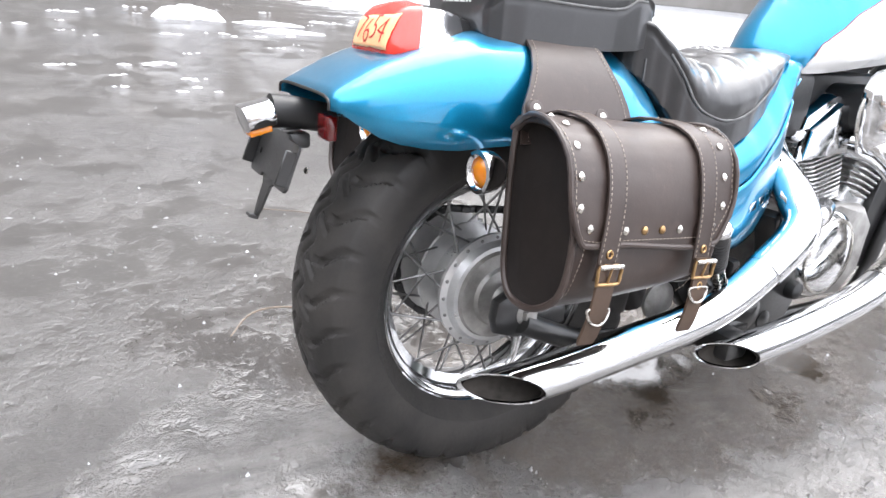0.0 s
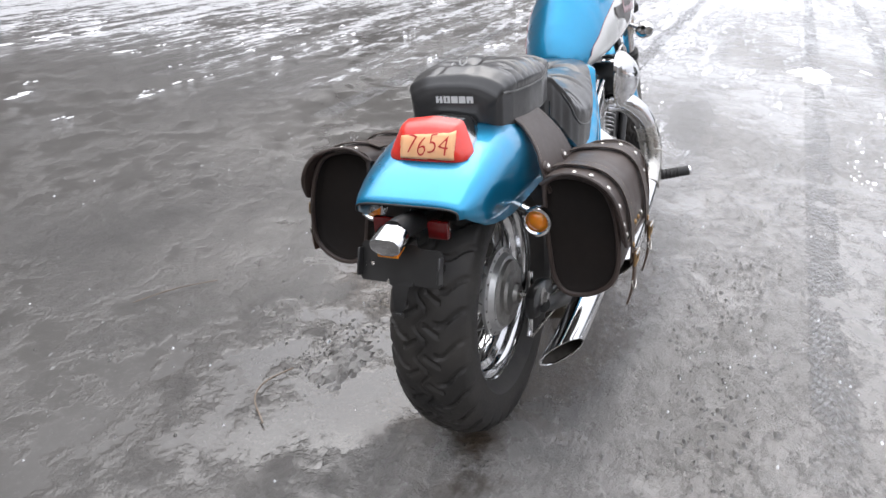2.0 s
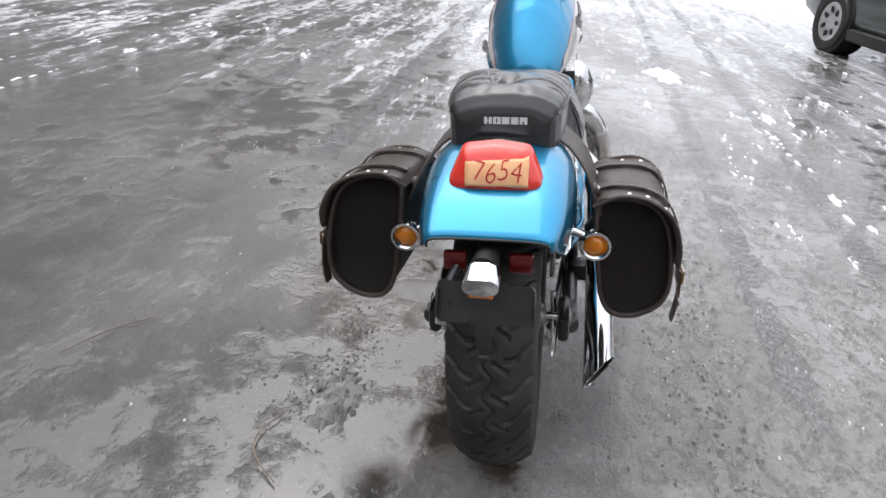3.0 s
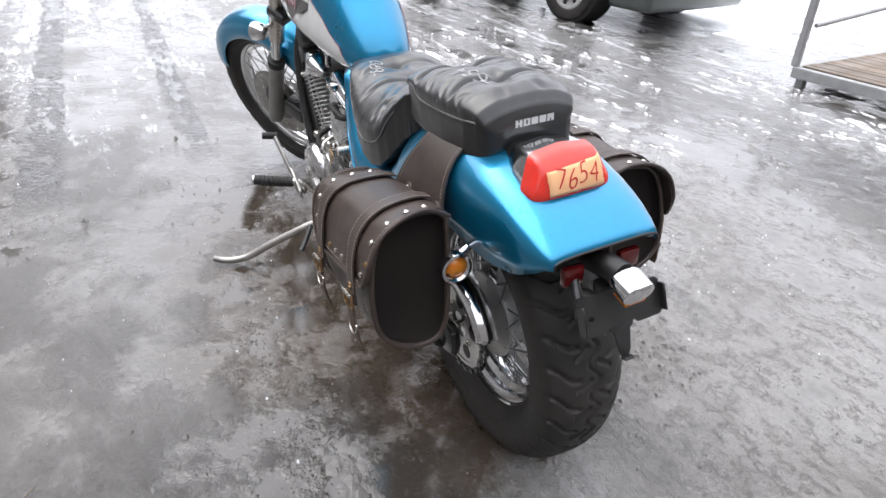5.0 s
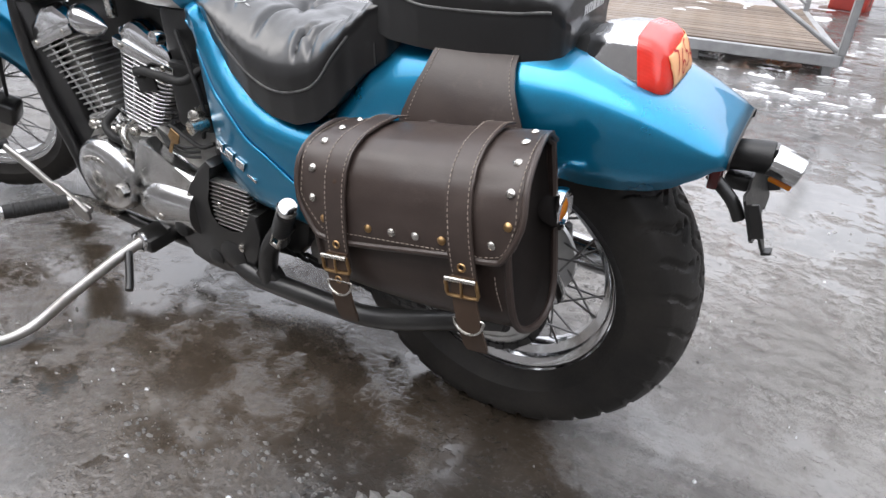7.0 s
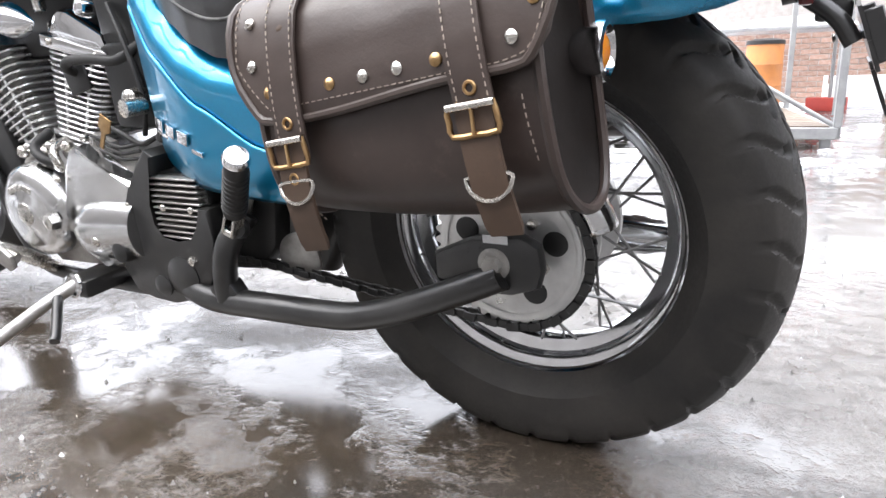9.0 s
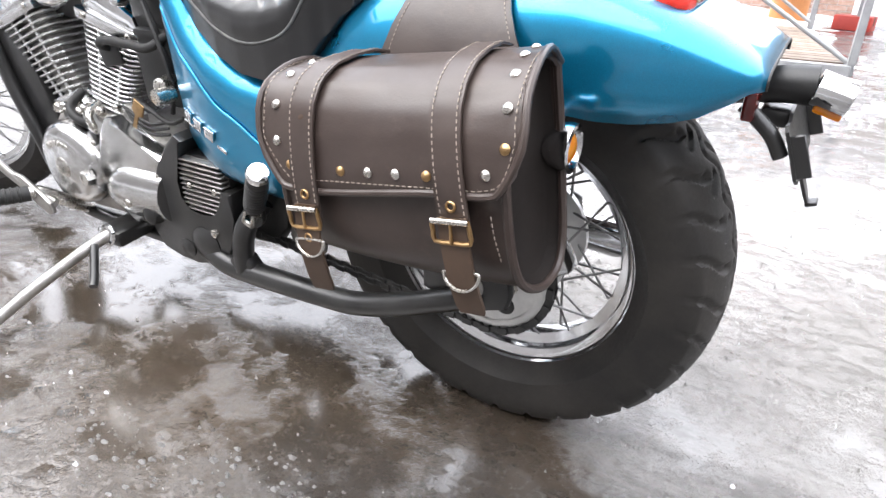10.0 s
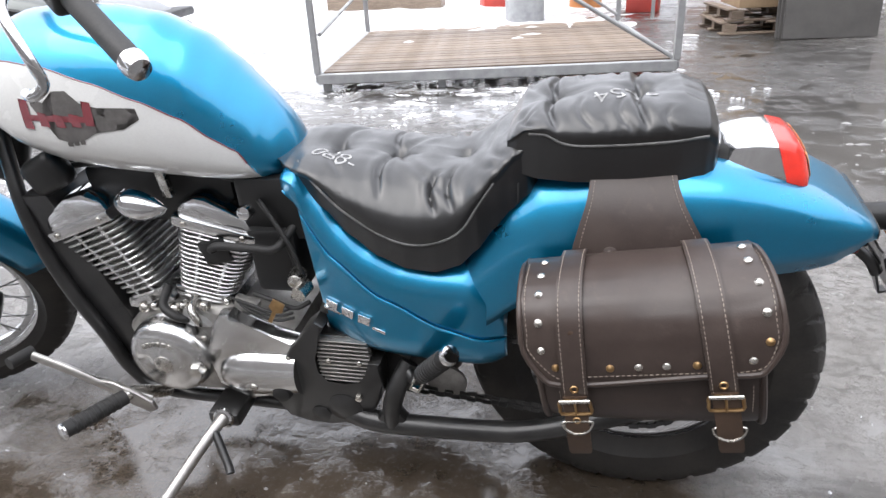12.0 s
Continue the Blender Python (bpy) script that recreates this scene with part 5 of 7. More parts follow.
part("cover_bolt", disc_at((0.665, 0.16, 0.345), (0, 1, 0), 0.006, 0.004, 12, 0.4), STEEL, sc)
part("cover_bolt", disc_at((0.84, 0.16, 0.38), (0, 1, 0), 0.006, 0.004, 12, 0.4), STEEL, sc)
rc = round_cover(0.13, -1, [(0.0, 0.045), (0.05, 0.044), (0.075, 0.04), (0.095, 0.028), (0.102, 0.01), (0.104, -0.01)], 0.80, 0.325, CHROME, "clutch_cover", "polished round clutch cover")
part("cover_rim", ring_at((0.80, -0.165, 0.325), (0, 1, 0), 0.082, 0.005, 36, 8), DULL_CHROME, rc)


def cylinder(lb, lt, rb, rt, head, nf, label, depth=0.1):
    """A finned cylinder between its fore and aft outlines (bottom to top), with a chamfered head cover; all as (x, z)."""
    core = part("cylinder", prism([(lb[0] - 0.012, lb[1]), (lt[0] - 0.022, lt[1]), (rt[0] + 0.022, rt[1]), (rb[0] + 0.012, rb[1])], -depth + 0.026, depth - 0.026, 0.006), ALU_DIRTY, motorcycle, label)
    for i in range(nf):
        t = (i + 0.5) / nf
        a, b = Vector(lb).lerp(Vector(lt), t), Vector(rb).lerp(Vector(rt), t)
        w = (a - b).length / 2
        bm = rbox(-w, w, -depth, depth, -0.002, 0.002, 0.0, 1)
        vert = [e for e in bm.edges if abs(e.verts[0].co.z - e.verts[1].co.z) > 1e-4]
        bmesh.ops.bevel(bm, geom=vert, offset=0.03, segments=5, profile=0.5, affect="EDGES")
        rim = [e for e in bm.edges if abs(e.verts[0].co.z - e.verts[1].co.z) < 1e-5 and len(e.link_faces) == 2 and abs(e.link_faces[0].normal.z - e.link_faces[1].normal.z) > 0.5]
        bmesh.ops.bevel(bm, geom=rim, offset=0.0009, segments=1, affect="EDGES")
        c = (a + b) / 2
        part("fin", moved(bm, pose(c.x, 0, c.y, 0, -math.degrees(math.atan2(a.y - b.y, a.x - b.x)), 0)), FIN_ALU, core)
    for u in (0.33, 0.72):
        p, q = Vector(lb).lerp(Vector(rb), u), Vector(lt).lerp(Vector(rt), u)
        part("fin_rib", tube([(p.x, depth - 0.008, p.y), (q.x, depth - 0.006, q.y)], 0.0035, 8, 1), FIN_ALU, core)
    up = Vector((rt[0] - lt[0], rt[1] - lt[1])).normalized().orthogonal()
    up = up if up.y > 0 else -up
    band = [Vector(lt), Vector(rt), Vector(rt) + up * 0.022, Vector(lt) + up * 0.022]
    part("head_band", prism([tuple(p) for p in band], -depth - 0.003, depth + 0.003, 0.005), POLISHED, core, "polished band of the head")
    hc = part("head_cover", prism(head, -depth + 0.004, depth - 0.004, 0.017), CHROME, core, "chamfered chrome head cover")
    for u in (0.15, 0.85):
        p = Vector(lt).lerp(Vector(rt), u) + up * 0.012
        part("head_bolt", disc_at((p.x, depth + 0.003, p.y), (0, 1, 0), 0.0065, 0.005, 12, 0.4), STEEL, hc)
    return core


front_cyl = cylinder((1.04, 0.41), (1.165, 0.548), (0.95, 0.442), (1.005, 0.609), [(1.168, 0.556), (1.18, 0.58), (1.17, 0.606), (1.112, 0.65), (1.064, 0.662), (1.024, 0.645), (1.01, 0.618)], 13, "finned front cylinder with bright fin edges")
rear_cyl = cylinder((0.922, 0.437), (0.878, 0.604), (0.81, 0.414), (0.712, 0.564), [(0.872, 0.613), (0.862, 0.645), (0.822, 0.662), (0.80, 0.658), (0.722, 0.617), (0.71, 0.577)], 16, "finned rear cylinder with bright fin edges")
part("side_head_cover", prism([(0.70, 0.525), (0.715, 0.59), (0.80, 0.645), (0.855, 0.64), (0.92, 0.57), (0.915, 0.535), (0.80, 0.535)], -0.118, -0.088, 0.012), CHROME, rear_cyl, "chrome head cover on the exhaust side")
part("cylinder_base", prism([(1.045, 0.395), (1.04, 0.42), (0.95, 0.455), (0.93, 0.42), (0.94, 0.39)], -0.09, 0.1, 0.008), POLISHED, motorcycle)
part("cylinder_base", prism([(0.92, 0.43), (0.918, 0.462), (0.80, 0.44), (0.79, 0.415)], -0.09, 0.098, 0.008), POLISHED, motorcycle)
part("spark_plug_cap", tube([(0.80, 0.09, 0.553), (0.795, 0.118, 0.565), (0.77, 0.126, 0.578), (0.70, 0.128, 0.578), (0.66, 0.12, 0.575), (0.635, 0.08, 0.60)], 0.0085, 12), RUBBER, motorcycle)
part("plug_well", moved(rbox(-0.03, 0.03, -0.004, 0.004, -0.026, 0.026, 0.004, 2), pose(0.80, 0.1, 0.548, 0, 14, 0)), BLACK_PLASTIC, motorcycle)
# chrome carburettor cover between the cylinders and the clutter under the tank
_cc = []
for i in range(12):
    t = i / 11
    k = math.sin(math.pi * (0.06 + 0.94 * t) ** 0.8) ** 0.6
    _cc.append([Vector((0.968 - 0.097 * t, 0.105 + 0.034 * k * max(0.0, math.sin(math.tau * j / 20)), 0.655 + 0.031 * k * math.cos(math.tau * j / 20) - 0.012 * t)) for j in range(20)])
part("carburettor_cover", loft(_cc), CHROME, motorcycle, "chrome teardrop cover between the cylinders")
part("carburettor_box", rbox(0.76, 1.08, -0.05, 0.05, 0.58, 0.70, 0.015), BLACK_PLASTIC, motorcycle)
part("ignition_coil_cover", moved(rbox(-0.045, 0.05, 0.05, 0.10, -0.04, 0.035, 0.02, 3), pose(1.13, 0, 0.70, 0, 25, 0)), BLACK_PLASTIC, motorcycle)
part("backbone_tube", tube([(1.24, 0, 0.80), (0.9, 0, 0.72), (0.62, 0, 0.68), (0.4, 0, 0.58)], 0.026, 14), BLACK_METAL, motorcycle)
for k, pts in enumerate(([(1.1, 0.05, 0.70), (1.0, 0.06, 0.715), (0.9, 0.06, 0.70), (0.8, 0.065, 0.70), (0.70, 0.07, 0.68)], [(0.69, 0.09, 0.66), (0.655, 0.1, 0.60), (0.64, 0.1, 0.52), (0.66, 0.1, 0.45)], [(0.73, 0.12, 0.47), (0.69, 0.125, 0.46), (0.65, 0.12, 0.44), (0.62, 0.11, 0.45)], [(0.68, 0.1, 0.66), (0.63, 0.12, 0.58), (0.615, 0.12, 0.5)])):
    part("cable", tube(pts, 0.0045 if k else 0.006, 8), RUBBER, motorcycle)
part("choke_knob", disc_at((0.695, 0.128, 0.655), (0, 1, 0.2), 0.014, 0.016, 20, 0.2), CHROME, motorcycle)
part("under_tank_box", rbox(0.595, 0.74, -0.085, 0.085, 0.57, 0.70, 0.015), BLACK_PLASTIC, motorcycle)
# castings, brackets and hoses round the cylinder feet
for k, (x, z, rr, hh) in enumerate(((0.985, 0.418, 0.012, 0.012), (0.955, 0.428, 0.009, 0.016), (0.915, 0.418, 0.013, 0.012), (0.89, 0.432, 0.009, 0.014), (0.845, 0.432, 0.011, 0.012), (0.79, 0.448, 0.008, 0.01))):
    part("case_bolt", disc_at((x, 0.122, z), (0, 1, 0.15), rr, hh, 14, 0.35), DULL_CHROME if k % 2 else STEEL, motorcycle)
part("hose_elbow", tube([(0.94, 0.09, 0.45), (0.935, 0.128, 0.43), (0.905, 0.138, 0.412), (0.885, 0.128, 0.40)], 0.009, 12), RUBBER, motorcycle)
part("hose_elbow", tube([(0.875, 0.1, 0.44), (0.87, 0.132, 0.428), (0.86, 0.14, 0.41), (0.862, 0.13, 0.39)], 0.008, 12), DULL_CHROME, motorcycle)
part("case_bracket", prism([(0.90, 0.40), (0.89, 0.425), (0.875, 0.43), (0.868, 0.41), (0.85, 0.40), (0.84, 0.385), (0.88, 0.385)], 0.118, 0.134, 0.004), ALU, motorcycle)
part("case_bracket", prism([(0.735, 0.41), (0.73, 0.44), (0.775, 0.455), (0.785, 0.43)], 0.1, 0.118, 0.004), ALU_DIRTY, motorcycle)
for k in range(3):
    part("wire", tube([(0.79 - 0.006 * k, 0.11, 0.448 - 0.004 * k), (0.74, 0.13, 0.45 - 0.009 * k), (0.69, 0.132, 0.436 - 0.01 * k), (0.655, 0.12, 0.44 - 0.012 * k)], 0.003, 7), RUBBER, motorcycle)
part("fuel_tap", moved(rbox(-0.01, 0.01, -0.008, 0.008, -0.028, 0.028, 0.004), pose(0.875, 0.085, 0.685, 10, 12, 0)), DULL_CHROME, motorcycle)
part("oil_filler", disc_at((0.63, 0.118, 0.515), (-0.2, 1, 0.1), 0.016, 0.03, 20, 0.2), DULL_CHROME, motorcycle)
part("reservoir", rbox(0.63, 0.73, 0.03, 0.1, 0.46, 0.60, 0.012), BLACK_PLASTIC, motorcycle)
ign = part("ignition_lock", tube([(0.608, 0.13, 0.505), (0.612, 0.165, 0.505)], 0.014, 18, 1), DULL_CHROME, motorcycle)
part("key", moved(joined(prism([(-0.012, -0.008), (0.012, -0.008), (0.014, -0.03), (0.0, -0.04), (-0.014, -0.03)], -0.0015, 0.0015, 0.001), rbox(-0.004, 0.004, -0.001, 0.001, -0.065, -0.036, 0)), pose(0.645, 0.172, 0.50, 0, -30, 0)), BRASS, ign, "brass ignition key with tag")

# frame, radiator and swing arm
for s in (1, -1):
    part("frame_cradle", tube([(1.25, s * 0.03, 0.77), (1.215, s * 0.085, 0.64), (1.198, s * 0.098, 0.54), (1.168, s * 0.104, 0.43), (1.127, s * 0.104, 0.32), (1.10, s * 0.1, 0.22), (1.03, s * 0.1, 0.165), (0.8, s * 0.1, 0.16), (0.6, s * 0.11, 0.17)], 0.015, 14), BLACK_METAL, motorcycle)
    part("seat_rail", tube([(0.58, s * 0.13, 0.45), (0.5, s * 0.12, 0.58), (0.2, s * 0.1, 0.62), (-0.1, s * 0.09, 0.66)], 0.012, 12), BLACK_METAL, motorcycle)
    piv = part("pivot_plate", prism([(0.596, 0.44), (0.622, 0.418), (0.652, 0.375), (0.68, 0.338), (0.698, 0.30), (0.714, 0.262), (0.714, 0.225), (0.694, 0.188), (0.65, 0.176), (0.60, 0.174), (0.545, 0.19), (0.505, 0.222), (0.486, 0.26), (0.479, 0.30), (0.478, 0.35), (0.503, 0.35), (0.506, 0.315), (0.525, 0.292), (0.56, 0.285), (0.595, 0.29), (0.614, 0.315), (0.615, 0.35), (0.602, 0.39), (0.578, 0.43)], s * 0.115, s * 0.162, 0.006), BLACK_METAL, motorcycle, "black cast pivot plate")
    part("plate_boss", disc_at((0.565, s * 0.16, 0.228), (0, s, 0), 0.036, 0.014, 28, 0.6), BLACK_METAL, piv)
    part("plate_boss", disc_at((0.62, s * 0.162, 0.205), (0, s, 0), 0.02, 0.008, 20, 0.6), BLACK_METAL, piv)
    part("plate_bolt", disc_at((0.53, s * 0.164, 0.262), (0, s, 0), 0.009, 0.008, 6, 0.2), STEEL, piv)
    part("pivot_cap", disc_at((0.69, s * 0.166, 0.265), (0, s, 0), 0.021, 0.02, 24, 0.25), BLACK_PLASTIC, piv)
    ya = 0.166 if s > 0 else 0.15
    part("swing_arm", tube([(0.56, s * 0.15, 0.205), (0.50, s * (ya - 0.005), 0.199), (0.40, s * ya, 0.203), (0.29, s * ya, 0.207), (0.225, s * ya, 0.212), (0.16, s * ya, 0.229), (0.10, s * ya, 0.253), (0.03, s * ya, 0.284), (-0.012, s * ya, 0.304)], (0.0225, 0.0185), 18), BLACK_METAL, motorcycle, "black tubular swing arm")
    part("arm_riser", tube([(0.465, s * ya, 0.205), (0.462, s * ya, 0.25), (0.448, s * (ya - 0.004), 0.297), (0.425, s * 0.135, 0.34)], 0.0195, 14), BLACK_METAL, motorcycle)
    part("arm_gusset", prism([(0.485, 0.20), (0.44, 0.20), (0.43, 0.215), (0.447, 0.24), (0.48, 0.24), (0.495, 0.22)], s * (ya - 0.018), s * (ya + 0.012), 0.008), BLACK_METAL, motorcycle)
    part("inner_casting", prism([(0.50, 0.40), (0.50, 0.23), (0.44, 0.235), (0.40, 0.28), (0.385, 0.36), (0.40, 0.41)], s * 0.07, s * 0.112, 0.01), BLACK_PLASTIC, motorcycle)
    part("link_disc", disc_at((0.365, s * 0.098, 0.262), (0, s, 0), 0.04, 0.01, 28, 0.3), ALU_DIRTY, motorcycle)
    dz = part("axle_plate", prism([(-0.062, 0.312), (-0.055, 0.287), (-0.02, 0.274), (0.04, 0.272), (0.085, 0.287), (0.085, 0.322), (0.03, 0.347), (-0.035, 0.354), (-0.058, 0.342)], s * (ya - 0.028), s * (ya - 0.002), 0.01), BLACK_METAL, motorcycle, "black swing arm end plate")
    part("axle_nut", disc_at((0.0, s * ya, 0.3165), (0, s, 0), 0.014, 0.012, 6, 0.1), ALU_DIRTY, dz)
    part("axle_washer", disc_at((0.0, s * (ya - 0.002), 0.3165), (0, s, 0), 0.021, 0.005, 24, 0.2), ALU_DIRTY, dz)
    # pillion peg, folded up
    pg = part("pillion_peg", tube([(0.385, s * 0.195, 0.365), (0.335, s * 0.226, 0.432), (0.322, s * 0.234, 0.45)], 0.0165, 18, 3), RUBBER, motorcycle, "ribbed rubber pillion footrest folded up")
    d = Vector((0.322 - 0.385, s * (0.234 - 0.195), 0.45 - 0.365)).normalized()
    for k in range(9):
        p = Vector((0.385, s * 0.195, 0.365)) + d * (0.012 + 0.0095 * k)
        q = Vector((0, 1, 0)).rotation_difference(d).to_matrix().to_4x4()
        part("peg_rib", moved(lathe([(0.0155, -0.002), (0.0182, -0.001), (0.0182, 0.001), (0.0155, 0.002)], 18), Matrix.Translation(p) @ q), RUBBER, pg)
    part("peg_cap", disc_at(Vector((0.320, s * 0.2355, 0.453)), d, 0.0185, 0.009, 24, 0.15), CHROME, pg)
    part("peg_clevis", moved(joined(rbox(-0.011, -0.006, -0.012, 0.012, -0.034, 0.006, 0.002, 1), rbox(0.006, 0.011, -0.012, 0.012, -0.034, 0.006, 0.002, 1), rbox(-0.011, 0.011, -0.01, 0.01, -0.036, -0.026, 0.002, 1)), Matrix.Translation((0.388, s * 0.193, 0.361)) @ pose(0, 0, 0, 0, -24, 0)), DULL_CHROME, pg)
    part("peg_bracket", tube([(0.393, s * 0.19, 0.335), (0.41, s * 0.165, 0.325), (0.435, s * 0.14, 0.335)], 0.012, 12), BLACK_METAL, pg)
    part("bracket_web", prism([(0.405, 0.39), (0.455, 0.41), (0.455, 0.35), (0.43, 0.335)], s * 0.118, s * 0.126, 0.003), ALU_DIRTY, pg)
part("axle", tube([(0, -0.16, 0.3165), (0, 0.175, 0.3165)], 0.009, 14, 1), STEEL, motorcycle)
part("arm_sticker", rbox(-0.02, 0.012, 0.1645, 0.1655, 0.344, 0.354, 0), SNOW, motorcycle, "small white label on the arm")
rect = part("regulator", rbox(0.497, 0.608, 0.10, 0.14, 0.29, 0.40, 0.004), BLACK_METAL, motorcycle, "finned black regulator")
for k in range(11):
    z = 0.296 + 0.0098 * k
    part("regulator_fin", rbox(0.499, 0.606, 0.138, 0.158, z - 0.0017, z + 0.0017, 0.001, 1), ALU_DIRTY, rect)
for u in (0.52, 0.583):
    part("regulator_bolt", disc_at((u, 0.158, 0.345), (0, 1, 0), 0.006, 0.004, 12, 0.4), STEEL, rect)
radiator = part("radiator", prism([(1.208, 0.65), (1.145, 0.655), (1.04, 0.31), (1.055, 0.25), (1.10, 0.235), (1.13, 0.34), (1.17, 0.45), (1.195, 0.55)], -0.092, 0.092, 0.006), BLACK_METAL, motorcycle, "black radiator behind the frame tubes")
for k in range(12):
    part("radiator_fin", moved(rbox(-0.002, 0.002, -0.08, 0.08, -0.003, 0.003, 0.0, 1), pose(1.113 + 0.0088 * k, 0, 0.27 + 0.032 * k)), BLACK_PLASTIC, radiator)
part("battery_box", rbox(0.30, 0.60, -0.11, 0.11, 0.38, 0.60, 0.02), BLACK_PLASTIC, motorcycle)
part("shock_link", tube([(0.40, 0, 0.22), (0.28, 0, 0.42)], 0.035, 16, 1), BLACK_METAL, motorcycle)
part("inner_guard", loft([[Vector((0.355 * math.cos(radians(a)), y, 0.315 + 0.355 * math.sin(radians(a)))) for y in (-0.11, -0.09, 0, 0.09, 0.11)] for a in range(10, 80, 6)], closed=False, caps=False), BLACK_PLASTIC, motorcycle)


def chain_path():
    """Centre line of the drive chain round both sprockets."""
    pts = []
    for k in range(17):
        a = radians(90 + 11.25 * k)
        pts.append((0.106 * math.cos(a), 0.315 + 0.106 * math.sin(a)))
    for k in range(9):
        a = radians(270 + 22.5 * k)
        pts.append((0.70 + 0.035 * math.cos(a), 0.312 + 0.035 * math.sin(a)))
    return pts



_cp = chain_path()
_seg = []
for a, b in zip(_cp, _cp[1:] + _cp[:1]):
    d = math.hypot(b[0] - a[0], b[1] - a[1])
    _seg.append((a, b, d))
_len, _links = sum(q[2] for q in _seg), []
_n = round(_len / 0.0158)
for i in range(_n):
    want, acc = _len * i / _n, 0.0
    for a, b, d in _seg:
        if acc + d >= want:
            t = (want - acc) / d
            _links.append((a[0] + (b[0] - a[0]) * t, a[1] + (b[1] - a[1]) * t, math.degrees(math.atan2(b[1] - a[1], b[0] - a[0]))))
            break
        acc += d
_lk = None
chain = part("drive_chain", lathe([(0.0, 0.116), (0.03, 0.116), (0.034, 0.112), (0.034, 0.108), (0.0, 0.106)], 24), BLACK_METAL, motorcycle, "oily drive chain")
chain.matrix_basis = pose(0.70, 0, 0.312)
for k, (x, z, a) in enumerate(_links):
    M = pose(x - 0.70, 0.111, z - 0.312, 0, -a, 0)
    if k < 2:
        wid = 0.0085 if k else 0.0055
        o = part("chain_link", joined(rbox(-0.0095, 0.0095, -wid, -wid + 0.002, -0.006, 0.006, 0.0015, 1), rbox(-0.0095, 0.0095, wid - 0.002, wid, -0.006, 0.006, 0.0015, 1)), BLACK_METAL, chain)
        o.matrix_basis = M
        _lk = (_lk or []) + [o]
    else:
        again(_lk[k % 2], M, chain)
_cg = []
for k in range(22):
    a = radians(84 + 78 * k / 21)
    _cg.append([Vector(((0.136 + dr) * math.cos(a), y, 0.315 + (0.136 + dr) * math.sin(a))) for dr, y in ((0.0, 0.09), (0.006, 0.1), (0.007, 0.118), (0.003, 0.129), (-0.008, 0.134), (-0.018, 0.135))])
thick(part("chain_guard", loft(_cg, closed=False, caps=False), CHROME, motorcycle, "curved chrome chain guard"), 0.002)

# brake gear on the far side
part("brake_arm", tube([(0.035, -0.108, 0.36), (0.02, -0.112, 0.30), (0.012, -0.112, 0.23), (0.0, -0.112, 0.205)], 0.0065, 10), CHROME, motorcycle)
part("brake_rod", tube([(0.0, -0.118, 0.205), (0.3, -0.125, 0.17), (0.6, -0.13, 0.16)], 0.004, 8), STEEL, motorcycle)
part("brake_stay", tube([(0.06, -0.105, 0.25), (0.3, -0.12, 0.215), (0.5, -0.13, 0.2)], 0.009, 10), BLACK_METAL, motorcycle)

# rider footrests, gear lever, side stand
for s in (1, -1):
    o, i_ = (Vector((1.084, 0.333, 0.264)), Vector((1.03, 0.215, 0.25))) if s > 0 else (Vector((1.08, -0.352, 0.272)), Vector((1.03, -0.215, 0.255)))
    d = (o - i_).normalized()
    pg = part("rider_peg", tube([i_, o], 0.0165, 20, 1), RUBBER, motorcycle, "black rubber rider footrest")
    q = Vector((0, 1, 0)).rotation_difference(d).to_matrix().to_4x4()
    for k in range(8):
        part("peg_rib", moved(lathe([(0.016, -0.003), (0.0185, -0.0015), (0.0185, 0.0015), (0.016, 0.003)], 18), Matrix.Translation(i_ + d * (0.02 + 0.0125 * k)) @ q), RUBBER, pg)
    part("peg_cap", disc_at(o, d, 0.0175, 0.006, 20, 0.2), CHROME, pg)
    part("peg_hanger", tube([i_ + d * 0.015, i_ - d * 0.02, Vector((1.0, s * 0.14, 0.2)), Vector((1.02, s * 0.1, 0.17))], 0.014, 12), DULL_CHROME, pg)
gear = part("gear_lever", tube([(0.99, 0.19, 0.225), (1.06, 0.205, 0.26), (1.14, 0.212, 0.308), (1.215, 0.215, 0.342)], 0.008, 12, flat=1.5), WORN_STEEL, motorcycle, "worn gear lever with rubber toe peg")
part("toe_rubber", tube([(1.222, 0.205, 0.347), (1.234, 0.255, 0.353)], 0.0125, 16, 1), RUBBER, gear)
part("gear_arm", moved(prism([(-0.022, -0.018), (-0.004, -0.026), (0.03, -0.008), (0.095, 0.034), (0.09, 0.052), (0.06, 0.05), (0.012, 0.024), (-0.018, 0.004)], -0.005, 0.005, 0.003), pose(0.992, 0.207, 0.233)), WORN_STEEL, gear)
stand = part("side_stand", tube([(0.833, 0.185, 0.19), (0.855, 0.24, 0.168), (0.893, 0.34, 0.12), (0.918, 0.41, 0.083), (0.933, 0.45, 0.07), (0.95, 0.49, 0.069), (0.965, 0.525, 0.079)], (0.0125, 0.0105), 16, flat=1.0), WORN_STEEL, motorcycle, "worn steel side stand with flattened foot")
part("stand_eye", ring_at((0.833, 0.19, 0.19), (0, 1, 0.3), 0.017, 0.0068, 24, 8), CHROME, stand)
part("stand_pivot", disc_at((0.833, 0.186, 0.19), (0, 1, 0.3), 0.0105, 0.007, 6, 0.2), STEEL, stand)
part("stand_tang", tube([(0.84, 0.22, 0.178), (0.80, 0.262, 0.135), (0.79, 0.275, 0.125)], 0.009, 10), BLACK_METAL, stand)
part("stand_bracket", rbox(0.80, 0.87, 0.09, 0.19, 0.165, 0.2, 0.008), BLACK_METAL, stand)

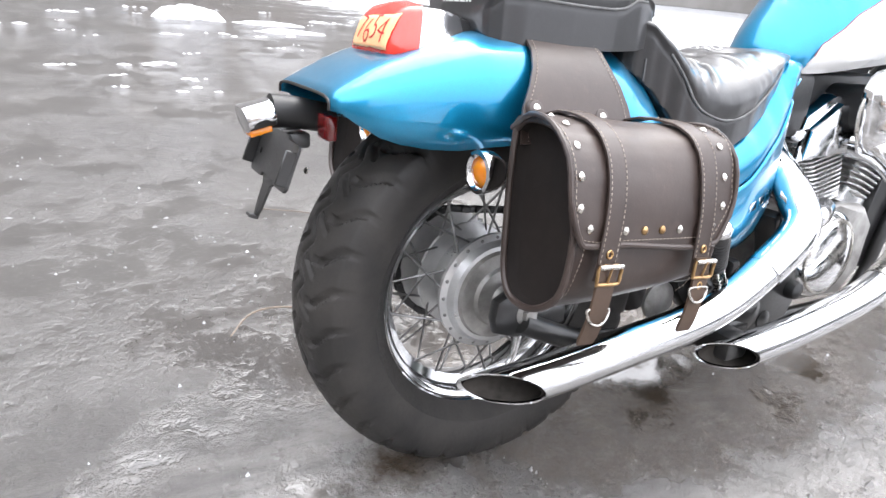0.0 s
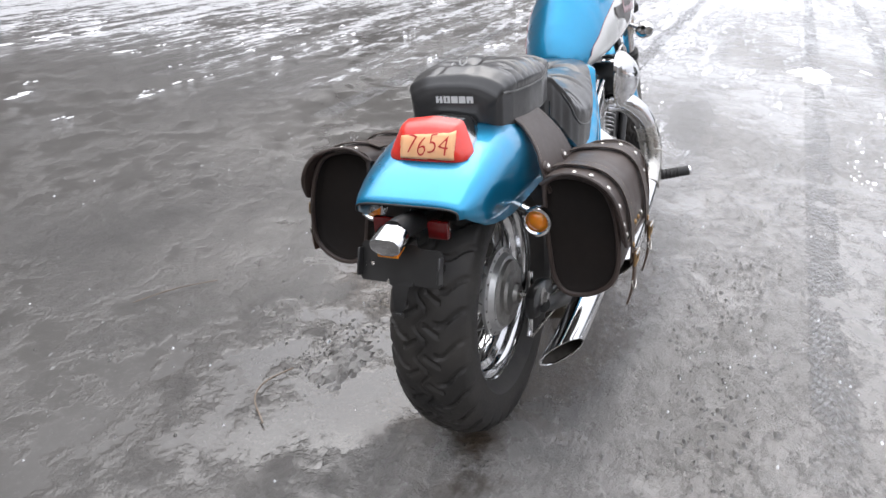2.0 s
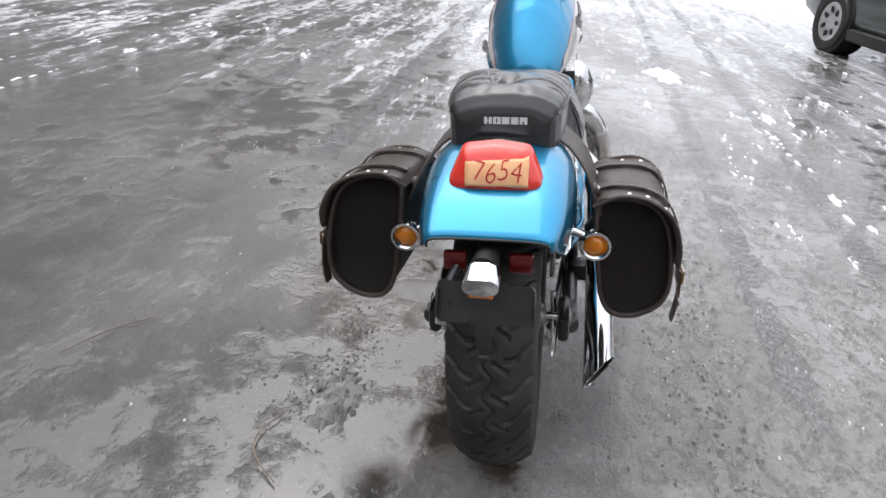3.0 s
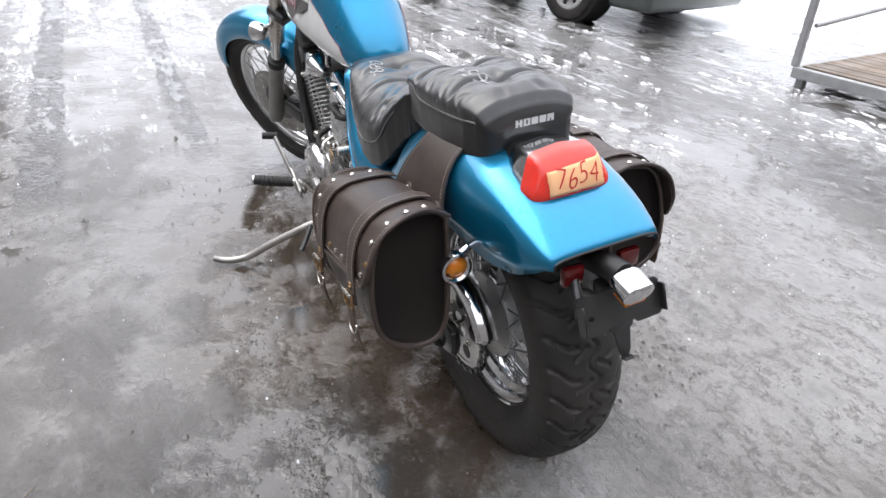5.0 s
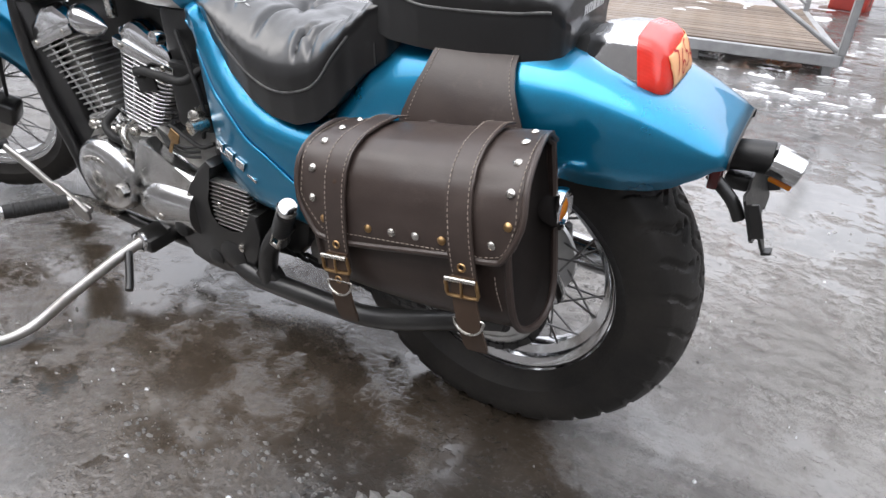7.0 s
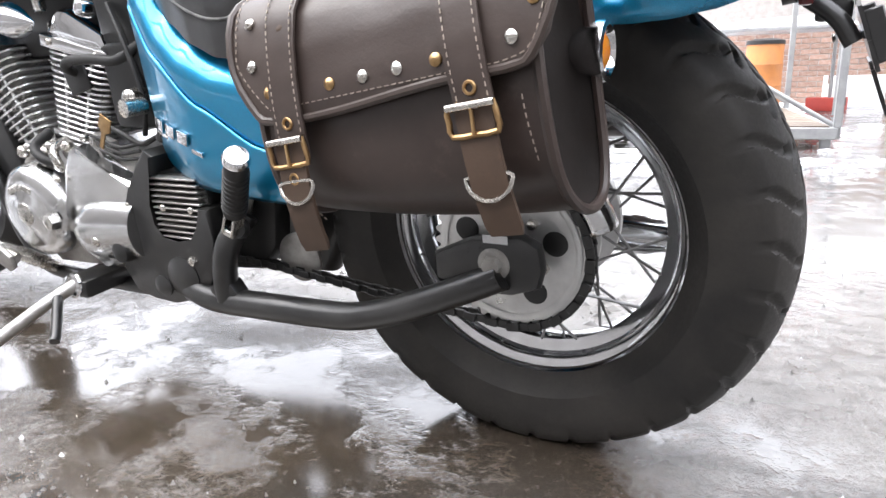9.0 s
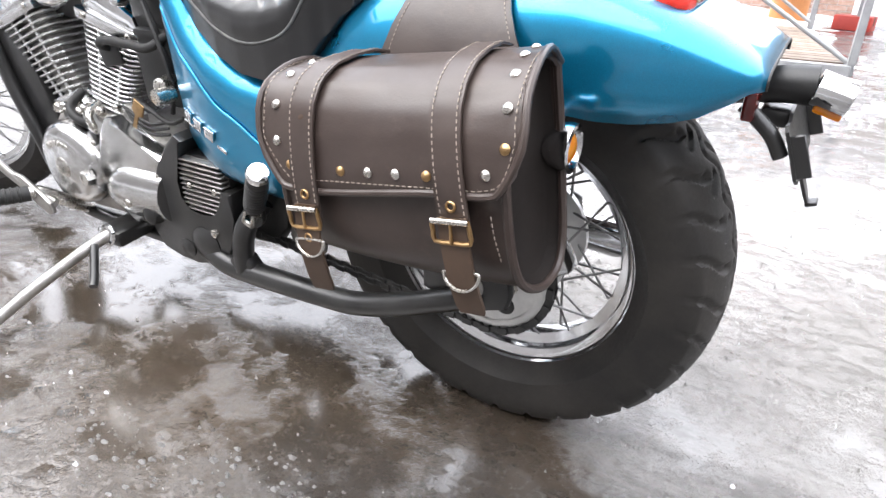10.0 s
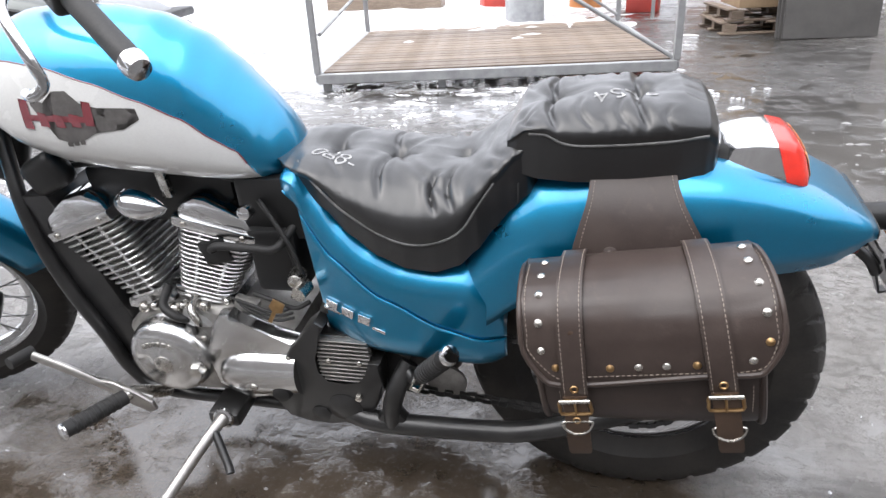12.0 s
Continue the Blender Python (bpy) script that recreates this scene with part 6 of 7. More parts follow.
# exhaust pipes with slash-cut ends
SOOT = surface("soot", (0.02, 0.018, 0.016), (0.05, 0.045, 0.04), (0.8, 0.95), 0.0, 30, 200, 0.2, spec=0.1)


def slash_pipe(pts, r, cut, name, label):
    bm = tube(pts, r, 28, 8)
    p, nrm = Vector(pts[-1]), Vector(cut).normalized()
    bmesh.ops.bisect_plane(bm, geom=bm.verts[:] + bm.edges[:] + bm.faces[:], plane_co=p - (Vector(pts[-1]) - Vector(pts[-2])).normalized() * 0.072, plane_no=nrm, clear_outer=True)
    bmesh.ops.solidify(bm, geom=bm.faces[:], thickness=0.0025)
    o = part(name, bm, CHROME, motorcycle, label)
    bore = tube(pts[-4:], r - 0.0035, 24, 6)
    bmesh.ops.bisect_plane(bore, geom=bore.verts[:] + bore.edges[:] + bore.faces[:], plane_co=p - (Vector(pts[-1]) - Vector(pts[-2])).normalized() * 0.0745, plane_no=nrm, clear_outer=True)
    part("sooty_bore", bore, SOOT, o, "black sooty pipe mouth")
    return o


upper_pipe = slash_pipe([(0.67, -0.05, 0.55), (0.634, -0.109, 0.516), (0.614, -0.165, 0.477), (0.598, -0.203, 0.438), (0.555, -0.221, 0.402), (0.467, -0.224, 0.345), (0.385, -0.223, 0.302), (0.29, -0.222, 0.277), (0.144, -0.22, 0.258), (0.026, -0.218, 0.244), (-0.06, -0.216, 0.237), (-0.16, -0.214, 0.231)], 0.0315, (-0.45, -0.8, -0.36), "upper_exhaust", "chrome exhaust with slash-cut end")
lower_pipe = slash_pipe([(0.88, -0.11, 0.56), (0.90, -0.165, 0.548), (0.945, -0.212, 0.486), (0.966, -0.233, 0.395), (0.945, -0.24, 0.322), (0.87, -0.243, 0.277), (0.775, -0.243, 0.247), (0.628, -0.243, 0.222), (0.52, -0.243, 0.21), (0.43, -0.243, 0.205), (0.33, -0.243, 0.20)], 0.0305, (-0.45, -0.8, -0.36), "lower_exhaust", "chrome front exhaust with slash-cut end")
# black discs closing the bores, added for the darkness deep inside
part("soot_plug", moved(lathe([(0.0, 0.0), (0.0285, 0.0)], 24, axis="x"), pose(0.01, -0.218, 0.243)), BLACK_PLASTIC, upper_pipe)
part("soot_plug", moved(lathe([(0.0, 0.0), (0.0275, 0.0)], 24, axis="x"), pose(0.50, -0.243, 0.208)), BLACK_PLASTIC, lower_pipe)
part("heat_shield", tube([(0.628, -0.12, 0.509), (0.614, -0.166, 0.477), (0.598, -0.204, 0.438), (0.556, -0.222, 0.402), (0.48, -0.225, 0.352)], 0.036, 20), CHROME, upper_pipe)
part("pipe_bridge", tube([(0.60, -0.20, 0.432), (0.66, -0.195, 0.435), (0.72, -0.17, 0.44)], 0.025, 16), CHROME, upper_pipe)
part("heat_shield", tube([(0.952, -0.217, 0.468), (0.967, -0.234, 0.395), (0.948, -0.241, 0.324), (0.88, -0.244, 0.281)], 0.036, 20), DULL_CHROME, lower_pipe)
for p in ((0.966, -0.236, 0.375), (0.915, -0.242, 0.297)):
    part("shield_clamp", ring_at(p, (0.45, 0.0, 0.9), 0.034, 0.0045, 24, 6), STEEL, lower_pipe)
part("exhaust_hanger", rbox(0.40, 0.46, -0.245, -0.14, 0.19, 0.24, 0.008), BLACK_METAL, motorcycle)

# chrome air cleaner on the far side
_ac = []
for i in range(10):
    t = i / 9
    k = math.cos(t * math.pi / 2) ** 0.5 if i < 9 else 0.2
    ring = []
    for j in range(32):
        th = math.tau * j / 32
        c, s = math.cos(th), math.sin(th)
        rr = 0.092 * (1 + 0.28 * math.cos(3 * th - 0.5) * 0.55)
        ring.append(Vector((0.92 + rr * 1.12 * c * max(k, 0.25), -0.135 - 0.06 * t, 0.626 + rr * 0.98 * s * max(k, 0.25))))
    _ac.append(ring)
ac = part("air_cleaner", loft(_ac), CHROME, motorcycle, "chrome air cleaner cover", 50)
part("air_cleaner_seam", ring_at((0.92, -0.14, 0.626), (0, 1, 0), 0.098, 0.004, 40, 6), DULL_CHROME, ac)
part("air_duct", tube([(0.87, -0.02, 0.63), (0.87, -0.14, 0.635)], 0.05, 20, 1), BLACK_PLASTIC, motorcycle)


# ---- saddlebags over the rear mudguard ----
BAG_OUT = [(0.190, 0.086), (0.206, 0.101), (0.236, 0.107), (0.268, 0.104), (0.297, 0.094), (0.320, 0.073), (0.335, 0.038), (0.343, 0.0), (0.347, -0.04), (0.345, -0.085), (0.331, -0.116), (0.300, -0.139), (0.265, -0.148), (0.232, -0.141), (0.212, -0.11), (0.203, -0.06), (0.193, 0.02)]


def bag_point(t):
    """A point (y, w) of the flap's section, t metres along it from the back seam over the top and down the front."""
    pts = [(0.186, 0.084), (0.197, 0.1), (0.22, 0.107), (0.255, 0.108), (0.285, 0.104), (0.31, 0.093), (0.329, 0.075), (0.341, 0.052), (0.349, 0.025), (0.353, 0.0), (0.355, -0.03), (0.356, -0.06), (0.355, -0.09), (0.352, -0.12), (0.347, -0.15), (0.34, -0.19)]
    acc = 0.0
    for a, b in zip(pts, pts[1:]):
        d = math.hypot(b[0] - a[0], b[1] - a[1])
        if acc + d >= t:
            k = (t - acc) / d
            n = Vector((b[1] - a[1], -(b[0] - a[0]))).normalized()
            return a[0] + (b[0] - a[0]) * k, a[1] + (b[1] - a[1]) * k, -n
        acc += d
    return pts[-1][0], pts[-1][1], Vector((1, 0))


FLAP_T = 0.249  # length of the flap's section down to its hem


def bag_outward(t):
    y, w, n = bag_point(t)
    y2, w2, _ = bag_point(t + 0.004)
    y1, w1, _ = bag_point(max(0.0, t - 0.004))
    return Vector((0, -(w2 - w1), y2 - y1)).normalized()


def saddlebag(s):
    side = "left" if s > 0 else "right"
    bag = thing("saddlebag", "dark brown studded leather saddlebag with two buckled straps", "saddlebag", BIKE @ (pose(0.008, 0, 0.553, 0, 9.0, 0) if s > 0 else pose(0.033, 0.0, 0.526, 0, 4.0, 0) @ Matrix.Diagonal((0.89, 0.965, 1, 1))), "pair of saddlebags")

    FT = FLAP_T + (0.0 if s > 0 else 0.026)

    def P(u, t, lift=0.0):
        y, w, _ = bag_point(t)
        n = bag_outward(t)
        fore = max(0.0, u / 0.16) * math.exp(-((t - 0.135) / 0.05) ** 2)  # the fore end keeps a squarer shoulder
        y, w = y + 0.009 * fore, w + 0.009 * fore
        if u < -0.143:  # the flap is cut back towards its seam
            u = -0.143 + (u + 0.143) * min(1.0, t / 0.13)
        return Vector((u, s * (y + n.y * lift), w + n.z * lift))

    def N(t):
        n = bag_outward(t)
        return Vector((0, s * n.y, n.z))

    # body: a soft D-section that narrows a little to both ends
    outline = smooth_path([Vector((0, y, w if (w > 0 or s > 0) else w * 0.98)) for y, w in BAG_OUT] + [Vector((0, *BAG_OUT[0]))], 4)[:-1]
    rings = []
    for i in range(25):
        k = i / 24
        u = -0.14 + 0.293 * k
        e = abs(2 * k - 1)
        sc = 1.0 - 0.025 * e ** 4
        sag = 0.004 * math.sin(math.pi * k)
        rise = 1.0 - 0.19 * k  # the bottom climbs towards the fore end
        rings.append([Vector((u, s * (0.275 + (q.y - 0.275) * sc + 0.003 * noise.noise(Vector((u * 9, q.y * 9, q.z * 9 + s)))), q.z * sc * (rise if q.z < 0 else 1.0) - (sag if q.z < -0.05 else 0.0))) for q in outline])
    body = part("bag_body", loft(rings, caps=False), LEATHER, bag)
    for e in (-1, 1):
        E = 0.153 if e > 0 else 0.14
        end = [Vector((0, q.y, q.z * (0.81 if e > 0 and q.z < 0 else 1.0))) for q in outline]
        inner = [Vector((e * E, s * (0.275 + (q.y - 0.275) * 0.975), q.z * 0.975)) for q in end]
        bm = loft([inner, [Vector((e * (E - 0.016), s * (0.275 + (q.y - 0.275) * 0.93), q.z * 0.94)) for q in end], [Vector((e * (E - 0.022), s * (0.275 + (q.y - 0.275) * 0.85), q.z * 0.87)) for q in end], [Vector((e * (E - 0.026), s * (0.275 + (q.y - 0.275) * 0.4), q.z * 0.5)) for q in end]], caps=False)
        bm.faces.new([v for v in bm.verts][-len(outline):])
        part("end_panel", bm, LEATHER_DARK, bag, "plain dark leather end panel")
        part("end_piping", tube([Vector((e * (E + 0.0015), s * (0.275 + (q.y - 0.275) * 0.985), q.z * 0.985)) for q in end[::2]], 0.0052, 8, 2, closed=True), LEATHER, bag)
    # flap with rounded lower corners
    U0, U1, rc = -0.166, 0.168, 0.05
    rows = []
    for i in range(45):
        u = U0 + (U1 - U0) * i / 44
        over = max(0.0, max(U0 + rc - u, u - (U1 - rc)))
        tm = FT - (rc - math.sqrt(max(0.0, rc * rc - over * over)))
        tm += 0.004 * math.sin(u * 19)
        rows.append([P(u, tm * j / 30, 0.004 + 0.0015 * noise.noise(Vector((u * 14, j * 0.3, 3 + s)))) for j in range(31)])
    flap = part("flap", thick_sheet(rows, -0.0045 * s), LEATHER, bag, "thick leather flap set with metal studs", 50)
    hem = [r[-1] for r in rows]
    edge = [P(U0, FT * 0.80 * k / 8, 0.004) for k in range(9)] + hem[2:-2] + [P(U1, FT * 0.80 * (8 - k) / 8, 0.004) for k in range(9)]
    part("flap_hem", tube([q + N(0.25) * 0.001 for q in edge[::2]], 0.0042, 8, 3), LEATHER, flap)

    def stitches(path, step=0.0075, name="stitching"):
        pts = smooth_path(path, 6)
        out, acc = [], 0.0
        bms = []
        for a, b in zip(pts, pts[1:]):
            d = (b - a).length
            if d < 1e-6:
                continue
            t = 0.0
            while acc + (d - t) >= step:
                t += step - acc
                acc = 0.0
                p = a + (b - a) * (t / d)
                dr = (b - a).normalized() * step * 0.28
                bms.append((p - dr, p + dr))
            acc += d - t
        if not bms:
            return
        bm = bmesh.new()
        for a, b in bms:
            dr = (b - a).normalized()
            sd = dr.orthogonal().normalized() * 0.0007
            up = dr.cross(sd).normalized() * 0.0007
            lo = [bm.verts.new(a + q) for q in (sd, up, -sd, -up)]
            hi = [bm.verts.new(b + q) for q in (sd, up, -sd, -up)]
            for j in range(4):
                bm.faces.new((lo[j], lo[(j + 1) % 4], hi[(j + 1) % 4], hi[j]))
            bm.faces.new(lo[::-1])
            bm.faces.new(hi)
        part(name, bm, THREAD, flap)

    inset = []
    for i in range(3, 42, 3):
        u = U0 + (U1 - U0) * i / 44
        u = max(U0 + 0.009, min(U1 - 0.009, u))
        over = max(0.0, max(U0 + rc - u, u - (U1 - rc)))
        inset.append(P(u, FT - 0.009 - (rc - math.sqrt(max(0.0, rc * rc - over * over))), 0.0052))
    stitches([P(U0 + 0.008, FT * k / 10, 0.0055) for k in range(2, 9)] + inset + [P(U1 - 0.008, FT * k / 10, 0.0055) for k in range(8, 1, -1)])
    # studs along the border
    spots = [(u, FT - 0.021) for u in (0.053, 0.0155, -0.021, -0.0595)]
    spots += [(0.127, FT - 0.025), (0.144, FT - 0.051), (0.143, FT - 0.088), (0.141, FT - 0.128), (0.14, FT - 0.164), (0.138, FT - 0.2)]
    spots += [(-0.128, FT - 0.025), (-0.149, FT - 0.05), (-0.148, FT - 0.087), (-0.144, FT - 0.126), (-0.137, FT - 0.166), (-0.134, FT - 0.2)]
    gold = (0, 3, 4, 11) if s > 0 else (1, 2)
    for k, (u, t) in enumerate(spots):
        part("stud", disc_at(P(u, t, 0.0045), N(t), 0.0058, 0.0042, 14, 0.6), BRASS if k in gold else STEEL, flap, "tarnished brass stud" if k in gold else "")
    # straps, buckles and rings
    for u0 in (0.1, -0.083):
        w = 0.018
        lean = -0.02 if u0 < 0 else 0.014
        def SP(du, t, lift):
            return P(u0 + du + lean * (t / 0.3 - 0.5), t, lift)
        ts = [0.02 + (FT + 0.02) * k / 34 for k in range(35)]
        t_buckle, t_ring, t_end = (FT + 0.032, FT + 0.06, FT + 0.128) if u0 > 0 else (FT + 0.03, FT + 0.076, FT + 0.126)
        strap = part("strap", thick_sheet([[SP(-w + 2 * w * j / 6, t, 0.0085) for j in range(7)] for t in ts], -0.0028 * s), LEATHER, bag, "leather closing strap with pale stitching")
        for d in (-1, 1):
            stitches([SP(d * (w - 0.004), t, 0.0117) for t in ts[::3]], 0.007, "strap_stitching")
        part("strap_keeper", disc_at(SP(0, FT - 0.078, 0.0095), N(FT - 0.078), 0.0068, 0.0018, 16, 0.3), LEATHER_WORN, strap)
        tb = [FT + 0.018 + (t_end - FT - 0.018) * k / 12 for k in range(13)]
        billet = part("billet", thick_sheet([[SP((-1 + 2 * j / 6) * w * (0.93 if t < t_end - 0.008 else 0.8), t, 0.011 + 0.006 * math.sin((t - FT - 0.018) * 22)) for j in range(7)] for t in tb], -0.0038 * s), LEATHER_WORN, strap, "rubbed tan strap end with brass eyelets")
        for t in (FT + 0.006, t_ring - 0.004):
            part("eyelet", ring_at(SP(0, t, 0.0185 if t > FT + 0.02 else 0.0125), N(t), 0.0048, 0.0016, 16, 6), BRASS, billet)
        tk = t_buckle
        c, n = SP(0, tk, 0.019), N(tk)
        ex, ez = Vector((1, 0, 0)), n.cross(Vector((1, 0, 0)))
        frame_pts = [c + ex * a * 0.0205 + ez * b * 0.0115 for a, b in ((-1, -1), (0, -1.05), (1, -1), (1.05, 0), (1, 1), (0, 1.05), (-1, 1), (-1.05, 0))]
        buckle = part("buckle", tube(frame_pts, 0.0026, 8, 2, closed=True), BRASS, strap, "worn brass roller buckle")
        part("buckle_pin", tube([c - ez * 0.0115, c + ez * 0.0125 + n * 0.003], 0.0018, 8, 1), BRASS, buckle)
        part("buckle_roller", tube([c - ex * 0.0215 + n * 0.001 + ez * 0.0115 * (-1 if ez.z < 0 else 1), c + ex * 0.0215 + n * 0.001 + ez * 0.0115 * (-1 if ez.z < 0 else 1)], 0.0034, 10, 1), STEEL, buckle)
        tr_ = t_ring
        c = SP(0, tr_, 0.0185)
        dn = Vector((0, 0, -1))
        part("d_ring", tube([c + ex * 0.021 * math.cos(a) + (dn * 0.019 * math.sin(a)) + N(tr_) * (0.004 * math.sin(a)) for a in [k * math.pi / 8 for k in range(9)]] + [c - ex * 0.012 + dn * -0.002, c + ex * 0.012 + dn * -0.002], 0.0019, 8, 3, closed=True), STEEL, strap, "thin steel ring")
    # seam stitching on the lower corners
    for u in (-0.128, 0.128):
        pts = [Vector((u, s * (y + 0.003), w)) for y, w in ((0.352, -0.02), (0.350, -0.05), (0.337, -0.095), (0.32, -0.118))]
        stitches(pts, 0.0075, "corner_stitching")
    return bag


saddlebag(1)
saddlebag(-1)

# the leather yoke that carries both bags
yoke = thing("saddlebag_yoke", "dark brown leather yoke draped over the rear mudguard", "strap", BIKE)
_ys = [(0.192, 0.60, -0.083, 0.128), (0.183, 0.625, -0.08, 0.126), (0.173, 0.648, -0.072, 0.122), (0.160, 0.675, -0.055, 0.114), (0.143, 0.698, -0.04, 0.106), (0.123, 0.719, -0.03, 0.102), (0.10, 0.735, -0.026, 0.1), (0.07, 0.747, -0.025, 0.1), (0.035, 0.753, -0.025, 0.1), (0.0, 0.7545, -0.025, 0.1)]
_ys = _ys + [(-y, z, a, b) for y, z, a, b in reversed(_ys[:-1])]
_rows = [[Vector((a + (b - a) * j / 16, y, z)) for j in range(17)] for y, z, a, b in _ys]
part("yoke_leather", thick_sheet(_rows, 0.004), LEATHER, yoke)
for s in (1, -1):
    for x, z in ((0.067, 0.633), (-0.056, 0.646)):
        rv = part("yoke_rivet", disc_at((x, s * 0.181, z), (0, s, 0.4), 0.0135, 0.006, 22, 0.3), LEATHER, yoke, "leather-capped rivet")
        part("rivet_head", disc_at((x, s * 0.1855, z + 0.002), (0, s, 0.4), 0.0062, 0.004, 14, 0.5), STEEL, rv)
    # pale stitching along both edges
    for k in (0.055, 0.945):
        path = smooth_path([Vector((a + (b - a) * k, s * (abs(y) + 0.0025), z + 0.0035)) for y, z, a, b in _ys[:8]], 10)
        bm = bmesh.new()
        for p, q in zip(path[::2], path[1::2]):
            d = q - p
            sd, up = d.orthogonal().normalized() * 0.0007, d.cross(d.orthogonal()).normalized() * 0.0007
            lo, hi = [bm.verts.new(p + o) for o in (sd, up, -sd, -up)], [bm.verts.new(q + o) for o in (sd, up, -sd, -up)]
            for j in range(4):
                bm.faces.new((lo[j], lo[(j + 1) % 4], hi[(j + 1) % 4], hi[j]))
        part("yoke_stitching", bm, THREAD, yoke)


# ---- the yard ----
def spaced(lo, hi, fine, core0, core1):
    """Grid lines: evenly fine inside the core, widening outside it."""
    out = [core0 + (core1 - core0) * i / round((core1 - core0) / fine) for i in range(round((core1 - core0) / fine) + 1)]
    step, v = fine, core1
    while v < hi:
        step *= 1.16
        v += step
        out.append(min(v, hi))
    step, v = fine, core0
    while v > lo:
        step *= 1.16
        v -= step
        out.insert(0, max(v, lo))
    return out


def ground_mesh():
    xs, ys = spaced(-400, 400, 0.035, -2.2, 4.2), spaced(-400, 400, 0.035, -3.2, 3.2)
    me = bpy.data.meshes.new("ground")
    verts = []
    for y in ys:
        for x in xs:
            d = math.hypot(x, y)
            z = 0.006 * noise.noise(Vector((x * 0.9, y * 0.9, 0))) + 0.0016 * noise.noise(Vector((x * 3.1, y * 3.1, 4))) + 0.001 * noise.noise(Vector((x * 9, y * 9, 7)))
            z += 0.0035 * abs(noise.noise(Vector((x * 22, y * 22, 2)))) * max(0.0, noise.noise(Vector((x * 1.1, y * 1.7, 9))) + 0.25)
            z = z * min(1.0, 0.25 + d * 0.4) - 0.004
            if d > 30:
                z = -0.004
            verts.append((x, y, z))
    nx = len(xs)
    faces = [(j * nx + i, j * nx + i + 1, (j + 1) * nx + i + 1, (j + 1) * nx + i) for j in range(len(ys) - 1) for i in range(nx - 1)]
    me.from_pydata(verts, [], faces)
    me.materials.append(GROUND)
    me.polygons.foreach_set("use_smooth", [True] * len(me.polygons))
    return me


ground = tagged(new("ground", ground_mesh()), "wet muddy asphalt yard with puddles and slush", "ground", kind="structure")


def blob(bm, c, rx, ry, h, seed, n=12, m=4):
    """A flat, uneven lump lying on the ground."""
    rings = []
    for k in range(m + 1):
        t = k / m
        ring = []
        for i in range(n):
            a = i * math.tau / n
            j = 1 + 0.75 * noise.noise(Vector((math.cos(a) * 1.4 + seed, math.sin(a) * 1.4, seed * 0.7))) + 0.6 * noise.noise(Vector((math.cos(a) * 4 + seed, math.sin(a) * 4, seed * 1.3)))
            r = j * (1 - t ** 1.8) ** 0.5 if k < m else 0.0
            z = h * t * (0.8 + 0.5 * noise.noise(Vector((math.cos(a) * 2 + seed, math.sin(a) * 2, t * 3))))
            ring.append(bm.verts.new((c[0] + rx * r * math.cos(a), c[1] + ry * r * math.sin(a), c[2] - 0.006 + z)) if k < m else None)
        rings.append(ring)
    top = bm.verts.new((c[0], c[1], c[2] + h * 0.95))
    for a, b in zip(rings[:-2], rings[1:-1]):
        for i in range(n):
            bm.faces.new((a[i], a[(i + 1) % n], b[(i + 1) % n], b[i]))
    last = rings[-2]
    for i in range(n):
        bm.faces.new((last[i], last[(i + 1) % n], top))


rng = random.Random(5)
bm = bmesh.new()
# loose slush: streaks north of the motorcycle, along the platform, ahead in the wheel tracks
for k in range(420):
    zone = k % 5
    if zone == 0:
        x, y = rng.uniform(-1.0, 4.5), rng.uniform(2.6, 6.2)
    elif zone == 1:
        x, y = rng.uniform(-0.8, 2.6), rng.uniform(-3.8, -3.0)
    elif zone == 2:
        x, y = rng.uniform(3.0, 8.0), rng.uniform(-4.0, 3.5)
    elif zone == 3:
        x, y = rng.gauss(0.4, 0.6), rng.uniform(-6.5, -3.6)
    else:
        x, y = rng.uniform(1.2, 4.5), rng.uniform(-3.0, -1.0)
    s_ = rng.uniform(0.008, 0.03)
    for q in range(rng.randint(2, 6)):
        sq = s_ * rng.uniform(0.4, 1.0)
        blob(bm, (x + rng.gauss(0, 2.6 * s_), y + rng.gauss(0, 0.9 * s_), 0.0), sq * rng.uniform(1.0, 3.2), sq * rng.uniform(0.5, 1.0), sq * rng.uniform(0.1, 0.3), k * 1.7 + q * 0.6, 14, 3)
for k in range(420):  # crumbs of slush trodden about the machine
    if k % 3 == 0:
        x, y = rng.uniform(0.1, 1.6), rng.uniform(-1.5, -0.42)
    else:
        a, r = rng.uniform(0, math.tau), rng.uniform(0.5, 2.6)
        x, y = 0.3 + r * math.cos(a), r * math.sin(a)
    s_ = 0.001 + 0.0045 * rng.random() ** 3
    blob(bm, (x, y, 0.0), s_ * rng.uniform(1.0, 2.4), s_, s_ * 0.6, k * 1.3, 7, 2)
tagged(part("slush_lumps", bm, SNOW, None), "scattered lumps of dirty white slush on the yard", "slush", kind="stuff")
for (x, y, rx, ry, h), lab in (((0.5, 5.35, 0.26, 0.14, 0.11), "thawing heap of white snow on wet ground"), ((1.15, 5.2, 0.2, 0.05, 0.03), "low ridge of white snow on wet ground"), ((1.2, 4.8, 0.2, 0.04, 0.03), "low ridge of white snow on wet ground"), ((4.6, -0.9, 0.24, 0.13, 0.025), "trodden patch of snow ahead of the motorcycle")):
    bm = bmesh.new()
    blob(bm, (x, y, 0), rx, ry, h, x * 3.1, 40, 10)
    tagged(part("snow_patch", bm, SNOW, None), lab, "snow", "snow patches")
bm = bmesh.new()
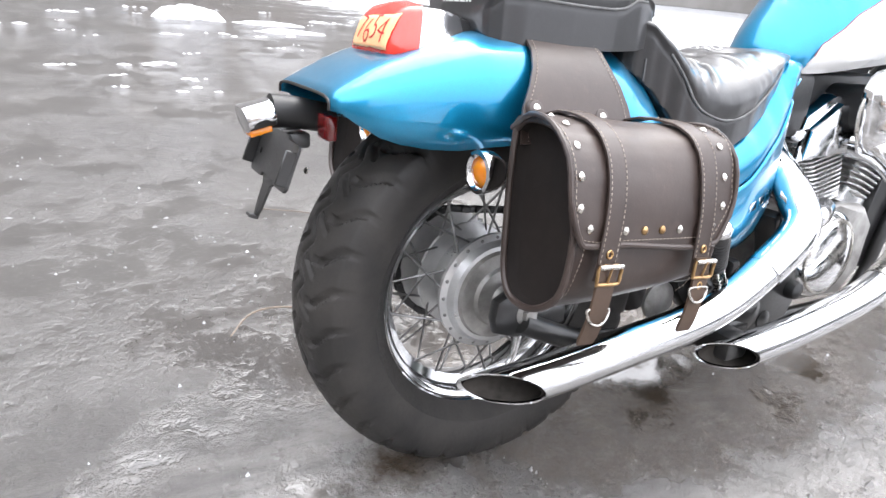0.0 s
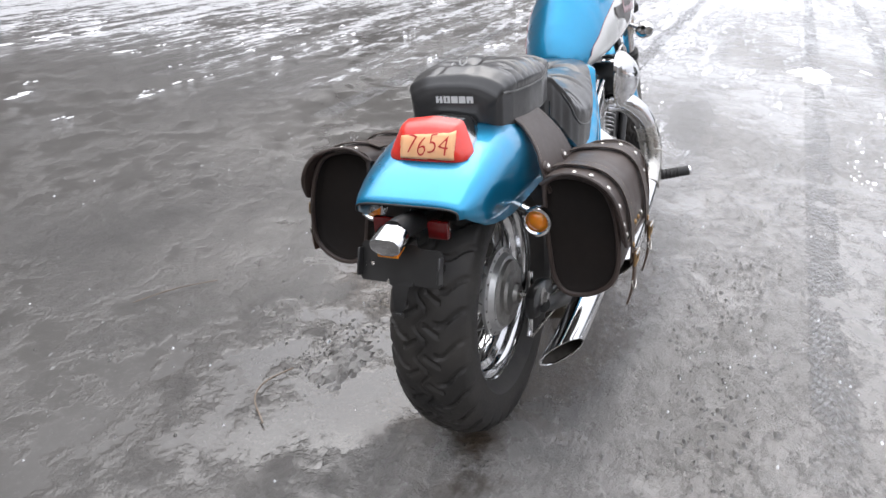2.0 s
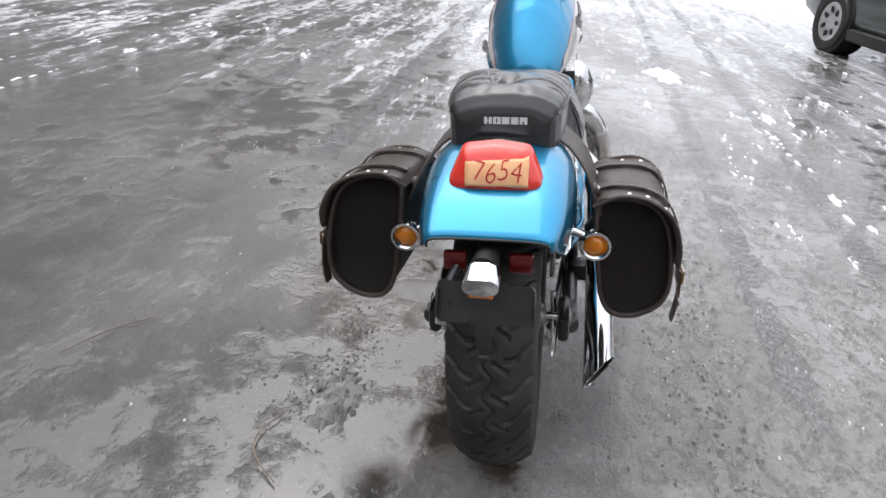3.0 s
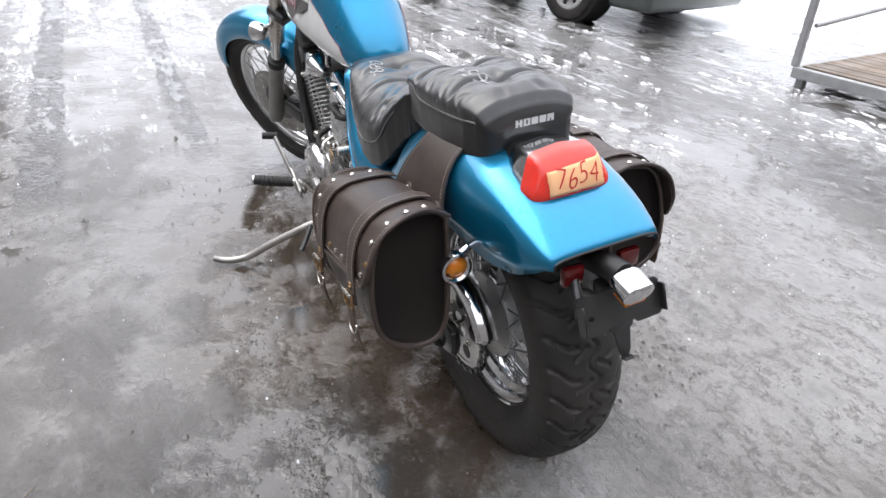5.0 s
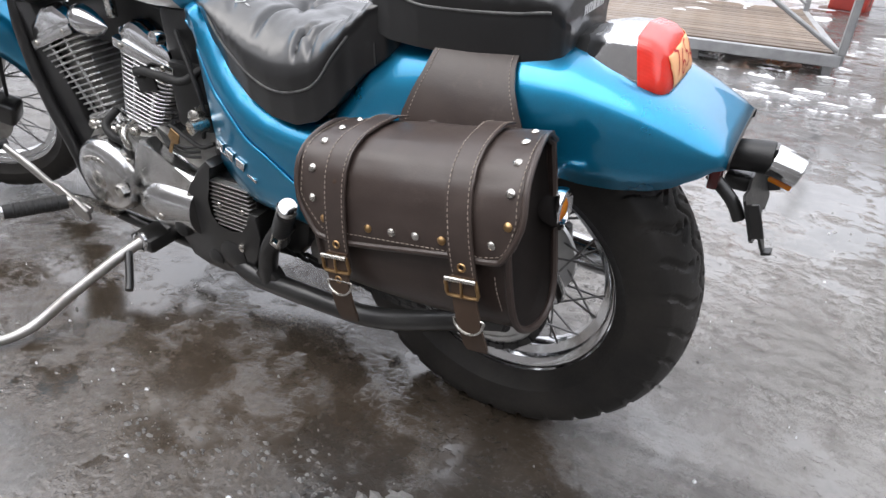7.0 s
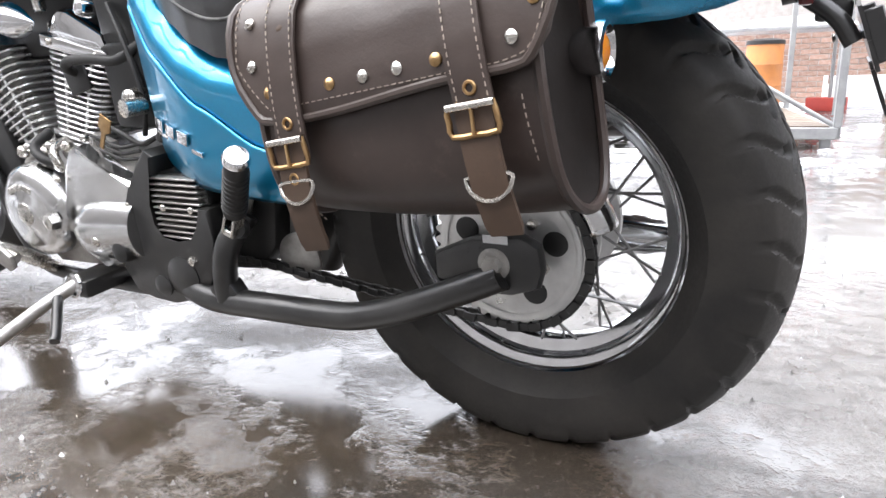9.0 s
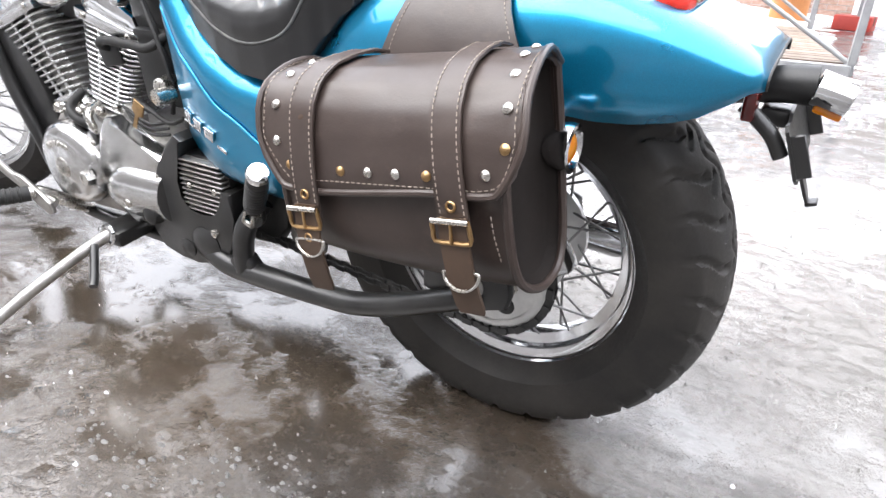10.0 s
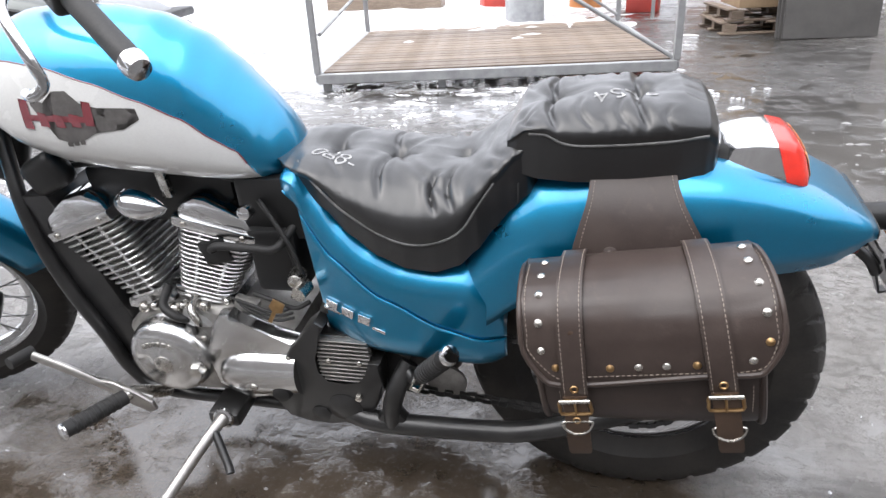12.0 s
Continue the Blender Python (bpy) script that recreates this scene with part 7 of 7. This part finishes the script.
for k in range(260):
    a, r = rng.uniform(0, math.tau), rng.uniform(0.25, 3.2)
    s_ = rng.uniform(0.0015, 0.0055)
    blob(bm, (0.3 + r * math.cos(a), r * math.sin(a), -0.001), s_ * rng.uniform(1, 1.5), s_, s_ * 1.1, k * 0.9, 6, 2)
tagged(part("grit", bm, STONE, None), "scattered small grit and crumbs on the wet ground", "grit", kind="stuff")
# pale clods of silt and half-thawed slush on the platform's side of the yard
bm = bmesh.new()
clods = random.Random(77)
for k in range(420):
    x, y = clods.uniform(-1.7, 1.8), -0.45 - 2.5 * clods.random() ** 0.8
    s_ = 0.003 + 0.016 * clods.random() ** 3 * min(1.0, 0.4 - 0.3 * y)
    blob(bm, (x, y, -0.001), s_ * clods.uniform(1.2, 2.6), s_ * clods.uniform(0.7, 1.0), s_ * clods.uniform(0.3, 0.5), k * 1.1, 10, 3)
for k in range(520):
    x, y = clods.uniform(-0.8, 1.8), 0.42 + 1.5 * clods.random()
    s_ = 0.0018 + 0.0055 * clods.random() ** 3
    blob(bm, (x, y, -0.001), s_ * clods.uniform(1.0, 2.4), s_ * clods.uniform(0.7, 1.0), s_ * 0.45, k * 1.9, 7, 2)
tagged(part("silt_clods", bm, SILT, None), "pale wet clods of silt scattered on the asphalt", "silt", kind="stuff")
for x, y, s_ in ((0.144, -0.611, 0.011), (1.42, 0.9, 0.012), (-0.3, 1.0, 0.008), (0.2, 0.72, 0.009), (2.2, 0.5, 0.014), (-0.55, -0.9, 0.009)):
    bm = bmesh.new()
    blob(bm, (x, y, 0), s_, s_ * 0.8, s_ * 0.9, x * 7, 10, 4)
    tagged(part("pebble", bm, STONE, None), "dark pebble lying on the wet ground", "pebble", "loose pebbles")
# broken crumbs of mud along the rim of the brown puddle
bm = bmesh.new()
cake = random.Random(41)
for k in range(60):  # a trodden flat cake of it
    t = cake.random()
    a = cake.uniform(0, 6.28)
    d = 0.1 * t
    s_ = cake.uniform(0.016, 0.034) * (1.15 - 0.6 * t)
    blob(bm, (-0.03 + 1.3 * d * math.cos(a), 0.415 + 0.65 * d * math.sin(a), -0.002), s_ * 1.4, s_, 0.006 + 0.003 * (1 - t), k * 1.7, 12, 3)
for k in range(300):
    t = rng.random()
    x = 0.62 - 0.75 * t
    y = 0.47 + 0.03 * math.sin(t * 9) + rng.gauss(0, 0.03 + 0.025 * t)
    s_ = 0.002 + 0.007 * rng.random() ** 2.5
    blob(bm, (x, y, -0.001), s_ * rng.uniform(1.0, 1.8), s_, s_ * 0.45, k * 2.3, 8, 2)
for k in range(260):
    x, y = rng.uniform(-0.1, 1.1), -0.52 + rng.gauss(0, 0.07)
    s_ = 0.0025 + 0.009 * rng.random() ** 2.5
    blob(bm, (x, y, -0.001), s_ * rng.uniform(1.0, 2.2), s_, s_ * 0.45, k * 1.9, 8, 2)
tagged(part("mud_crust", bm, MUD, None), "crumbs of wet grey mud on the asphalt", "mud", kind="stuff")
tagged(part("twig", tube([(-0.33, 0.46, 0.006), (-0.27, 0.53, 0.01), (-0.2, 0.55, 0.007), (-0.12, 0.52, 0.006)], 0.0022, 6), WOOD, None), "thin bent twig lying on the ground", "twig", "loose twigs")
tagged(part("twig", tube([(-0.06, 1.16, 0.005), (0.06, 1.10, 0.007), (0.16, 1.02, 0.006)], 0.0018, 6), WOOD, None), "thin straight straw lying on the ground", "twig", "loose twigs")

# the planked platform with steel posts
platform = thing("platform", "low planked platform with grey steel frame and posts", "platform", Matrix.Translation((2.2, -3.72, 0)) @ pose(0, 0, 0, 0, 0, 189.0))
PW, PD = 2.70, 2.45
for nm, a in (("frame_rail", (0, PW, -0.03, 0.03, 0.06, 0.135)), ("frame_rail", (0, PW, PD - 0.03, PD + 0.03, 0.06, 0.135)), ("frame_rail", (-0.03, 0.03, 0.032, PD - 0.032, 0.06, 0.135)), ("frame_rail", (PW - 0.03, PW + 0.03, 0.032, PD - 0.032, 0.06, 0.135))):
    part(nm, rbox(*a, 0.005, 1), PLATE_GREY, platform)
for x in (0.05, 0.95, 1.8, PW - 0.05):
    for y in (0.06, PD - 0.06):
        part("foot", rbox(x - 0.03, x + 0.03, y - 0.03, y + 0.03, -0.02, 0.06, 0.004, 1), PLATE_GREY, platform)
for x in (0.0, PW):
    for y in (0.0, PD):
        part("post", rbox(x - 0.024, x + 0.024, y - 0.024, y + 0.024, 0.137, 1.25, 0.005, 1), PLATE_GREY, platform, "grey square steel post")
for y in (0.0, PD):
    part("top_rail", rbox(0.026, PW - 0.026, y - 0.02, y + 0.02, 1.19, 1.23, 0.005, 1), PLATE_GREY, platform)
part("brace", tube([(PW - 0.02, 0.035, 0.15), (0.95, 0.035, 1.19)], 0.016, 8, 1), PLATE_GREY, platform, "thin diagonal steel brace")
part("brace", tube([(PW - 0.02, PD - 0.035, 0.2), (1.2, PD - 0.035, 1.19)], 0.016, 8, 1), PLATE_GREY, platform)
part("brace", tube([(0.035, 0.05, 0.42), (0.035, PD - 0.05, 0.62)], 0.016, 8, 1), PLATE_GREY, platform)
n_pl = 26
_pl = []
for k in range(n_pl):
    w = (PD - 0.07) / n_pl
    if k < 3:
        o = part("plank", rbox(-PW / 2 + 0.035, PW / 2 - 0.035, -w / 2 + 0.005, w / 2 - 0.005, 0, 0.026, 0.003, 1), WOOD, platform)
        _pl.append(o)
    else:
        o = again(_pl[k % 3], Matrix.Identity(4), platform)
    o.matrix_basis = pose(PW / 2, 0.035 + w * (k + 0.5), 0.118 + 0.002 * math.sin(k * 2.1), 0, 0, 0.12 * math.sin(k * 1.7))
for k in range(16):
    bm = bmesh.new()
    blob(bm, (rng.uniform(0.1, PW - 0.1), PD - rng.random() ** 2 * 1.2 - 0.1, 0.146), rng.uniform(0.02, 0.12), rng.uniform(0.01, 0.03), 0.012, k * 3.3, 10, 3)
    part("snow_remnant", bm, SNOW, platform, "thin remnant of snow on the planks")

# plain rendered walls, added to block low sky and darken reflections
WALL_GREY = surface("grey_render", (0.2, 0.19, 0.175), (0.28, 0.265, 0.25), (0.8, 0.95), 0.0, 0.7, 30, 0.3, 0.004)
tagged(part("wall_north", rbox(-14, 19.3, 13.0, 13.3, 0, 11.0, 0.01, 1), WALL_GREY, None), "plain grey wall added to darken reflections in the yard", "wall", kind="structure")

tagged(part("wall_east", rbox(19.0, 19.3, 3.0, 13.0, 0, 11.0, 0.01, 1), WALL_GREY, None), "plain grey wall added to darken reflections in the yard", "wall", kind="structure")

tagged(part("wall_west", rbox(-12.3, -12.0, -9.0, 13.0, 0, 7.0, 0.01, 1), WALL_GREY, None), "plain grey wall added to darken reflections in the yard", "wall", kind="structure")

tagged(part("wall_south", rbox(-12.0, -2.25, -10.9, -10.6, 0, 5.0, 0.01, 1), WALL_GREY, None), "plain grey wall added to darken reflections in the yard", "wall", kind="structure")

# snow field and clutter behind the platform
def snow_field(x0, x1, y0, y1, h, seed, nx=50, ny=36):
    rows = []
    for i in range(nx + 1):
        row = []
        for j in range(ny + 1):
            x, y = x0 + (x1 - x0) * i / nx, y0 + (y1 - y0) * j / ny
            e = min(i / nx, 1 - i / nx, j / ny, 1 - j / ny) * 5
            z = h * min(1, e) * (0.6 + 0.8 * noise.noise(Vector((x * 1.3 + seed, y * 1.3, seed)))) + 0.03 * noise.noise(Vector((x * 5, y * 5, seed)))
            row.append(Vector((x, y, z - 0.03 + 0.02 * min(1, e))))
        rows.append(row)
    return loft(rows, closed=False, caps=False)


tagged(part("snow_field", snow_field(-0.6, 8.0, -13.5, -6.3, 0.10, 1), SNOW, None), "field of white snow behind the platform", "snow", kind="structure")
tagged(part("snow_field", snow_field(3.1, 8.5, -6.6, -4.6, 0.07, 5), SNOW, None), "strip of white snow beside the platform", "snow", kind="structure")


def drum(name, x, y, r, h, mat_, label, cat, lid=None):
    ob = thing(name, label, cat, pose(x, y, 0))
    part("drum_shell", lathe([(0.0, 0.0), (r * 0.97, 0.0), (r, 0.02), (r, h * 0.33), (r * 1.03, h * 0.345), (r, h * 0.36), (r, h * 0.65), (r * 1.03, h * 0.665), (r, h * 0.68), (r, h - 0.02), (r * 0.97, h), (r * 0.93, h - 0.015), (0.0, h - 0.015)], 32, axis="z"), mat_, ob)
    if lid:
        part("lid", lathe([(0.0, h + 0.05), (r * 0.6, h + 0.045), (r * 1.02, h + 0.02), (r * 1.04, h - 0.03), (r * 0.99, h - 0.03)], 32, axis="z"), lid, ob)
    return ob


drum("steel_barrel", 1.02, -7.62, 0.24, 0.85, PLATE_GREY, "grey galvanised steel barrel standing in the snow", "barrel")
drum("plastic_barrel", 0.32, -9.3, 0.23, 0.85, BARREL_ORANGE, "orange plastic barrel with a dark lid by the brick pier", "barrel", BLACK_PLASTIC)


def crate(name, x, y, z, lx, ly, lz, turn, mat_, label, cat):
    ob = thing(name, label, cat, pose(x, y, z, 0, 0, turn))
    part("box_shell", rbox(-lx / 2, lx / 2, -ly / 2, ly / 2, 0, lz, 0.008, 2), mat_, ob)
    part("box_tape", rbox(-lx / 2 - 0.001, lx / 2 + 0.001, -0.03, 0.03, lz - 0.1, lz + 0.002, 0.001, 1), LEATHER_WORN, ob)
    return ob


def pallet(x, y, z, turn, label):
    ob = thing("pallet", label, "pallet", pose(x, y, z, 0, 0, turn), "stacked pallets")
    for yy in (-0.36, 0.0, 0.36):
        for xx in (-0.5, 0.0, 0.5):
            part("block", rbox(xx - 0.06, xx + 0.06, yy - 0.045, yy + 0.045, 0.022, 0.1, 0.003, 1), WOOD, ob)
        part("bottom_board", rbox(-0.6, 0.6, yy - 0.05, yy + 0.05, 0.0, 0.02, 0.003, 1), WOOD, ob)
    for k in range(6):
        part("deck_board", rbox(-0.6 + 0.22 * k, -0.5 + 0.22 * k, -0.4, 0.4, 0.102, 0.122, 0.003, 1), WOOD, ob)
    return ob


pallet(-1.62, -6.75, 0, 8, "wooden pallet standing on the wet ground")
pallet(-1.66, -6.78, 0.124, 10, "second wooden pallet on top of the first")
crate("cardboard_box", -1.6, -6.7, 0.248, 0.8, 0.7, 0.6, 6, CARDBOARD, "large brown cardboard box on pallets", "box")
sheet = thing("sheet_stack", "stack of leaning grey sheets beside the pallets", "sheet stack", pose(-2.0, -5.95, 0, 0, 0, 5))
for k in range(3):
    part("sheet", moved(rbox(-0.42, 0.42, -0.012, 0.012, 0, 0.9, 0.004, 1), pose(0.02 * k, -0.05 * k, 0, 6, 0, 1.5 * k)), SHEET_GREY, sheet)
crate("red_crate", 1.6, -9.4, 0, 0.5, 0.4, 0.35, 20, RED_PLASTIC, "red plastic crate in the snow", "crate")
crate("red_crate", -0.45, -8.6, 0, 0.4, 0.3, 0.16, -12, RED_PLASTIC, "red plastic crate beside the snow", "crate")
crate("timber_box", 3.4, -9.6, 0, 1.8, 0.5, 0.3, 4, WOOD, "long weathered wooden crate in the snow", "crate")
crate("white_sack", -0.75, -9.6, 0, 0.6, 0.5, 0.4, 15, SNOW, "white sack lying under the table", "sack")
table = thing("work_table", "steel table loaded with snow beside the brick pier", "table", pose(0.2, -8.1, 0, 0, 0, 4))
part("table_top", rbox(-0.75, 0.75, -0.4, 0.4, 0.92, 0.96, 0.006, 1), PLATE_GREY, table)
for x in (-0.7, 0.7):
    for y in (-0.35, 0.35):
        part("table_leg", rbox(x - 0.02, x + 0.02, y - 0.02, y + 0.02, 0, 0.918, 0.004, 1), PLATE_GREY, table)
bm = bmesh.new()
blob(bm, (0, 0, 0.965), 0.7, 0.36, 0.12, 4, 30, 8)
part("table_snow", bm, SNOW, table, "thick snow on the table")

# brick pier and wall behind
pier = thing("brick_wall", "weathered red brick wall with pale mortar", "wall", pose(0.0, -10.6, 0), kind="structure")
part("mortar_core", rbox(-2.2, 1.6, -0.24, -0.006, 0, 2.2, 0.0, 1), MORTAR, pier)
_b = None
for row in range(14):
    for k in range(15):
        x = -2.07 + 0.25 * k + (0.125 if row % 2 else 0.0)
        if x > 1.5:
            continue
        M = pose(x, 0.0, 0.04 + 0.077 * row)
        if _b is None:
            _b = part("brick", rbox(-0.12, 0.12, -0.1, 0.004, -0.033, 0.033, 0.004, 1), BRICK, pier)
            _b.matrix_basis = M
        else:
            again(_b, M, pier)


# the parked car
car = thing("parked_car", "grey-green parked estate car with a silver hubcap", "car", pose(4.66, -3.47, 0, 0, 0, 192))
# local x points to the nose; the front axle lies at x = 0 and the visible flank at y = 0
_prof = [(0.86, 0.30, 0.42, 0.62), (0.78, 0.24, 0.55, 0.72), (0.55, 0.2, 0.68, 0.8), (0.2, 0.19, 0.8, 0.84), (-0.3, 0.18, 0.9, 0.85), (-1.0, 0.18, 0.93, 0.85), (-1.8, 0.18, 0.95, 0.85), (-2.6, 0.18, 0.96, 0.84), (-3.1, 0.22, 0.95, 0.82), (-3.35, 0.3, 0.86, 0.78)]
_rings = []
for x, z0, z1, w in _prof:
    ring = []
    for j in range(24):
        th = math.tau * j / 24
        c, s = math.cos(th), math.sin(th)
        ring.append(Vector((x, 0.85 + w * math.copysign(abs(c) ** 0.35, c), (z0 + z1) / 2 + (z1 - z0) / 2 * math.copysign(abs(s) ** 0.5, s))))
    _rings.append(ring)
part("body", loft(_rings), CAR_GREEN, car)
_rings = []
for x, z0, z1, w in ((0.0, 0.86, 0.9, 0.7), (-0.55, 0.9, 1.38, 0.62), (-0.9, 0.92, 1.45, 0.6), (-2.2, 0.93, 1.45, 0.6), (-2.95, 0.93, 1.36, 0.6), (-3.25, 0.9, 0.95, 0.68)):
    _rings.append([Vector((x, 0.85 + (w if c > 0 else -w) * (1.0 if s < 0 else 0.9), z1 if s > 0 else z0)) for c, s in ((1, -1), (1, 1), (-1, 1), (-1, -1))])
cabin = part("cabin", loft(_rings), DARK_GLASS, car)
part("roof", rbox(-2.95, -0.8, 0.32, 1.38, 1.452, 1.49, 0.015), CAR_GREEN, car)
part("sill", rbox(-2.2, -0.42, -0.02, 0.06, 0.17, 0.30, 0.03, 3), BLACK_PLASTIC, car)
part("bumper", rbox(0.4, 0.9, 0.06, 1.64, 0.2, 0.42, 0.06, 4), CAR_GREEN, car)
part("bumper_trim", rbox(0.45, 0.915, 0.045, 1.655, 0.46, 0.54, 0.02, 2), BLACK_PLASTIC, car)
part("number_plate", rbox(0.917, 0.925, 0.6, 1.12, 0.33, 0.44, 0.003, 1), SNOW, car)
part("headlight", rbox(0.66, 0.85, 0.16, 0.42, 0.5, 0.64, 0.03, 3), CLEAR_LENS, car)
for x in (0.0, -2.55):
    for y in (0.0, 1.7):
        side = -1 if y == 0.0 else 1
        arch = part("wheel_arch", lathe([(0.0, 0.0), (0.36, 0.0), (0.37, 0.03), (0.37, 0.25)], 40), BLACK_PLASTIC, car)
        arch.matrix_basis = pose(x, -0.004 if side < 0 else 1.704, 0.34, 0, 0, 0 if side < 0 else 180)
        tyre = part("wheel", lathe([(0.2, 0.09), (0.235, 0.105), (0.29, 0.1), (0.308, 0.08), (0.312, 0.0), (0.308, -0.08), (0.29, -0.1), (0.235, -0.105), (0.2, -0.09)], 48, True), TYRE, car)
        tyre.matrix_basis = pose(x, y + side * -0.07, 0.312)
        part("hubcap", lathe([(0.0, side * 0.075), (0.05, side * 0.085), (0.12, side * 0.075), (0.19, side * 0.1), (0.212, side * 0.09), (0.2, side * 0.06)], 48), ALU, tyre, "silver hubcap with seven openings")
        for k in range(7):
            a = k * math.tau / 7
            part("hubcap_opening", moved(rbox(0.095, 0.165, -0.008, 0.008, -0.022, 0.022, 0.007, 2), Matrix.Rotation(a, 4, "Y") @ Matrix.Translation((0, side * 0.087, 0))), BLACK_PLASTIC, tyre)

# planks and a pale hose by the far kerb
tagged(part("old_plank", rbox(0.2, 2.3, 7.35, 7.5, 0, 0.05, 0.005, 1), WOOD, None), "old reddish plank lying on the wet ground", "plank", "old planks")
tagged(part("old_plank", moved(rbox(-0.9, 0.9, -0.08, 0.08, 0.0, 0.14, 0.006, 1), pose(1.3, 7.62, 0, 0, 0, 3)), WOOD, None), "thick reddish timber lying behind a plank", "plank", "old planks")
tagged(part("white_hose", tube([(-0.35, 7.55, 0.06), (-0.05, 7.45, 0.06), (0.12, 7.25, 0.055), (0.16, 7.1, 0.05)], 0.05, 14), SNOW, None), "thick pale hose lying by the planks", "hose")
